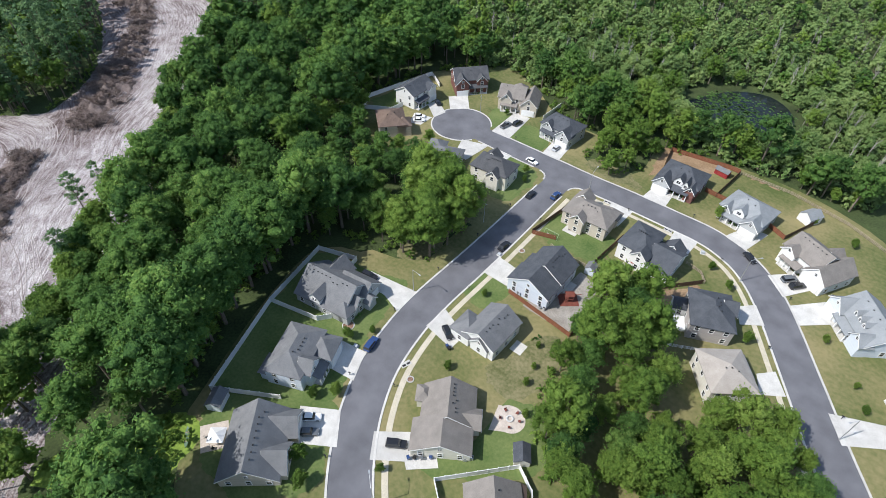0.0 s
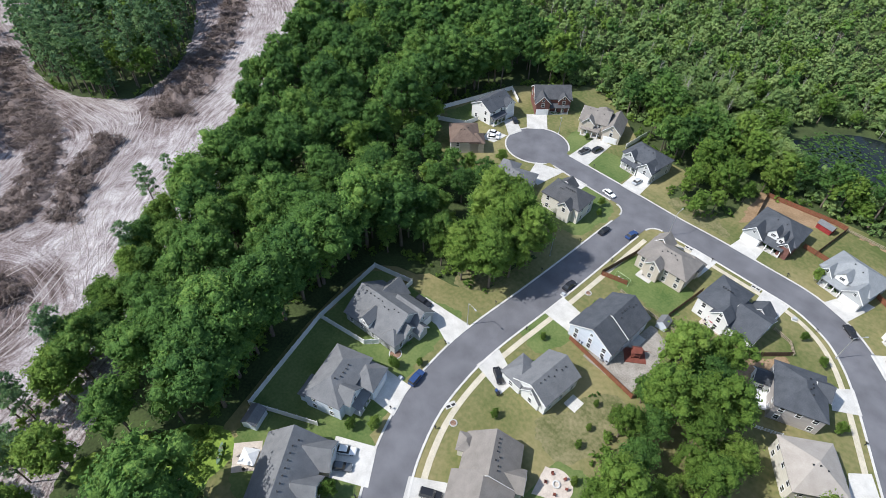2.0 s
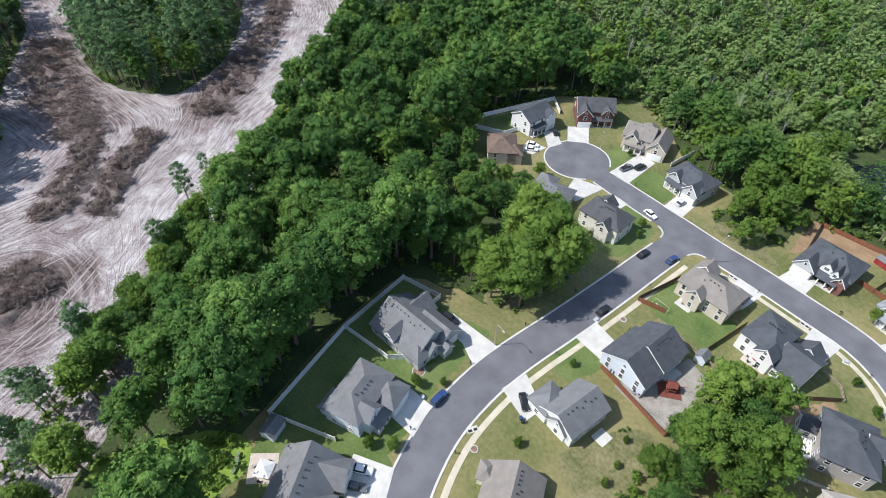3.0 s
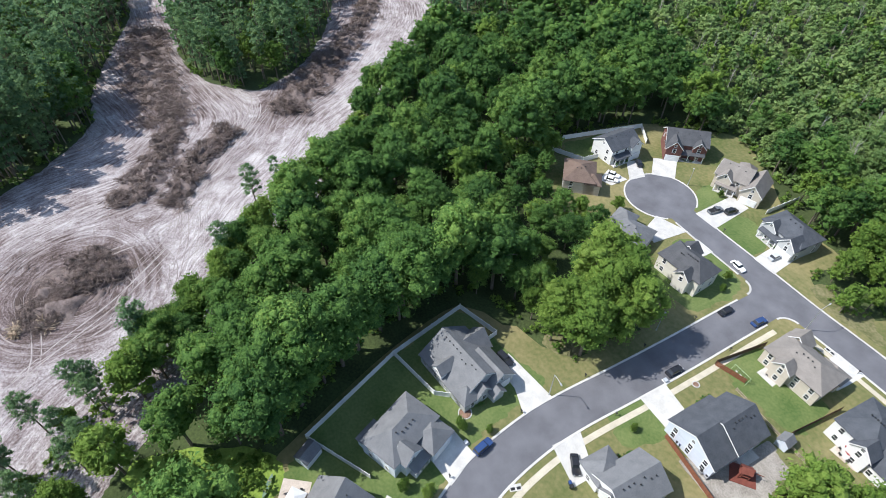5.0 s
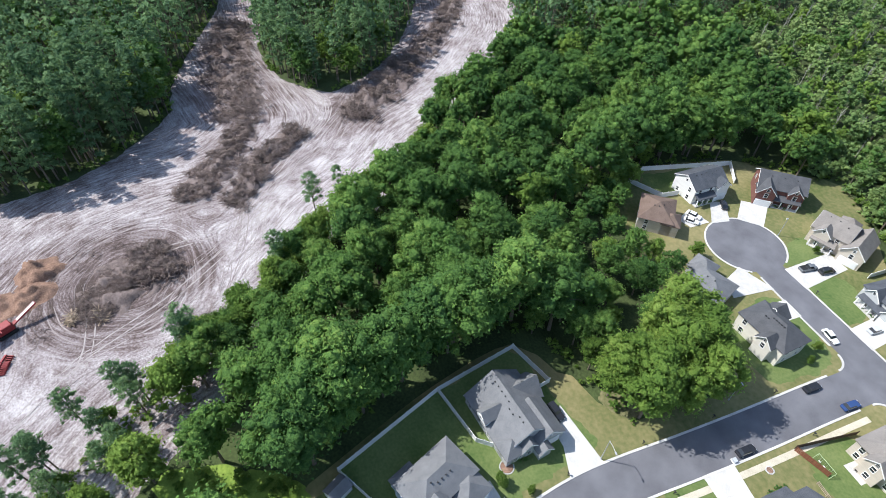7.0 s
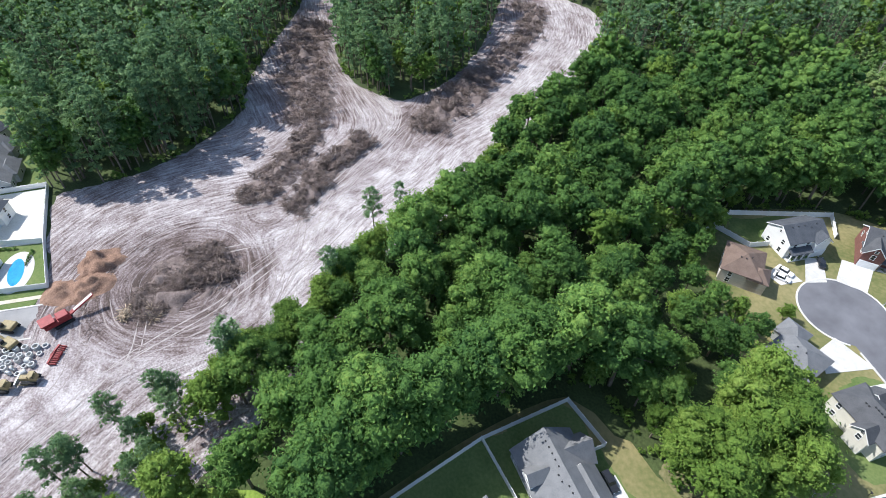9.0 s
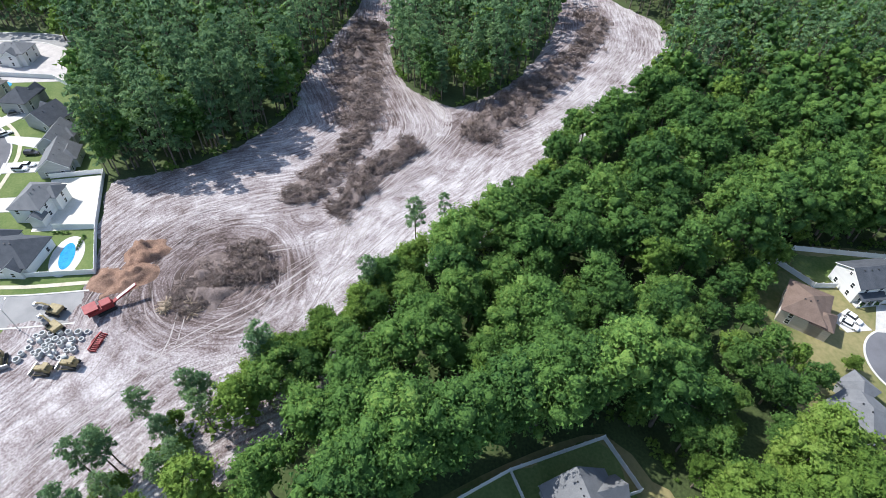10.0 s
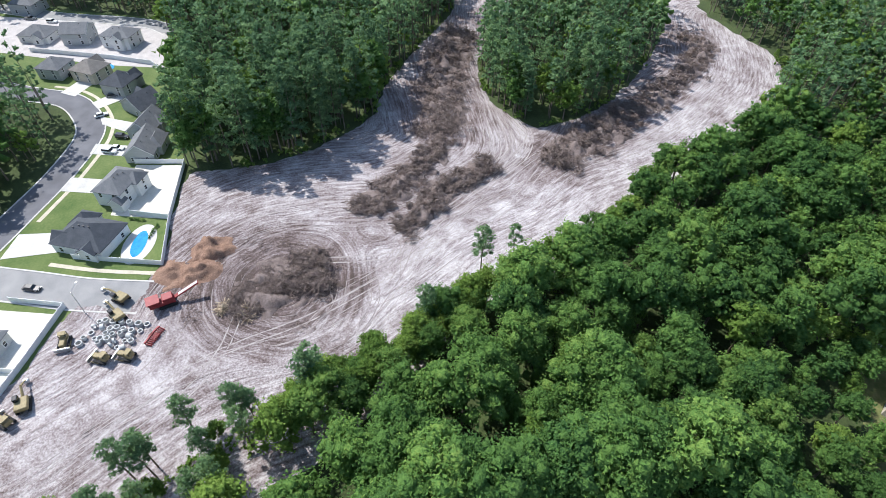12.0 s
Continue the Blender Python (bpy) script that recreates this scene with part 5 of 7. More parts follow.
def woods(name, rows, lobes, cards, size, label, ball, limbs=2):
    """All the further trees of a wood, joined."""
    leaf, bark = {}, [[], [], 0]
    for k in range(len(KINDS)):
        if not any(q[4] == k for q in rows):
            continue
        radius, height, base, girth, mat, squash = KINDS[k]
        protos = []
        for g in range(4):
            few = 1 if k < 6 or k in (10, 11, 12) else 0.62
            protos.append((crown_arrays(300 + k * 5 + g, radius, height, base, int(lobes * few), cards, size, squash, SPIRE.get(k, 1.0), ball), trunk_arrays(k + g * 3, radius, height, base, girth, limbs, 4)))
        for i, q in enumerate(r for r in rows if r[4] == k):
            (v, f, solid), (tv, tf) = protos[i % 4]
            a = radians(q[3])
            rot = np.array([[math.cos(a), -math.sin(a), 0], [math.sin(a), math.cos(a), 0], [0, 0, 1]]) * q[2]
            at = np.array([q[0], q[1], 0])
            acc = leaf.setdefault(mat, [[], [], [], [], 0])
            acc[0].append(v @ rot.T + at)
            acc[1].append(f + acc[4])
            acc[2].append(np.full(len(v), q[5]))
            acc[3].append(np.arange(len(f)) < solid)
            acc[4] += len(v)
            bark[0].append(tv @ rot.T + at)
            bark[1].append(tf + bark[2])
            bark[2] += len(tv)
    top_ob = empty(name, Matrix.Identity(4), label, "woods", kind="stuff")
    for mat, (lv, lf, lt, ls, _) in leaf.items():
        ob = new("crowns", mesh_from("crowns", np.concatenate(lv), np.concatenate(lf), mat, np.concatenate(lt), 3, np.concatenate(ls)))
        ob.parent = top_ob
    ob = new("trunks", mesh_from("trunks", np.concatenate(bark[0]), np.concatenate(bark[1]), "bark"))
    ob.parent = top_ob


woods("woods", TREES[NEAR:MID], 32, 24, 0.47, "dense mixed green woodland canopy", ROUGH)
woods("far_woods", TREES[MID:], 15, 6, 0.85, "far woodland canopy of pines and broadleaf trees", ROUGH, 0)


# ---- undergrowth along the wood edges ----


def undergrowth(name, rows, label, mat="light_leaf"):
    """Bushes and saplings that fringe the woods, joined."""
    lv, lf, lt, ls, total = [], [], [], [], 0
    protos = [crown_arrays(700 + g, 1.5, 2.8, -0.4, 5, 8, 0.4, 0.8, 1.0, ROUGH) for g in range(4)]
    for i, (x, y, s, a, tint) in enumerate(rows):
        rot = np.array([[math.cos(a), -math.sin(a), 0], [math.sin(a), math.cos(a), 0], [0, 0, 1]]) * s
        v, f, solid = protos[i % 4]
        lv.append(v @ rot.T + np.array([x, y, 0]))
        lf.append(f + total)
        lt.append(np.full(len(v), tint))
        ls.append(np.arange(len(f)) < solid)
        total += len(v)
    ob = new(name, mesh_from(name, np.concatenate(lv), np.concatenate(lf), mat, np.concatenate(lt), 3, np.concatenate(ls)))
    return tagged(ob, label, "undergrowth", kind="stuff")


rows = []
for outline, out, keep in ((CLEARING[:15], 1, 1.0), (CLEARING[20:38], 1, 0.7), (NEIGHBOURHOOD[:32], 1, 0.75), (GROVE, -1, 0.8)):
    line = spline(outline, 1.6)
    for p in line:
        for k in range(2):
            if rng.random() < keep:
                x, y = p.x + rng.gauss(0, 2.2), p.y + rng.gauss(0, 2.2)
                if not blocked(x, y) and not (inside(NEIGHBOURHOOD, x, y) and not inside(GROVE, x, y)):
                    rows.append((x, y, rng.uniform(0.5, 1.3), rng.uniform(0, 6.28), rng.random()))
for n in range(150):
    x, y = rng.uniform(-95, -74), rng.uniform(-14, 13)
    if inside(GLADE, x, y):
        rows.append((x, y, rng.uniform(0.35, 1.0), rng.uniform(0, 6.28), rng.random()))
undergrowth("undergrowth", rows, "bright green bushes and saplings fringing the woods")
rows = []
while len(rows) < 1500:
    x, y = rng.uniform(-150, 25), rng.uniform(186, 300)
    if y > 192 + max(0, -x - 130) * 0.33 and not blocked(x, y):
        rows.append((x, y, rng.uniform(1.1, 2.1), rng.uniform(0, 6.28), rng.random()))
undergrowth("scrub", rows, "dense pale green scrub between the young trees", "scrub_leaf")


def dead_tree(x, y, s, turn):
    t = empty("dead_tree", pose(x, y, 0, 0, 0, turn) @ Matrix.Diagonal((s * 0.8, s * 0.8, s, 1)), "bare pale dead tree standing in the scrub", "dead tree", "dead trees")
    shared("trunk", SNAG, t, Matrix.Identity(4))


tv, tf = trunk_arrays(55, 2.2, 14, 6, 0.2, 7, 5)
SNAG = mesh_from("trunk", tv, tf, "pale_bark")
for i in range(150):
    x, y = rng.uniform(-230, 30), rng.uniform(212, 330)
    if y > 205 + max(0, -x - 130) * 0.33 and not blocked(x, y):
        dead_tree(x, y, rng.uniform(0.8, 1.25), rng.uniform(0, 360))

# ---- fences ----


def box_mesh(name, mat, *boxes):
    bm = bmesh.new()
    for b in boxes:
        box(bm, *b)
    me = bpy.data.meshes.new(name)
    bm.to_mesh(me)
    bm.free()
    me.materials.append(M[mat])
    return me


POST = {"vinyl": box_mesh("post", "white", (-0.08, 0.08, -0.08, 0.08, -0.2, 1.95), (-0.1, 0.1, -0.1, 0.1, 1.95, 2.05)),
        "cedar": box_mesh("post", "cedar", (-0.06, 0.06, -0.06, 0.06, -0.2, 1.85)), "brown": box_mesh("post", "brown_fence", (-0.06, 0.06, -0.06, 0.06, -0.2, 1.85)),
        "rail": box_mesh("post", "rail", (-0.07, 0.07, -0.07, 0.07, -0.2, 1.3)), "white_rail": box_mesh("post", "white", (-0.07, 0.07, -0.07, 0.07, -0.2, 1.35))}
BOARDS = [(-0.5, 0.5, 0.02, 0.06, 0.35, 0.45), (-0.5, 0.5, 0.02, 0.06, 1.35, 1.45)]
PANEL = {"vinyl": box_mesh("panel", "white", (-0.5, 0.5, -0.025, 0.025, 0.12, 1.72), (-0.5, 0.5, -0.05, 0.05, 1.72, 1.86), (-0.5, 0.5, -0.05, 0.05, 0.04, 0.16)),
         "cedar": box_mesh("panel", "cedar", *BOARDS), "brown": box_mesh("panel", "brown_fence", *BOARDS)}
BOARD = {"cedar": box_mesh("board", "cedar", (-0.0375, 0.0375, -0.02, 0.018, 0.08, 1.78)), "brown": box_mesh("board", "brown_fence", (-0.0375, 0.0375, -0.02, 0.018, 0.08, 1.78))}
RAIL = {"rail": box_mesh("rail", "rail", (-0.5, 0.5, -0.04, 0.04, -0.06, 0.06)), "white_rail": box_mesh("rail", "white", (-0.5, 0.5, -0.03, 0.03, -0.06, 0.06))}
FENCE_WORDS = {"vinyl": "tall white vinyl privacy fence round a yard", "cedar": "red-stained cedar board fence", "brown": "dark brown board privacy fence", "rail": "weathered wooden post and rail fence", "white_rail": "white three-rail yard fence"}


def fence(kind, pts):
    f = empty("fence", pose(pts[0][0], pts[0][1], 0.03), FENCE_WORDS[kind], "fence", "yard fences")
    o = Vector((pts[0][0], pts[0][1]))
    for n, (a, b) in enumerate(zip(pts, pts[1:])):
        a, b = Vector(a) - o, Vector(b) - o
        k = max(1, round((b - a).length / 2.4))
        ang = math.degrees(math.atan2(b.y - a.y, b.x - a.x))
        for i in range(k):
            p, q = a.lerp(b, i / k), a.lerp(b, (i + 1) / k)
            shared("post", POST[kind], f, pose(p.x, p.y, 0, 0, 0, ang))
            c = (p + q) / 2
            ln = (q - p).length - 0.14
            if kind in PANEL:
                panel = shared("panel", PANEL[kind], f, pose(c.x, c.y, 0, 0, 0, ang) @ Matrix.Diagonal((ln, 1, 1, 1)))
                for j in range(12 if kind in BOARD else 0):
                    shared("board", BOARD[kind], panel, pose(-0.4583 + j / 12, 0, 0))
            else:
                for z in (0.35, 0.75, 1.15):
                    shared("rail", RAIL[kind], f, pose(c.x, c.y, z, 0, 0, ang) @ Matrix.Diagonal((ln, 1, 1, 1)))
    p = Vector(pts[-1]) - o
    shared("post", POST[kind], f, pose(p.x, p.y, 0, 0, 0, ang))
    return f


fence("vinyl", [(-69.2, 28.3), (-83.6, 19.4), (-94.5, 45), (-99.8, 66.7), (-88.1, 70.8), (-87.2, 66.4)])
fence("vinyl", [(-94.2, 45.2), (-80.2, 48.9), (-78, 51.8)])
fence("vinyl", [(-140.6, 116.2), (-147.8, 132), (-152.2, 140.1), (-145.2, 171.7), (-136.3, 166.1)])
fence("vinyl", [(-147.4, 132.4), (-137.8, 137.9), (-137.2, 144)])
fence("vinyl", [(-26, 33.5), (-29.9, 36.5), (-17.9, 50.1), (-13, 47.3), (-10, 43)])
fence("white_rail", [(-11, 98.2), (-5.4, 101.3), (0.4, 104.4)])
fence("cedar", [(-47.5, 89.2), (-27.2, 86.9)])
fence("brown", [(-27, 87.1), (-26.7, 96.1), (-26.9, 110.9)])
fence("cedar", [(-55.6, 113.7), (-48.8, 116)])
fence("brown", [(-55.9, 114), (-53.9, 129.5)])
fence("brown", [(-34.9, 114.6), (-33.5, 129.9)])
fence("rail", [(-48.4, 112.6), (-40.6, 111.9), (-26.4, 111.4), (-20.3, 112.5)])
fence("brown", [(-20.1, 112.8), (-7.7, 127.4)])
fence("rail", [(-14.3, 132.2), (-9.5, 131), (-7.3, 127.9)])
fence("brown", [(-37.2, 165.3), (-41.1, 184.9)])
fence("cedar", [(-41, 185.2), (-20.7, 188), (-17, 187.6)])
fence("brown", [(-18.8, 168.9), (-16.8, 187)])
fence("cedar", [(-22.6, 169.6), (-14.2, 168.6)])
fence("rail", [(-16.6, 187.6), (0.4, 187.3), (18.7, 182.4), (30.5, 175.8), (44, 164)])
fence("cedar", [(-0.6, 165), (4.7, 162)])
fence("brown", [(4.9, 162.2), (10.6, 176.6)])
fence("vinyl", [(-158, -84), (-157.9, -58.4), (-177.1, -64.6), (-203.9, -71.1), (-202.3, -87.6)])
fence("vinyl", [(-177.4, -77), (-176.6, -64.8)])
fence("vinyl", [(-141.9, -91.6), (-141.5, -76.8), (-125.2, -76.8), (-110, -77.4)])
fence("vinyl", [(-276, -170), (-275.5, -158), (-273.5, -132), (-270.4, -113), (-259.4, -99.6)])
fence("vinyl", [(-121.7, -77), (-121.7, -90)])
fence("vinyl", [(-88.6, 172.6), (-88.4, 180), (-88.2, 187)])

# ---- cars ----


def loft(bm, rows):
    """rows: lists of points of equal length; joins neighbours and closes the ends."""
    vs = [[bm.verts.new(p) for p in r] for r in rows]
    n = len(vs[0])
    for a, b in zip(vs, vs[1:]):
        for i in range(n):
            bm.faces.new((a[i], a[(i + 1) % n], b[(i + 1) % n], b[i]))
    bm.faces.new(vs[0][::-1])
    bm.faces.new(vs[-1])
    bmesh.ops.recalc_face_normals(bm, faces=bm.faces)


def car(x, y, yaw, paint, kind="sedan", label=""):
    words = {"sedan": "sedan", "suv": "estate car", "pickup": "pickup truck"}[kind]
    c = empty("car", pose(x, y, 0.1, 0, 0, yaw), label or f"parked {paint} {words} with dark windows", "car", "parked cars")
    L, W = (4.7, 1.82) if kind == "sedan" else (4.8, 1.92) if kind == "suv" else (5.5, 1.98)
    hood, roof = (0.82, 1.42) if kind == "sedan" else (0.98, 1.72) if kind == "suv" else (1.0, 1.75)
    bm = bmesh.new()
    rows = []
    for u, top, k in ((-0.5, 0.72, 0.82), (-0.47, hood * 0.95, 0.94), (-0.25, hood, 1), (0.18, hood, 1), (0.44, hood * 0.9, 0.95), (0.5, 0.6, 0.8)):
        w = W / 2 * k
        rows.append([(u * L, -w, 0.28), (u * L, -w, top - 0.08), (u * L, -w + 0.1, top), (u * L, w - 0.1, top), (u * L, w, top - 0.08), (u * L, w, 0.28)])
    loft(bm, rows)
    part("body", bm, "car_" + paint, c)
    b0, b1 = {"sedan": (-0.38, 0.2), "suv": (-0.48, 0.2), "pickup": (-0.1, 0.22)}[kind]
    bm = bmesh.new()
    rows = []
    for z, e, k in ((hood - 0.02, 0, 0.92), (roof - 0.06, 0.1, 0.76)):
        w = W / 2 * k
        f0, f1 = (b0 + (e if kind == "sedan" else e * 0.35)) * L, (b1 - e) * L
        rows.append([(f0, -w, z), (f1, -w, z), (f1, w, z), (f0, w, z)])
    loft(bm, rows)
    cab = part("cabin", bm, "glass", c, "dark tinted windows")
    bm = bmesh.new()
    w = W / 2 * 0.77
    f0, f1 = (b0 + (0.1 if kind == "sedan" else 0.035)) * L, (b1 - 0.1) * L
    box(bm, f0, f1, -w, w, roof - 0.07, roof, None, 0.03)
    part("roof", bm, "car_" + paint, c)
    if kind == "pickup":
        bm = bmesh.new()
        box(bm, -0.47 * L, -0.11 * L, -W / 2 + 0.16, W / 2 - 0.16, hood - 0.04, hood + 0.02)
        part("bed_liner", bm, "black", c)
    for sx in (-0.31, 0.32):
        for sy in (-1, 1):
            bm = bmesh.new()
            rod(bm, (sx * L, sy * (W / 2 - 0.22), 0.33), (sx * L, sy * (W / 2 + 0.01), 0.33), 0.34, sides=12)
            wh = part("wheel", bm, "rubber", c)
            bm = bmesh.new()
            rod(bm, (sx * L, sy * (W / 2), 0.33), (sx * L, sy * (W / 2 + 0.03), 0.33), 0.2, sides=10)
            part("rim", bm, "steel", wh)
    for sy in (-1, 1):
        bm = bmesh.new()
        box(bm, 0.475 * L, 0.5 * L, sy * W * 0.3 - 0.18, sy * W * 0.3 + 0.18, 0.56, 0.68)
        part("headlight", bm, "steel", c)
    return c


for q in ((-64.0, 52.4, 103, "blue", "suv"), (-60.2, 29.6, 41, "white", "sedan"), (-57.9, 26.9, 41, "grey", "sedan"), (-41.2, 37.3, 34, "black", "suv"), (-51.6, 67.6, -30, "black", "sedan"),
          (-66.2, 129.1, 90, "black", "sedan"), (-59.6, 134, 88, "blue", "sedan"), (-76.2, 145.4, -6, "white", "sedan"), (-96.9, 158.8, 84, "grey", "pickup"), (-94.2, 163, 84, "black", "suv"),
          (-73.9, 158.4, 88, "silver", "sedan"), (-0.6, 146.4, -38, "black", "sedan"), (10.9, 144.9, 48, "grey", "suv"), (13.4, 143.6, 48, "black", "suv"), (-58.9, 103.2, 90, "black", "sedan"),
          (-124.6, 139.6, 40, "white", "sedan"), (-126.5, 142, 30, "white", "sedan"), (-127.6, 154.6, 150, "black", "sedan"), (-80.6, 68.6, 10, "black", "suv"),
          (-146.4, -88.6, 88, "black", "sedan"), (-229.5, -113.6, 130, "white", "sedan"), (-216.5, -99, 88, "black", "suv"), (-207.5, -99, 88, "white", "suv"), (-209.8, -97.5, 88, "white", "sedan"),
          (-246, -119, 110, "black", "suv"), (-243.4, -116.4, 110, "grey", "sedan"), (-257, -139, 95, "black", "suv"), (-306, -178, 92, "white", "suv"), (-308, -190, 92, "grey", "pickup")):
    car(*q)

# ---- street lamps ----


def street_lamp(x, y, yaw, height=9.0, arm=2.6, label="tall grey street lamp with a curved arm"):
    s = empty("street_lamp", pose(x, y, 0, 0, 0, yaw), label, "street lamp", "street lamps")
    bm = bmesh.new()
    rod(bm, (0, 0, -0.2), (0, 0, height - 0.5), 0.11, 0.07, 8)
    part("pole", bm, "steel", s)
    bm = bmesh.new()
    rod(bm, (0, 0, -0.1), (0, 0, 0.4), 0.2, 0.16, 8)
    part("base", bm, "steel", s)
    bm = bmesh.new()
    if arm:
        rod(bm, (0, 0, height - 0.55), (arm * 0.5, 0, height - 0.15), 0.06, 0.05, 6)
        rod(bm, (arm * 0.5, 0, height - 0.15), (arm, 0, height), 0.05, 0.05, 6)
    else:
        rod(bm, (0, 0, height - 0.55), (0, 0, height), 0.06, 0.06, 6)
    part("arm", bm, "steel", s)
    bm = bmesh.new()
    box(bm, arm - 0.1, arm + 0.65, -0.17, 0.17, height - 0.07, height + 0.1, None, 0.04)
    part("lamp_head", bm, "steel", s)


street_lamp(-67.9, 72.7, -10)
street_lamp(0.1, 135.4, 48)
street_lamp(-52.4, 143.2, 90)
street_lamp(-36.2, 25.2, 140)
street_lamp(-110.9, 161.2, 270, 7.0, 0)
street_lamp(-139.8, -70.5, 180)
street_lamp(33.2, 101.4, 235)
street_lamp(-70.3, 108.4, 0, 7.5, 0, "slim grey pole at the edge of the trees")

# ---- small outdoor things ----


def shed(x, y, yaw, w, d, h, rise, wall, roof, label):
    s = empty("shed", pose(x, y, 0, 0, 0, yaw), label, "shed")
    part("wall", wall_bm(0, 0, w, d, -0.1, h, rise * 0.95, "x"), wall, s)
    bm = bmesh.new()
    gable(bm, 0, 0, w, d, h, rise, "x", 0.2, 0.1)
    part("roof", bm, roof, s)
    bm = bmesh.new()
    box(bm, w / 2, w / 2 + 0.05, -0.7, 0.7, 0, 1.95)
    part("door", bm, "trim", s)


shed(-18.9, 52.4, 125, 4.0, 3.4, 2.2, 1.1, "cream_siding", "roof_slate", "garden shed with a dark blue roof on the lawn")
shed(-14.6, 44.6, 125, 3.8, 3.0, 2.2, 1.0, "cream_siding", "roof_brown", "small shed with a brown roof inside the white fence")
shed(8.3, 176.6, 60, 5.2, 4.4, 2.6, 1.5, "white_siding", "roof_pale", "white gabled shed at the back fence")
shed(-21.6, 183.0, 170, 4.6, 2.6, 2.0, 0.8, "red", "roof_grey", "red-walled shed by the back fence")
shed(-34.2, 111.0, 95, 2.8, 2.6, 2.2, 1.1, "blue_siding", "roof_grey", "small pale playhouse shed beside the fence")
shed(-79.4, 18.6, 120, 4.4, 3.4, 2.3, 1.1, "blue_siding", "roof_grey", "blue-grey shed in the shade of the trees")


def gazebo(x, y):
    g = empty("gazebo", pose(x, y, 0, 0, 0, 40), "white canvas gazebo on a patio behind the house", "gazebo")
    for sx in (-1.5, 1.5):
        for sy in (-1.5, 1.5):
            bm = bmesh.new()
            rod(bm, (sx, sy, 0), (sx, sy, 2.3), 0.05, 0.05, 6)
            part("pole", bm, "steel", g)
    bm = bmesh.new()
    b = [bm.verts.new(p) for p in ((-1.8, -1.8, 2.2), (1.8, -1.8, 2.2), (1.8, 1.8, 2.2), (-1.8, 1.8, 2.2))]
    t = bm.verts.new((0, 0, 3.2))
    for i in range(4):
        bm.faces.new((b[i], b[(i + 1) % 4], t))
    bm.faces.new(b[::-1])
    part("canopy", bm, "white", g)


gazebo(-71.6, 13.4)


def mailbox(x, y, yaw):
    m = empty("mailbox", pose(x, y, 0.05, 0, 0, yaw), "dark mailbox on a post at the kerb", "mailbox", "kerbside mailboxes")
    bm = bmesh.new()
    box(bm, -0.06, 0.06, -0.06, 0.06, -0.1, 1.0)
    part("post", bm, "black", m)
    bm = bmesh.new()
    box(bm, -0.3, 0.3, -0.13, 0.13, 1.0, 1.3, None, 0.05)
    part("box", bm, "black", m)


for i in range(8, len(STREET_A) - 8, 9):
    for off in (5.6,) if i % 2 else (5.6, -5.6):
        p = beside(STREET_A, i, i + 1, off)[0]
        mailbox(p.x, p.y, 0)
for i in range(6, len(STREET_B) - 10, 8):
    p = beside(STREET_B, i, i + 1, 5.6 if i % 16 == 6 else -5.6)[0]
    if abs(p.x + 63) > 12:
        mailbox(p.x, p.y, 0)


def disc(name, x, y, rx, ry, z, mat, label, cat, yaw=0.0, kind="structure"):
    bm = bmesh.new()
    a0 = radians(yaw)
    pts = []
    for i in range(28):
        a = i * 2 * math.pi / 28
        u, v = rx * math.cos(a), ry * math.sin(a)
        pts.append((x + u * math.cos(a0) - v * math.sin(a0), y + u * math.sin(a0) + v * math.cos(a0)))
    ngon(bm, pts, -0.2, z)
    return tagged(link_mesh(name, bm, mat), label, cat, kind=kind)


disc("patio", -25.8, 58.2, 3.6, 3.4, 0.1, "patio", "round paver patio with a fire ring", "patio")
slab([(-29.8, 59.5), (-26.5, 61), (-24.5, 55.2), (-28, 53)], "patio", "paver patio behind the house", "patio", 0.09)
slab([(-28.6, 119.2), (-22.8, 119.6), (-22.8, 123), (-28.6, 123)], "patio", "paver patio behind the white house", "patio", 0.1)
slab([(-49.5, 121.2), (-45, 121.2), (-45, 124.6), (-49.5, 124.6)], "concrete", "concrete patio behind the tan house", "patio", 0.1)
slab([(-38.2, 99), (-34.5, 99), (-34.5, 104), (-38.2, 104)], "concrete", "concrete patio behind the blue house", "patio", 0.1)
slab([(-36.8, 74), (-33.6, 74), (-33.6, 77.5), (-36.8, 77.5)], "concrete", "small concrete patio slab", "patio", 0.1)
slab([(-38.5, 36.5), (-36, 34.6), (-31, 39.2), (-33.2, 41.2)], "concrete", "concrete pad with bins and bicycles beside the house", "patio", 0.1)
slab([(-77.5, 12.5), (-72, 9), (-68.5, 14), (-74, 17.4)], "patio", "paver patio under the gazebo", "patio", 0.09)
carpet("ground", [(-42, 88), (-28, 88), (-27.4, 108), (-36, 109), (-37.5, 96)], 1.5, "gravel", "bare grey gravelly soil in the fenced back yard", 0.06, 9)
carpet("ground", [(-25, 113), (-19, 114), (-8, 126), (-5, 124), (-9, 112), (-14, 108), (-24, 110)], 1.5, "brown_yard", "bare brown soil beside the brown fence", 0.05, 12)
carpet("ground", [(-41, 166), (-24, 182), (-20, 188), (-4, 187), (-14, 190), (-44, 186)], 1.5, "brown_yard", "bare orange-brown soil along the back fence", 0.05, 15)
carpet("ground", spline([(-38, 66), (-30, 62), (-24, 70), (-26, 85), (-33, 83), (-35, 74)], 3, True), 1.2, "straw", "bleached dry patch in the lawn", 0.03, 18)
carpet("ground", spline([(-62, 158), (-50, 154.6), (-40, 157), (-46, 162), (-58, 163)], 3, True), 1.2, "straw", "dry bare patch beside the street", 0.03, 19)
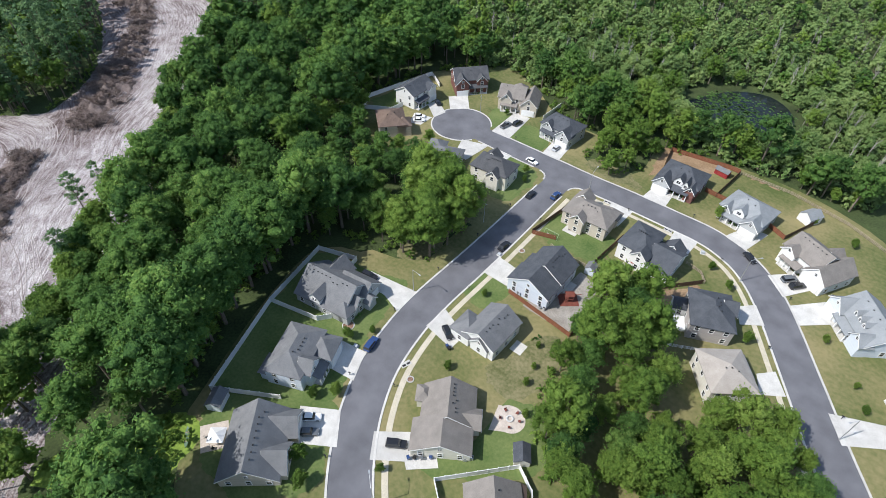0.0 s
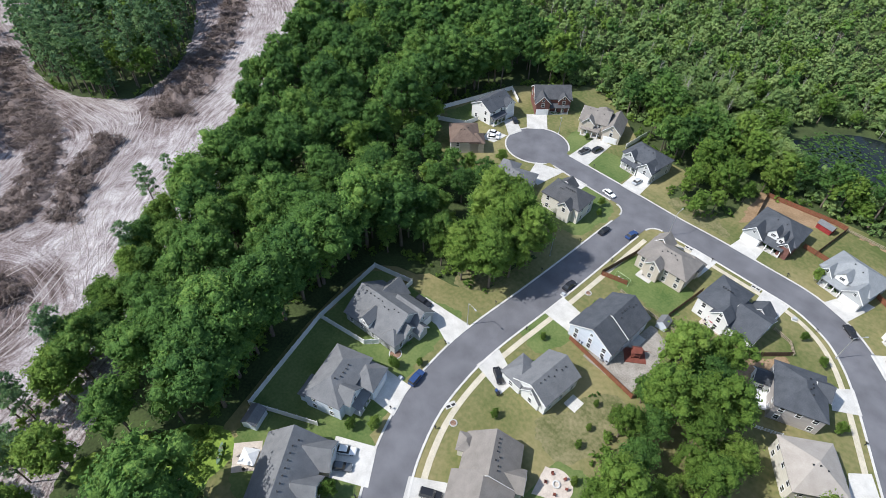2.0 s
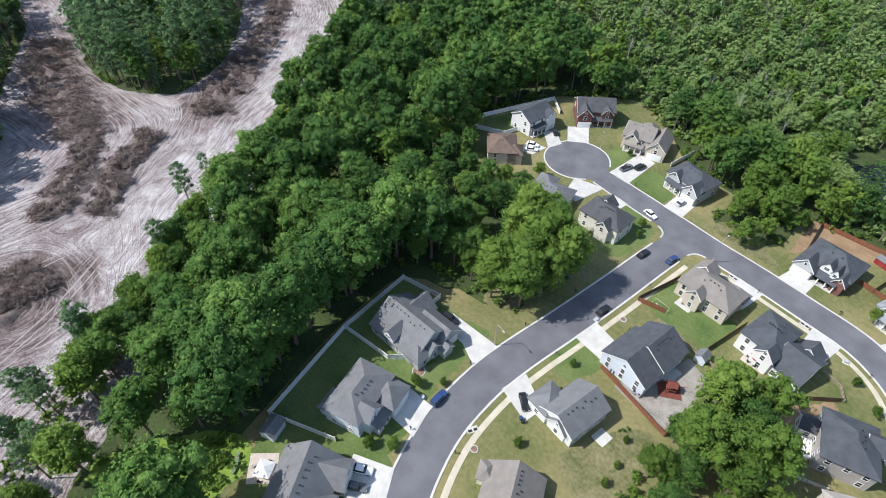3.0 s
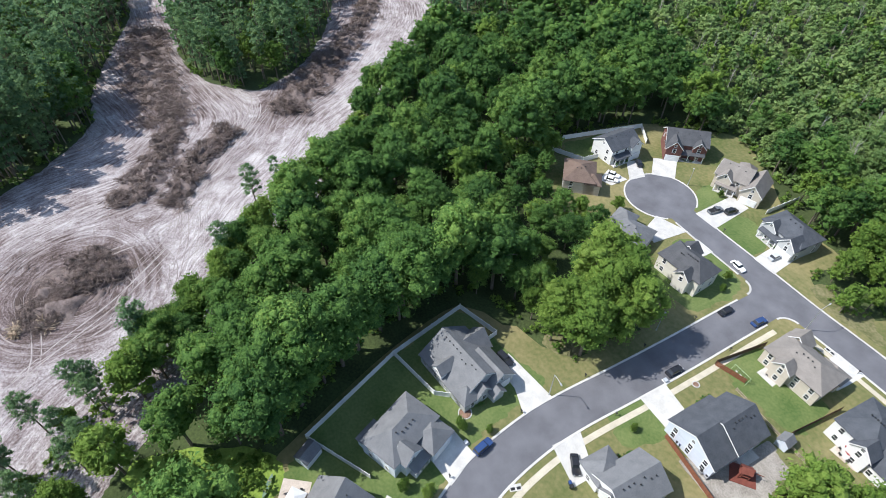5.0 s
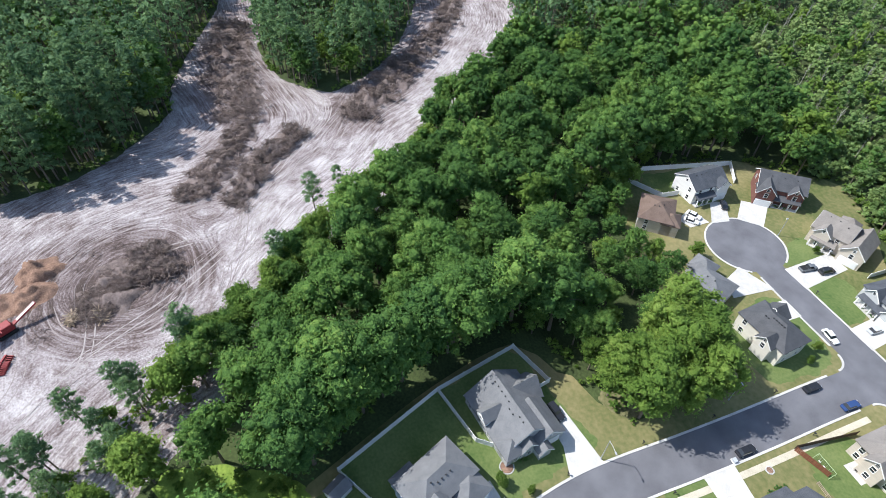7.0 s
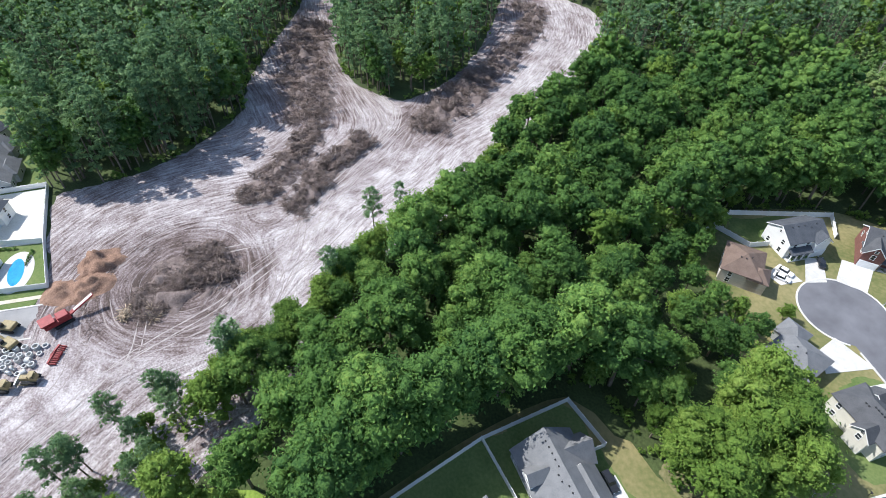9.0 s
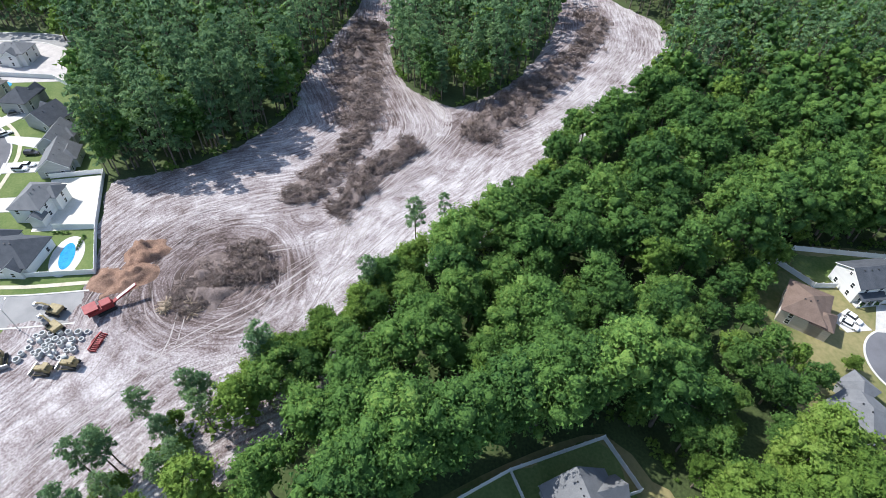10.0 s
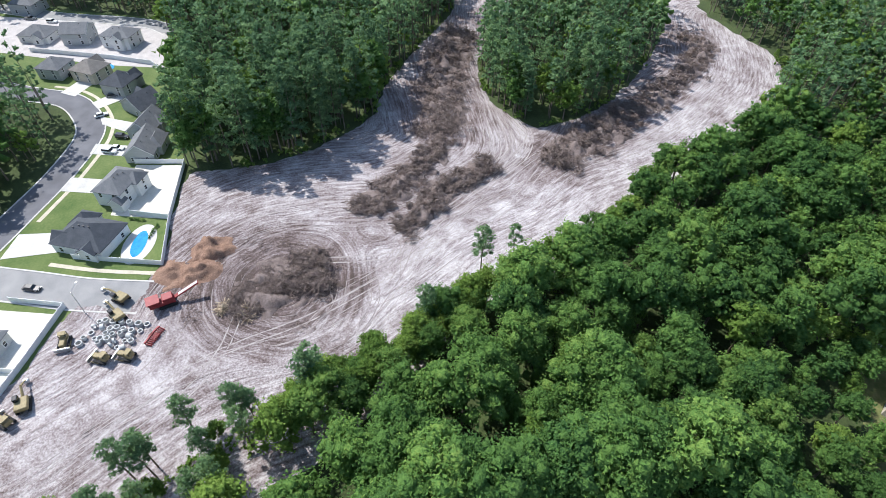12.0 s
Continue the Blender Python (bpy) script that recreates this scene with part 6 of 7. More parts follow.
carpet("lawn", spline(GLADE, 3, True), 1.2, "lime", "bright lime-green rough grass in a gap of the trees", 0.12, 21, category="lawn")
carpet("ground", spline([(-80, 80), (-74, 84), (-75, 100), (-73, 112), (-80, 108), (-84, 92)], 3, True), 1.2, "straw", "leaf litter and bare soil under the edge trees", 0.03, 20)


def parasol(x, y, mat, label):
    p = empty("patio_umbrella", pose(x, y, 0.1), label, "umbrella")
    bm = bmesh.new()
    rod(bm, (0, 0, 0), (0, 0, 2.4), 0.04, 0.04, 6)
    part("pole", bm, "steel", p)
    bm = bmesh.new()
    bmesh.ops.create_cone(bm, cap_ends=True, segments=8, radius1=1.5, radius2=0.05, depth=0.6, matrix=Matrix.Translation((0, 0, 2.4)))
    part("canopy", bm, mat, p)


def patio_chair(x, y, yaw, mat="black"):
    c = empty("patio_chair", pose(x, y, 0.1, 0, 0, yaw), "dark garden chair on a patio", "chair", "patio chairs")
    bm = bmesh.new()
    box(bm, -0.28, 0.28, -0.28, 0.28, 0.38, 0.46)
    part("seat", bm, mat, c)
    bm = bmesh.new()
    box(bm, -0.28, 0.28, 0.22, 0.3, 0.46, 0.95)
    part("backrest", bm, mat, c)
    for sx in (-0.24, 0.24):
        for sy in (-0.24, 0.24):
            bm = bmesh.new()
            box(bm, sx - 0.03, sx + 0.03, sy - 0.03, sy + 0.03, 0, 0.38)
            part("leg", bm, mat, c)


parasol(-26, 121.2, "red", "red patio umbrella behind the white house")
for a in range(0, 360, 60):
    patio_chair(-26 + 1.7 * math.cos(radians(a)), 121.2 + 1.5 * math.sin(radians(a)), a - 90)
for a in (20, 75, 150, 215, 300):
    patio_chair(-25.8 + 2.2 * math.cos(radians(a)), 58.2 + 2.2 * math.sin(radians(a)), a - 90, "playset")
for q in ((-47.8, 122.6, 30), (-46.2, 123.4, 200), (-73, 12, 40), (-70.6, 11.4, 120), (-73.4, 15, 220)):
    patio_chair(*q)
bm = bmesh.new()
for i in range(12):
    box(bm, 0.55, 0.85, -0.2, 0.2, 0, 0.35, pose(-25.8, 58.2, 0.1, 0, 0, i * 30), 0.03)
tagged(link_mesh("fire_pit", bm, "pipe"), "round stone fire pit on the patio", "fire pit")


def play_set(x, y, yaw):
    p = empty("play_set", pose(x, y, 0.1, 0, 0, yaw), "red-stained timber play set in the back yard", "play set")
    bm = bmesh.new()
    box(bm, -2.6, 2.6, -2.2, 2.2, 0, 0.14)
    part("timber_base", bm, "playset", p)
    for sx in (-1, 1):
        for sy in (-1, 1):
            bm = bmesh.new()
            box(bm, sx - 0.07, sx + 0.07, sy * 0.9 - 0.07, sy * 0.9 + 0.07, 0.1, 2.6)
            part("post", bm, "playset", p)
    bm = bmesh.new()
    box(bm, -1.1, 1.1, -1, 1, 1.2, 1.3)
    part("deck", bm, "playset", p)
    bm = bmesh.new()
    gable(bm, 0, 0, 2.2, 2, 2.5, 0.8, "x", 0.1, 0.06)
    part("roof", bm, "playset", p)
    bm = bmesh.new()
    rod(bm, (1, 0, 2.3), (3.4, 0, 2.3), 0.07, 0.07, 6)
    part("swing_beam", bm, "playset", p)
    bm = bmesh.new()
    box(bm, -0.3, 0.3, 0, 2.4, 0, 0.06, pose(0, 1, 1.2, -28))
    part("slide", bm, "steel", p)


play_set(-33.6, 97.6, 40)


def storm_drain(x, y, yaw):
    d = empty("storm_drain", pose(x, y, 0.1, 0, 0, yaw), "pale concrete storm drain inlet with dark slots", "storm drain", "street drains")
    bm = bmesh.new()
    box(bm, -1.3, 1.3, -0.7, 0.7, -0.2, 0.1, None, 0.03)
    part("slab", bm, "concrete", d)
    for sx in (-0.62, 0.62):
        bm = bmesh.new()
        box(bm, sx - 0.45, sx + 0.45, -0.5, 0.1, 0.09, 0.115)
        part("grate", bm, "black", d, "dark iron grate")


for q in ((-53.6, 53.9, 72), (-24.2, 142.9, -2), (-45.0, 142.9, 0)):
    storm_drain(*q)


def utility_box(x, y, yaw, mat="car_silver"):
    u = empty("utility_box", pose(x, y, 0.05, 0, 0, yaw), "small pale metal utility box by the kerb", "utility box", "utility boxes")
    bm = bmesh.new()
    box(bm, -0.5, 0.5, -0.42, 0.42, 0, 0.75, None, 0.05)
    part("case", bm, mat, u)
    bm = bmesh.new()
    box(bm, -0.7, 0.7, -0.62, 0.62, -0.15, 0.04, None, 0.02)
    part("pad", bm, "concrete", u)


for q in ((-66.6, 49.6, 14), (-12.2, 139.8, 20), (-58.0, 99.6, 0)):
    utility_box(*q)


def canoe(x, y, yaw):
    c = empty("canoe", pose(x, y, 0.16, 0, 0, yaw), "green canoe lying on the grass under the trees", "canoe")
    rows = []
    for u in np.linspace(-1, 1, 9):
        w = 0.48 * (1 - u * u) ** 0.6 + 0.03
        lift = 0.16 * abs(u) ** 3
        rows.append([(u * 2.5, -w, 0.42 + lift), (u * 2.5, -w * 0.7, 0.1 + lift), (u * 2.5, w * 0.7, 0.1 + lift), (u * 2.5, w, 0.42 + lift)])
    bm = bmesh.new()
    loft(bm, rows)
    part("hull", bm, "canoe_green", c)
    for u in (-1.1, 1.0):
        bm = bmesh.new()
        box(bm, u - 0.12, u + 0.12, -0.38, 0.38, 0.43, 0.47)
        part("seat", bm, "rail", c)


canoe(-77.2, 9.2, -38)


def swing_set(x, y, yaw):
    w = empty("swing_set", pose(x, y, 0.05, 0, 0, yaw), "pale green metal swing set on the lawn", "swing set")
    bm = bmesh.new()
    rod(bm, (-2.3, 0, 2.1), (2.3, 0, 2.1), 0.06, 0.06, 6)
    part("beam", bm, "swing_green", w)
    for sx in (-2.3, 2.3):
        for sy in (-1, 1):
            bm = bmesh.new()
            rod(bm, (sx, sy, -0.1), (sx, 0, 2.1), 0.05, 0.05, 6)
            part("leg", bm, "swing_green", w)
    for sx in (-1.2, 0, 1.2):
        bm = bmesh.new()
        box(bm, sx - 0.25, sx + 0.25, -0.12, 0.12, 0.5, 0.55)
        seat = part("swing_seat", bm, "white", w)
        bm = bmesh.new()
        for e in (-0.22, 0.22):
            rod(bm, (sx + e, 0, 0.54), (sx + e, 0, 2.1), 0.015, 0.015, 4)
        part("chain", bm, "steel", seat)


swing_set(-50.6, 116.6, 0)


def planting_ring(x, y, r):
    g = empty("planting_ring", pose(x, y, 0.04), "ring of pale edging stones round a planted bed", "planting bed", "planting rings")
    n = int(r * 14)
    me = None
    for i in range(n):
        if me is None:
            bm = bmesh.new()
            box(bm, -0.12, 0.12, -0.2, 0.2, -0.05, 0.18, None, 0.03)
            me = bpy.data.meshes.new("stone")
            bm.to_mesh(me)
            bm.free()
            me.materials.append(M["pipe"])
        a = i * 360 / n
        shared("stone", me, g, pose(r * math.cos(radians(a)), r * math.sin(radians(a)), 0, 0, 0, a))
    bm = bmesh.new()
    bmesh.ops.create_cone(bm, cap_ends=True, segments=18, radius1=r, radius2=r * 0.8, depth=0.12, matrix=Matrix.Translation((0, 0, 0.03)))
    part("soil", bm, "mulch", g, "brown mulch")


for q in ((-72.9, 53.0, 1.5), (-49.9, 51.4, 0.8), (-53.9, 105.4, 0.8)):
    planting_ring(*q)


def bin_can(x, y, mat, label):
    b = empty("wheelie_bin", pose(x, y, 0.1, 0, 0, (x * 37) % 90), label, "bin", "bins by the houses")
    bm = bmesh.new()
    loft(bm, [[(-0.25, -0.28, 0), (0.25, -0.28, 0), (0.25, 0.28, 0), (-0.25, 0.28, 0)], [(-0.31, -0.36, 1.0), (0.31, -0.36, 1.0), (0.31, 0.36, 1.0), (-0.31, 0.36, 1.0)]])
    part("body", bm, mat, b)
    bm = bmesh.new()
    box(bm, -0.34, 0.34, -0.4, 0.4, 1.0, 1.08, None, 0.03)
    part("lid", bm, mat, b)


for q in ((-37.2, 36.6, "car_blue"), (-36.2, 37.5, "black"), (-35, 38.4, "car_grey"), (-33.6, 39.8, "car_blue"), (-49, 64.2, "car_blue"), (-48.2, 64, "black"), (-44.5, 90.6, "car_blue"), (-45.3, 90.6, "black"), (-38.6, 91, "car_silver")):
    bin_can(*q, "plastic wheelie bin beside the house wall")


def ac_unit(x, y, yaw):
    a = empty("air_conditioner", pose(x, y, 0.08, 0, 0, yaw), "pale outdoor air conditioner unit by the wall", "air conditioner", "air conditioners")
    bm = bmesh.new()
    box(bm, -0.42, 0.42, -0.42, 0.42, 0, 0.85, None, 0.04)
    part("case", bm, "steel", a)
    bm = bmesh.new()
    rod(bm, (0, 0, 0.85), (0, 0, 0.9), 0.33, 0.33, 12)
    part("fan_grille", bm, "black", a)


for q in ((-27.8, 44.2, 124), (-26.9, 45.3, 124), (-38.2, 90.2, 0), (-36.9, 90.4, 0), (-16.2, 121.6, 0), (-14.8, 121.8, 0), (22, 146, 30)):
    ac_unit(*q)

for outline in ([(-82, 16), (-85, 21), (-95, 45), (-99, 65), (-88, 69), (-70, 73.5), (-68, 62), (-65, 50), (-60, 39), (-53, 29), (-48, 20), (-58, 8), (-70, 8)], [(-54, 115), (-36, 115), (-35, 128), (-53, 128)],
                [(-57, 81), (-49, 81), (-48, 91), (-57, 91)], [(-107, 162), (-100, 153.4), (-100, 170), (-108, 172)], [(-92, 153.4), (-77.6, 153.2), (-78, 162), (-90, 166)],
                [(-36, 40), (-30, 37), (-14, 52), (-20, 64), (-28, 62), (-30, 50)], [(-69, 128), (-72, 142), (-90, 143), (-92, 134), (-86, 122), (-74, 120)], [(-140, 140), (-150, 140), (-146, 168), (-142, 160)]):
    carpet("lawn", spline(outline, 3, True), 1.5, "lush", "greener mown lawn round the houses", 0.03, 70, category="lawn")

# ---- shrubs and yard trees ----
for q in ((-55, 22, 0.75, 0, 9), (-50.5, 18.5, 0.72, 50, 9), (-66.5, 55.5, 0.35, 20, 9), (-70, 50.5, 0.55, 70, 9), (-60.5, 37.5, 0.55, 10, 9), (-64, 33.6, 0.5, 10, 9), (-14.6, 158.2, 0.72, 30, 9), (8.2, 114.6, 0.6, 10, 9),
          (-1.6, 130, 0.5, 60, 9), (-8, 134.6, 0.45, 0, 9), (-74.5, 138.6, 0.5, 0, 9), (-72, 134, 0.4, 0, 9), (24, 128, 0.4, 0, 9), (-101.5, 166, 0.4, 0, 9), (22, 172, 0.5, 0, 9), (10, 176, 0.42, 0, 9), (38, 160, 0.5, 0, 9),
          (36, 112, 0.4, 0, 9), (33, 118, 0.35, 0, 9), (-112, 131, 0.8, 0, 9), (-45, 59.5, 0.4, 0, 9), (-52, 84, 0.35, 0, 9), (-28, 68, 0.35, 0, 9), (-29, 73, 0.3, 0, 9), (-31.5, 79, 0.3, 0, 9), (-23.6, 61, 0.35, 0, 9), (-40, 31, 0.4, 0, 9)):
    plant(*q, label="small ornamental tree on a lawn", group="yard trees")


SHRUB = foliage_mesh("foliage", crown_arrays(900, 0.6, 1.0, -0.2, 8, 10, 0.14, 0.8), "leaf")
rs = random.Random(5)


def shrub_row(x, y, dx, dy, n):
    for i in range(n):
        s = empty("shrub", pose(x + dx * i + rs.uniform(-0.2, 0.2), y + dy * i + rs.uniform(-0.2, 0.2), 0.02, 0, 0, rs.uniform(0, 360)) @ Matrix.Diagonal((*[rs.uniform(0.7, 1.3)] * 3, 1)), "small rounded shrub in a planting bed", "shrub", "foundation shrubs")
        shared("foliage", SHRUB, s, Matrix.Identity(4))


for q in ((-63, 27.8, 0.9, -0.75, 3), (-66.2, 38.6, -0.3, 0.9, 3), (-74, 53.4, 0.3, 1.2, 4), (-43, 51.4, 1, 1.2, 4), (-48.4, 76, 0.1, 1.2, 4), (-50, 101, 0, 1.2, 5), (-80.5, 161.4, 1.2, 0, 4), (-106, 173.6, 1.3, 0.4, 4), (-125, 167.5, 1, 0.9, 6), (-31, 161.4, 1.3, 0, 5),
          (-10.5, 158.6, 1.3, -0.2, 5), (8, 151.5, 1.1, -0.6, 5), (27, 142, 0.8, -1, 6), (42, 121, 0.7, -1, 6), (-131, 147, 0.1, 1.2, 5), (-20, 63, 0.3, 1, 3), (-34, 80, 0.6, 1, 3), (-168, -67, -1, 0, 6), (-175, -72, -0.1, -1.2, 4)):
    shrub_row(*q)

# ---- pool of the far house ----
disc("pool_deck", -165.5, -68.8, 8.2, 4.4, 0.09, "concrete", "pale concrete deck round the pool", "pool deck", 8)
disc("pool", -165.5, -68.8, 5.4, 2.0, 0.13, "pool_water", "bright blue kidney-shaped swimming pool", "pool", 10)
disc("pool", -266.3, -132, 4.6, 2.8, 0.13, "pool_water", "bright blue swimming pool in a far yard", "pool", 80)

# ---- cleared land: mounds, brush piles, ruts ----


def mound(name, path, width, height, mat, label, seed, cat="soil pile", rag=1.0):
    """A long lumpy heap along a path, with ragged sides that run out into the ground."""
    line = spline(path, 0.6)
    bm = bmesh.new()
    rows = []
    n, k = len(line), 26
    for i in range(n):
        a, b = line[max(i - 1, 0)], line[min(i + 1, n - 1)]
        t = (b - a).normalized()
        s = Vector((-t.y, t.x))
        e = min(1.0, 4 * (i + 0.2) / n, 4 * (n - i - 0.8) / n)
        row = []
        for j in range(k + 1):
            u = j / k * 2 - 1
            p = line[i] + s * u * width * 0.75 * (1 if rag > 0.5 else 0.35 + 0.65 * e ** 0.5)
            q = Vector((p.x * 0.22, p.y * 0.22, seed))
            ragged = 0.95 - abs(u) * 1.2 + rag * (1.15 * noise.noise(q) + 0.5 * noise.noise(q * 3.1))
            z = height * 0.85 * max(ragged, -0.25) * e * (0.7 + 0.6 * abs(noise.noise(q * 2.3))) + (0.42 * noise.noise(q * 5.0) + 0.3 * noise.noise(q * 11.0)) * e
            row.append(bm.verts.new((p.x, p.y, z if abs(u) < 1 else min(z, -0.3))))
        rows.append(row)
    for a, b in zip(rows, rows[1:]):
        for j in range(k):
            bm.faces.new((a[j], b[j], b[j + 1], a[j + 1])).smooth = True
    bmesh.ops.recalc_face_normals(bm, faces=bm.faces)
    return tagged(link_mesh(name, bm, mat), label, cat)


def brush(path, width, height, count, seed, mat="deadwood", length=(1.2, 4.6), thick=(0.05, 0.18), label="tangled heap of grey-brown dead branches and roots"):
    """Loose branches thrown over a heap, joined."""
    r = np.random.RandomState(seed)
    line = spline(path, 1.0)
    heaps = []
    for n in range(max(3, int(len(line) * width / 7))):
        i = r.randint(0, len(line))
        t = (line[min(i + 1, len(line) - 1)] - line[max(i - 1, 0)]).normalized()
        u = r.normal(scale=0.17) * width
        rad = r.uniform(0.12, 0.26) * width
        heaps.append((line[i].x - t.y * u, line[i].y + t.x * u, rad, height * r.uniform(0.45, 1.0)))
    vs, fs = [], []
    for n in range(count):
        hx, hy, rad, hh = heaps[r.randint(len(heaps))]
        q, a = abs(r.normal(scale=0.46)), r.uniform(0, 6.28)
        c = np.array([hx + rad * q * math.cos(a), hy + rad * q * math.sin(a), 0.12 + hh * max(1 - q * q, 0) * r.uniform(0.45, 1.1)])
        d = r.normal(size=3) * np.array([1, 1, 0.35])
        d /= np.linalg.norm(d)
        ln, th = r.uniform(*length), r.uniform(*thick)
        s = np.cross(d, (0.1, 0.2, 1.0))
        s /= np.linalg.norm(s)
        w = np.cross(d, s)
        for e0, k in ((-0.5, 1.0), (0.5, 0.45)):
            for ang in (0, 2.094, 4.189):
                vs.append(c + d * ln * e0 + (s * math.cos(ang) + w * math.sin(ang)) * th * k)
        o = n * 6
        fs += [(o, o + 1, o + 4, o + 3), (o + 1, o + 2, o + 5, o + 4), (o + 2, o, o + 3, o + 5)]
    ob = new("brush_pile", mesh_from("brush_pile", np.array(vs), np.array(fs), mat))
    return tagged(ob, label, "brush pile", kind="stuff")


mound("windrow", [(-147, -34), (-151, -28), (-157, -22), (-163, -20)], 15, 2.4, "mud", "low heap of brown soil and roots", 40)
brush([(-152, -18), (-157, -19), (-164, -21)], 21, 3.2, 3400, 41, length=(0.9, 3.4), thick=(0.05, 0.15))
brush([(-145, -34), (-149, -30), (-154, -25)], 20, 1.8, 2300, 42, length=(0.8, 3.0), thick=(0.05, 0.14))
mound("mulch_mound", [(-168.5, -50), (-164.5, -47.5), (-160.5, -45.5)], 10.5, 4.4, "mulch", "mound of orange-brown wood mulch", 43, "mulch pile", 0.4)
mound("mulch_mound", [(-154.5, -59.5), (-155, -54), (-156, -48), (-157, -41)], 9.5, 3.4, "mulch", "long low bank of orange-brown mulch", 44, "mulch pile", 0.4)
for n, (path, w, h, c) in enumerate((([(-177, 5), (-186, 11), (-197, 16), (-206, 25), (-213, 33)], 9, 2.6, 1300), ([(-184, -8), (-195, 0), (-204, 5), (-216, 11), (-226, 15)], 10, 2.2, 1100),
                                     ([(-230, 14), (-244, 13), (-262, 11), (-280, 11), (-300, 13), (-318, 18)], 16, 2.6, 2000), ([(-214, 54), (-226, 62), (-238, 74), (-252, 86)], 13, 2.8, 1500),
                                     ([(-252, 86), (-262, 96), (-272, 104), (-284, 112)], 10, 2.4, 800), ([(-284, 113), (-300, 123), (-316, 130), (-324, 122)], 11, 2.2, 800))):
    mound("windrow", path, w, h, "mud", "windrow of brown soil, stumps and brush", 50 + n)
    brush(path, w * 1.6, h * 1.15, int(c * 3.3), 60 + n, length=(0.9, 3.4), thick=(0.05, 0.16))
brush([(-140, -40), (-148, -48), (-162, -46), (-170, -30), (-164, -12), (-150, -8), (-140, -16)], 14, 0.3, 700, 79, "deadwood", (0.6, 2.4), (0.03, 0.1), "loose twigs and roots round the brush heap")
brush([(-148, -39.5), (-146, -38), (-144, -36)], 4, 0.9, 60, 80, "log", (2.5, 5.0), (0.12, 0.25), "stack of pale cut logs")
brush([(-147, -33), (-144, -31), (-142, -28)], 4.5, 0.9, 70, 81, "log", (2.5, 5.0), (0.12, 0.25), "scattered pale cut logs")
brush([(-120, -30), (-150, -5), (-190, 40), (-230, 90), (-300, 140)], 40, 0.15, 500, 82, "deadwood", (0.6, 2.0), (0.03, 0.08), "scattered twigs and roots on the cleared soil")


def ruts(name, path, spread, count, seed, mat, label, width=(0.2, 0.45), wobble=3.0, lift=0.0):
    """Wheel and blade marks that follow a route, joined."""
    r = random.Random(seed)
    bm = bmesh.new()
    for n in range(count):
        off = r.gauss(0, spread)
        pts = [(p[0] + r.gauss(0, wobble) * 0.5, p[1] + r.gauss(0, wobble) * 0.5) for p in path]
        i0 = r.randint(0, max(0, len(pts) - 4))
        line = spline(pts[i0:i0 + r.randint(3, len(pts))], 2.5)
        if len(line) < 4:
            continue
        w = r.uniform(*width)
        for g in (0, 2.1):
            rows = []
            for i in range(len(line)):
                t = (line[min(i + 1, len(line) - 1)] - line[max(i - 1, 0)]).normalized()
                s = Vector((-t.y, t.x))
                ww = w * (0.5 + 0.5 * math.sin(math.pi * i / (len(line) - 1)))
                c = line[i] + s * (off + g)
                if not inside(CLEARING, c.x, c.y):
                    rows.append(None)
                    continue
                hh = soil(c.x, c.y) + lift
                p, q = c - s * ww / 2, c + s * ww / 2
                rows.append((bm.verts.new((p.x, p.y, hh)), bm.verts.new((c.x, c.y, hh + 0.05)), bm.verts.new((q.x, q.y, hh))))
            for a, b in zip(rows, rows[1:]):
                if a and b:
                    bm.faces.new((a[0], b[0], b[1], a[1]))
                    bm.faces.new((a[1], b[1], b[2], a[2]))
    bmesh.ops.recalc_face_normals(bm, faces=bm.faces)
    return tagged(link_mesh(name, bm, mat), label, "tyre ruts", kind="stuff")


ruts("ruts", SOUTH_ROUTE, 6, 2, 1, "rut", "dark curving wheel ruts in the sand")
ruts("ruts", SOUTH_ROUTE, 6, 7, 2, "track", "pale pressed wheel tracks in the sand")
ruts("ruts", NORTH_ROUTE, 8, 3, 3, "rut", "dark wheel ruts along the pines")
ruts("ruts", NORTH_ROUTE, 6, 7, 4, "track", "pale wheel tracks along the pines")
ruts("ruts", LINK_ROUTE, 5, 8, 5, "track", "pale crossing wheel tracks")
ruts("ruts", LINK_ROUTE, 5, 3, 6, "rut", "dark crossing wheel ruts")
ruts("ruts", RING, 4, 3, 7, "rut", "ring of ruts round the brush heap", (0.2, 0.5), 2.2, 0.02)
ruts("ruts", RING, 5, 2, 8, "rut", "ring of muddy ruts round the brush heap", (0.2, 0.5), 2.2, 0.02)

# ---- machines by the street end ----


def track_pair(m, L, gauge, parent):
    for s in (-1, 1):
        bm = bmesh.new()
        y = s * gauge / 2
        prof = [(-L / 2, 0.45), (-L / 2 + 0.3, 0.05), (L / 2 - 0.3, 0.05), (L / 2, 0.45), (L / 2 - 0.3, 0.85), (-L / 2 + 0.3, 0.85)]
        loft(bm, [[(p[0], y - 0.25, p[1]) for p in prof], [(p[0], y + 0.25, p[1]) for p in prof]])
        part("crawler_track", bm, "rubber", parent, "dusty steel crawler track")


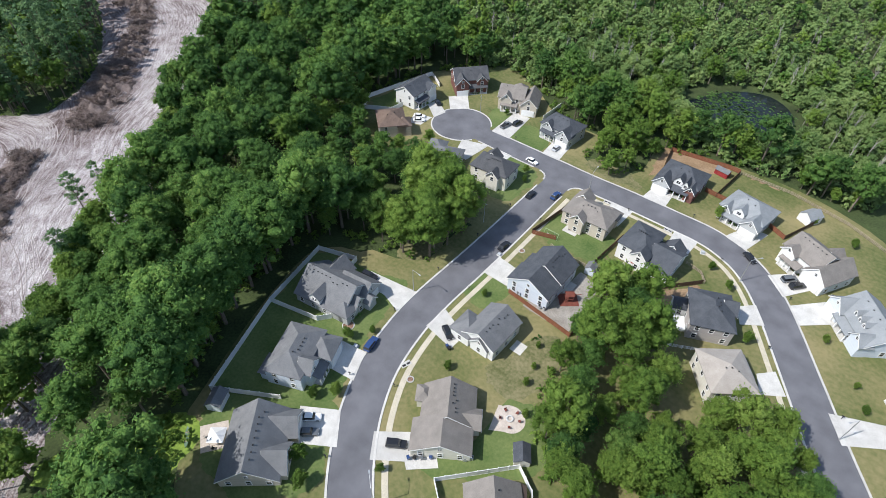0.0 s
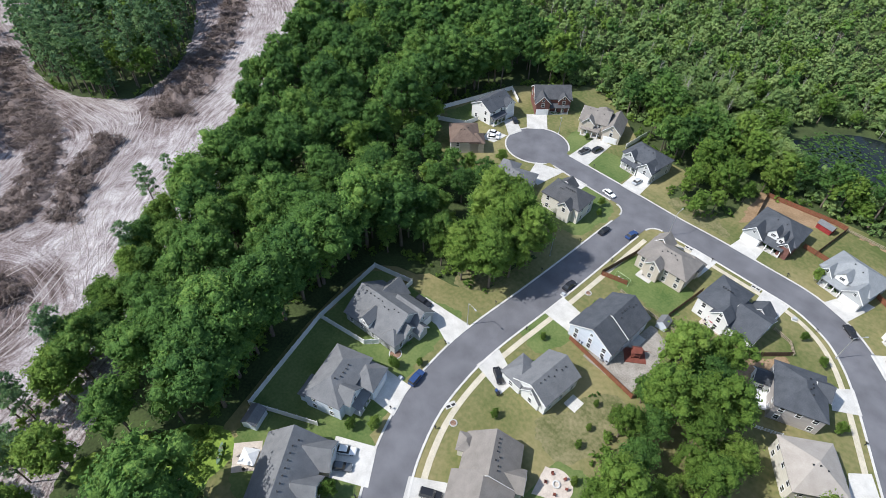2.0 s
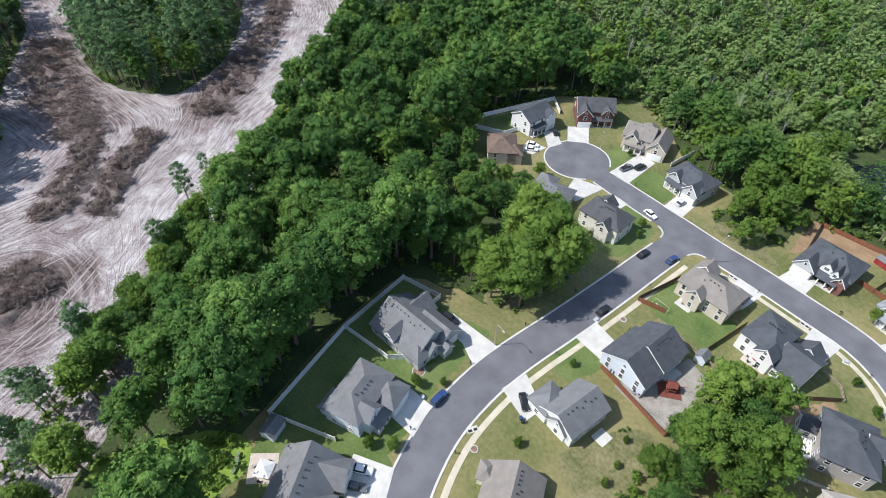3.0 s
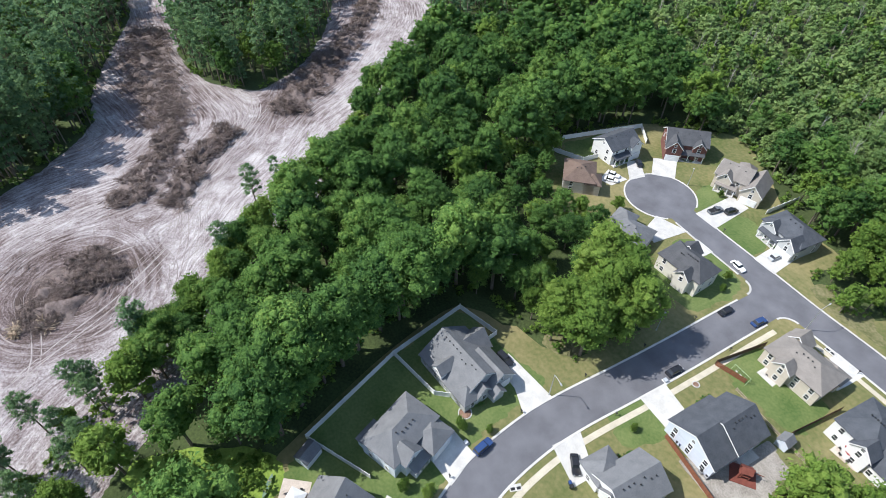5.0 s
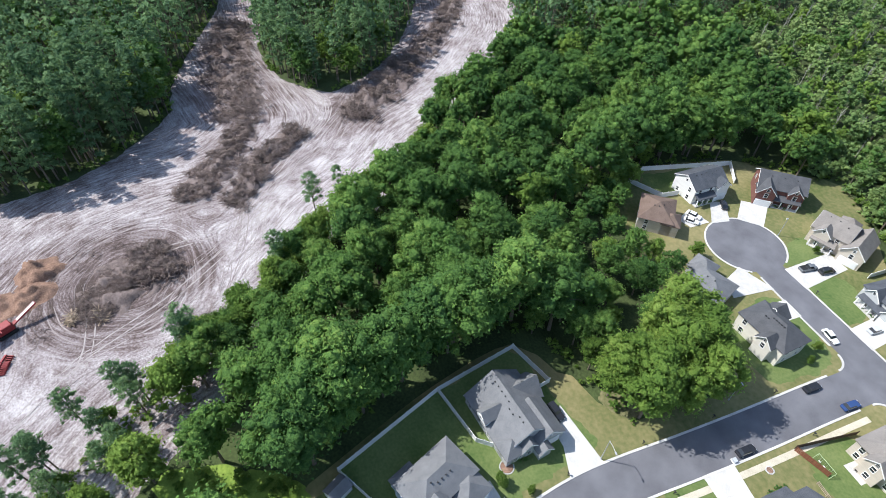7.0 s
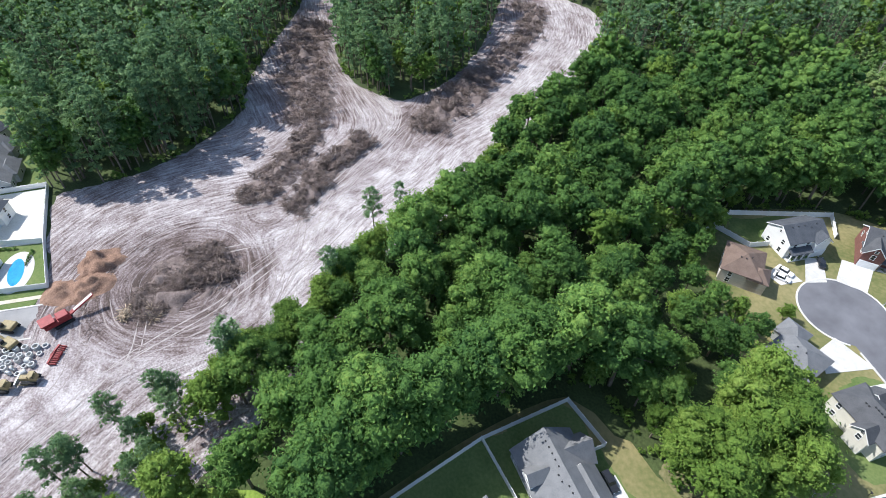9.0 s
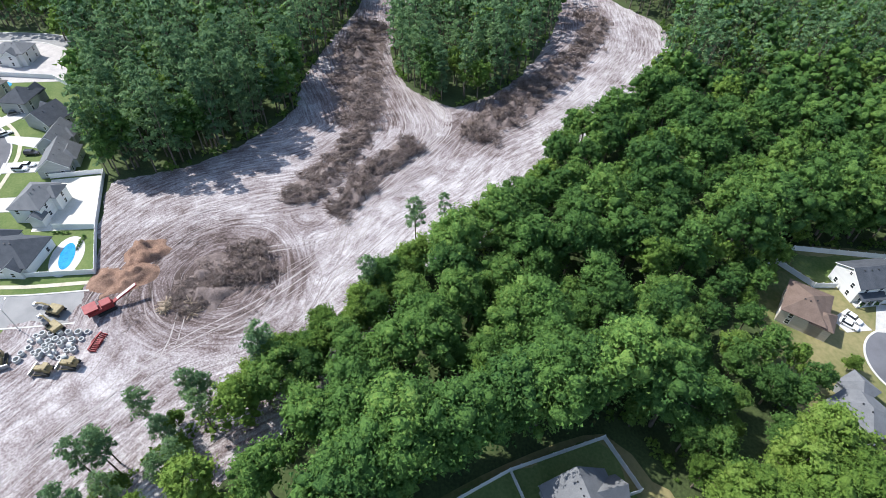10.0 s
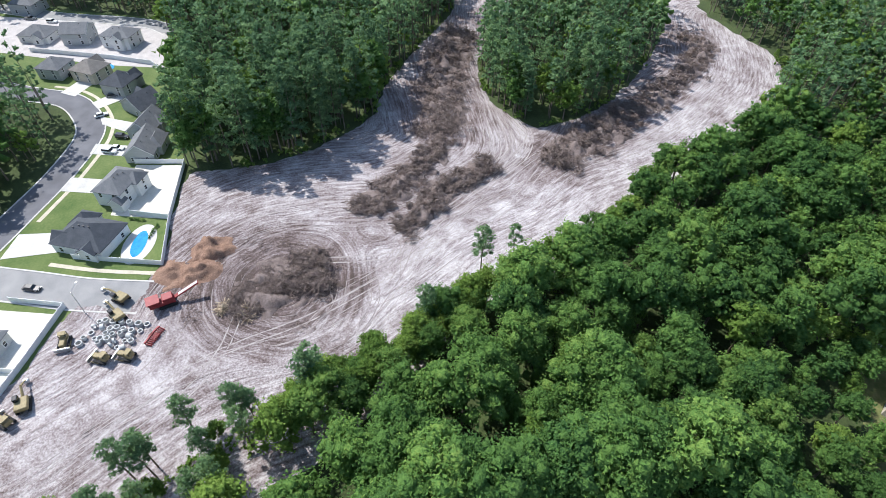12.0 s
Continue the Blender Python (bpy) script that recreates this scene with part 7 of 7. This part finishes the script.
def excavator(x, y, yaw, mat="yellow", boom=1.0):
    e = empty("excavator", pose(x, y, 0.3, 0, 0, yaw), "dusty yellow tracked excavator on the sand", "excavator", "site machines")
    track_pair(None, 4.2, 2.4, e)
    bm = bmesh.new()
    box(bm, -2.0, 1.4, -1.3, 1.3, 0.95, 2.0, None, 0.15)
    part("body", bm, mat, e)
    bm = bmesh.new()
    box(bm, 0.1, 1.5, 0.3, 1.3, 2.0, 3.0, None, 0.1)
    part("cab", bm, "glass", e)
    bm = bmesh.new()
    rod(bm, (1.2, -0.3, 1.6), (3.6, -0.3, 3.6 * boom), 0.3, 0.25, 6)
    part("boom", bm, mat, e)
    bm = bmesh.new()
    rod(bm, (3.6, -0.3, 3.6 * boom), (6.4, -0.3, 1.2), 0.24, 0.16, 6)
    part("stick", bm, mat, e)
    bm = bmesh.new()
    box(bm, 5.9, 6.9, -0.9, 0.3, 0.2, 1.2, None, 0.2)
    part("bucket", bm, "steel", e)


def bulldozer(x, y, yaw):
    e = empty("bulldozer", pose(x, y, 0.3, 0, 0, yaw), "dusty yellow bulldozer parked on the sand", "bulldozer", "site machines")
    track_pair(None, 3.6, 2.2, e)
    bm = bmesh.new()
    box(bm, -0.4, 2.0, -0.6, 0.6, 0.7, 1.8, None, 0.1)
    part("engine_hood", bm, "yellow", e)
    bm = bmesh.new()
    box(bm, -1.7, -0.3, -0.85, 0.85, 0.8, 2.1, None, 0.1)
    part("body", bm, "yellow", e)
    bm = bmesh.new()
    box(bm, -1.6, -0.3, -0.85, 0.85, 2.7, 2.85, None, 0.05)
    part("canopy", bm, "yellow", e)
    for sx in (-1.5, -0.4):
        for sy in (-0.75, 0.75):
            bm = bmesh.new()
            box(bm, sx - 0.06, sx + 0.06, sy - 0.06, sy + 0.06, 2.0, 2.75)
            part("canopy_post", bm, "black", e)
    bm = bmesh.new()
    box(bm, 2.5, 2.75, -1.8, 1.8, 0.1, 1.3, None, 0.05)
    part("blade", bm, "steel", e)
    for sy in (-1, 1):
        bm = bmesh.new()
        box(bm, 0, 2.55, sy * 1.35 - 0.1, sy * 1.35 + 0.1, 0.4, 0.6)
        part("push_arm", bm, "yellow", e)


def grinder(x, y, yaw):
    e = empty("wood_grinder", pose(x, y, 0.3, 0, 0, yaw), "red wood grinder with a long discharge conveyor", "grinder", "site machines")
    track_pair(None, 4.6, 2.4, e)
    bm = bmesh.new()
    box(bm, -4.2, 2.0, -1.2, 1.2, 1.0, 2.0, None, 0.1)
    part("body", bm, "red", e)
    bm = bmesh.new()
    loft(bm, [[(-4.6, -1.6, 3.2), (-1.4, -1.6, 3.2), (-1.4, 1.6, 3.2), (-4.6, 1.6, 3.2)], [(-4.2, -1.0, 2.0), (-1.8, -1.0, 2.0), (-1.8, 1.0, 2.0), (-4.2, 1.0, 2.0)]])
    part("hopper", bm, "red", e)
    bm = bmesh.new()
    box(bm, -0.8, 1.8, -1.25, 1.25, 2.0, 3.0, None, 0.12)
    part("engine_housing", bm, "red", e)
    bm = bmesh.new()
    box(bm, 0, 7.2, -0.55, 0.55, -0.15, 0.15, pose(1.8, 0, 1.6, 0, -20, 0))
    cv = part("conveyor", bm, "red", e)
    bm = bmesh.new()
    box(bm, 1.5, 7.1, -0.4, 0.4, 0.16, 0.22, pose(1.8, 0, 1.6, 0, -20, 0))
    part("belt", bm, "pipe", cv, "pale dusty belt")


def skid_rake(x, y, yaw):
    e = empty("brush_rake", pose(x, y, 0.25, 0, 0, yaw), "red toothed rake attachment lying on the sand", "rake", "site machines")
    bm = bmesh.new()
    box(bm, -0.25, 0.25, -1.7, 1.7, 0.5, 0.9, None, 0.06)
    part("beam", bm, "red", e)
    for i in range(7):
        bm = bmesh.new()
        y0 = -1.6 + i * 3.2 / 6
        box(bm, -0.1, 1.8, y0 - 0.09, y0 + 0.09, 0.0, 0.6, None, 0.04)
        part("tine", bm, "red", e)


excavator(-144.8, -63.5, 250, boom=0.6)
excavator(-139.2, -61.5, 235, boom=0.75)
grinder(-144.6, -51, 124)
skid_rake(-135.5, -50.4, 70)
skid_rake(-133.4, -50.8, 80)
bulldozer(-130.6, -70.4, 20)
bulldozer(-126.8, -59, 260)
bulldozer(-128, -53.6, 262)
excavator(-113.8, -70, 210, boom=0.8)
bulldozer(-109.6, -71.4, 250)


def concrete_ring(x, y, r, h, lying=0.0):
    bm = bmesh.new()
    n = 16
    rows = [[], [], [], []]
    for i in range(n):
        a = i * 2 * math.pi / n
        for j, (q, z) in enumerate(((r, 0), (r, h), (r * 0.72, h), (r * 0.72, 0))):
            rows[j].append(bm.verts.new((q * math.cos(a), q * math.sin(a), z)))
    for j in range(4):
        for i in range(n):
            bm.faces.new((rows[j][i], rows[j][(i + 1) % n], rows[(j + 1) % 4][(i + 1) % n], rows[(j + 1) % 4][i]))
    bmesh.ops.recalc_face_normals(bm, faces=bm.faces)
    ob = link_mesh("concrete_ring", bm, "pipe")
    ob.matrix_basis = pose(x, y, 0.2 + (r * 0.95 if lying else 0), lying, 0, (x * 57 + y * 31) % 180)
    tagged(ob, "pale precast concrete manhole ring on the sand", "concrete ring", "precast rings")


for i in range(5):
    for j in range(7):
        if rs.random() < 0.84:
            concrete_ring(-130.6 - i * 1.7 + rs.uniform(-0.4, 0.4), -66.4 + j * 1.9 + i * 0.3 + rs.uniform(-0.5, 0.5), rs.choice((0.65, 0.75, 0.85)), rs.choice((0.5, 0.9, 1.2)), 90 if rs.random() < 0.2 else 0)
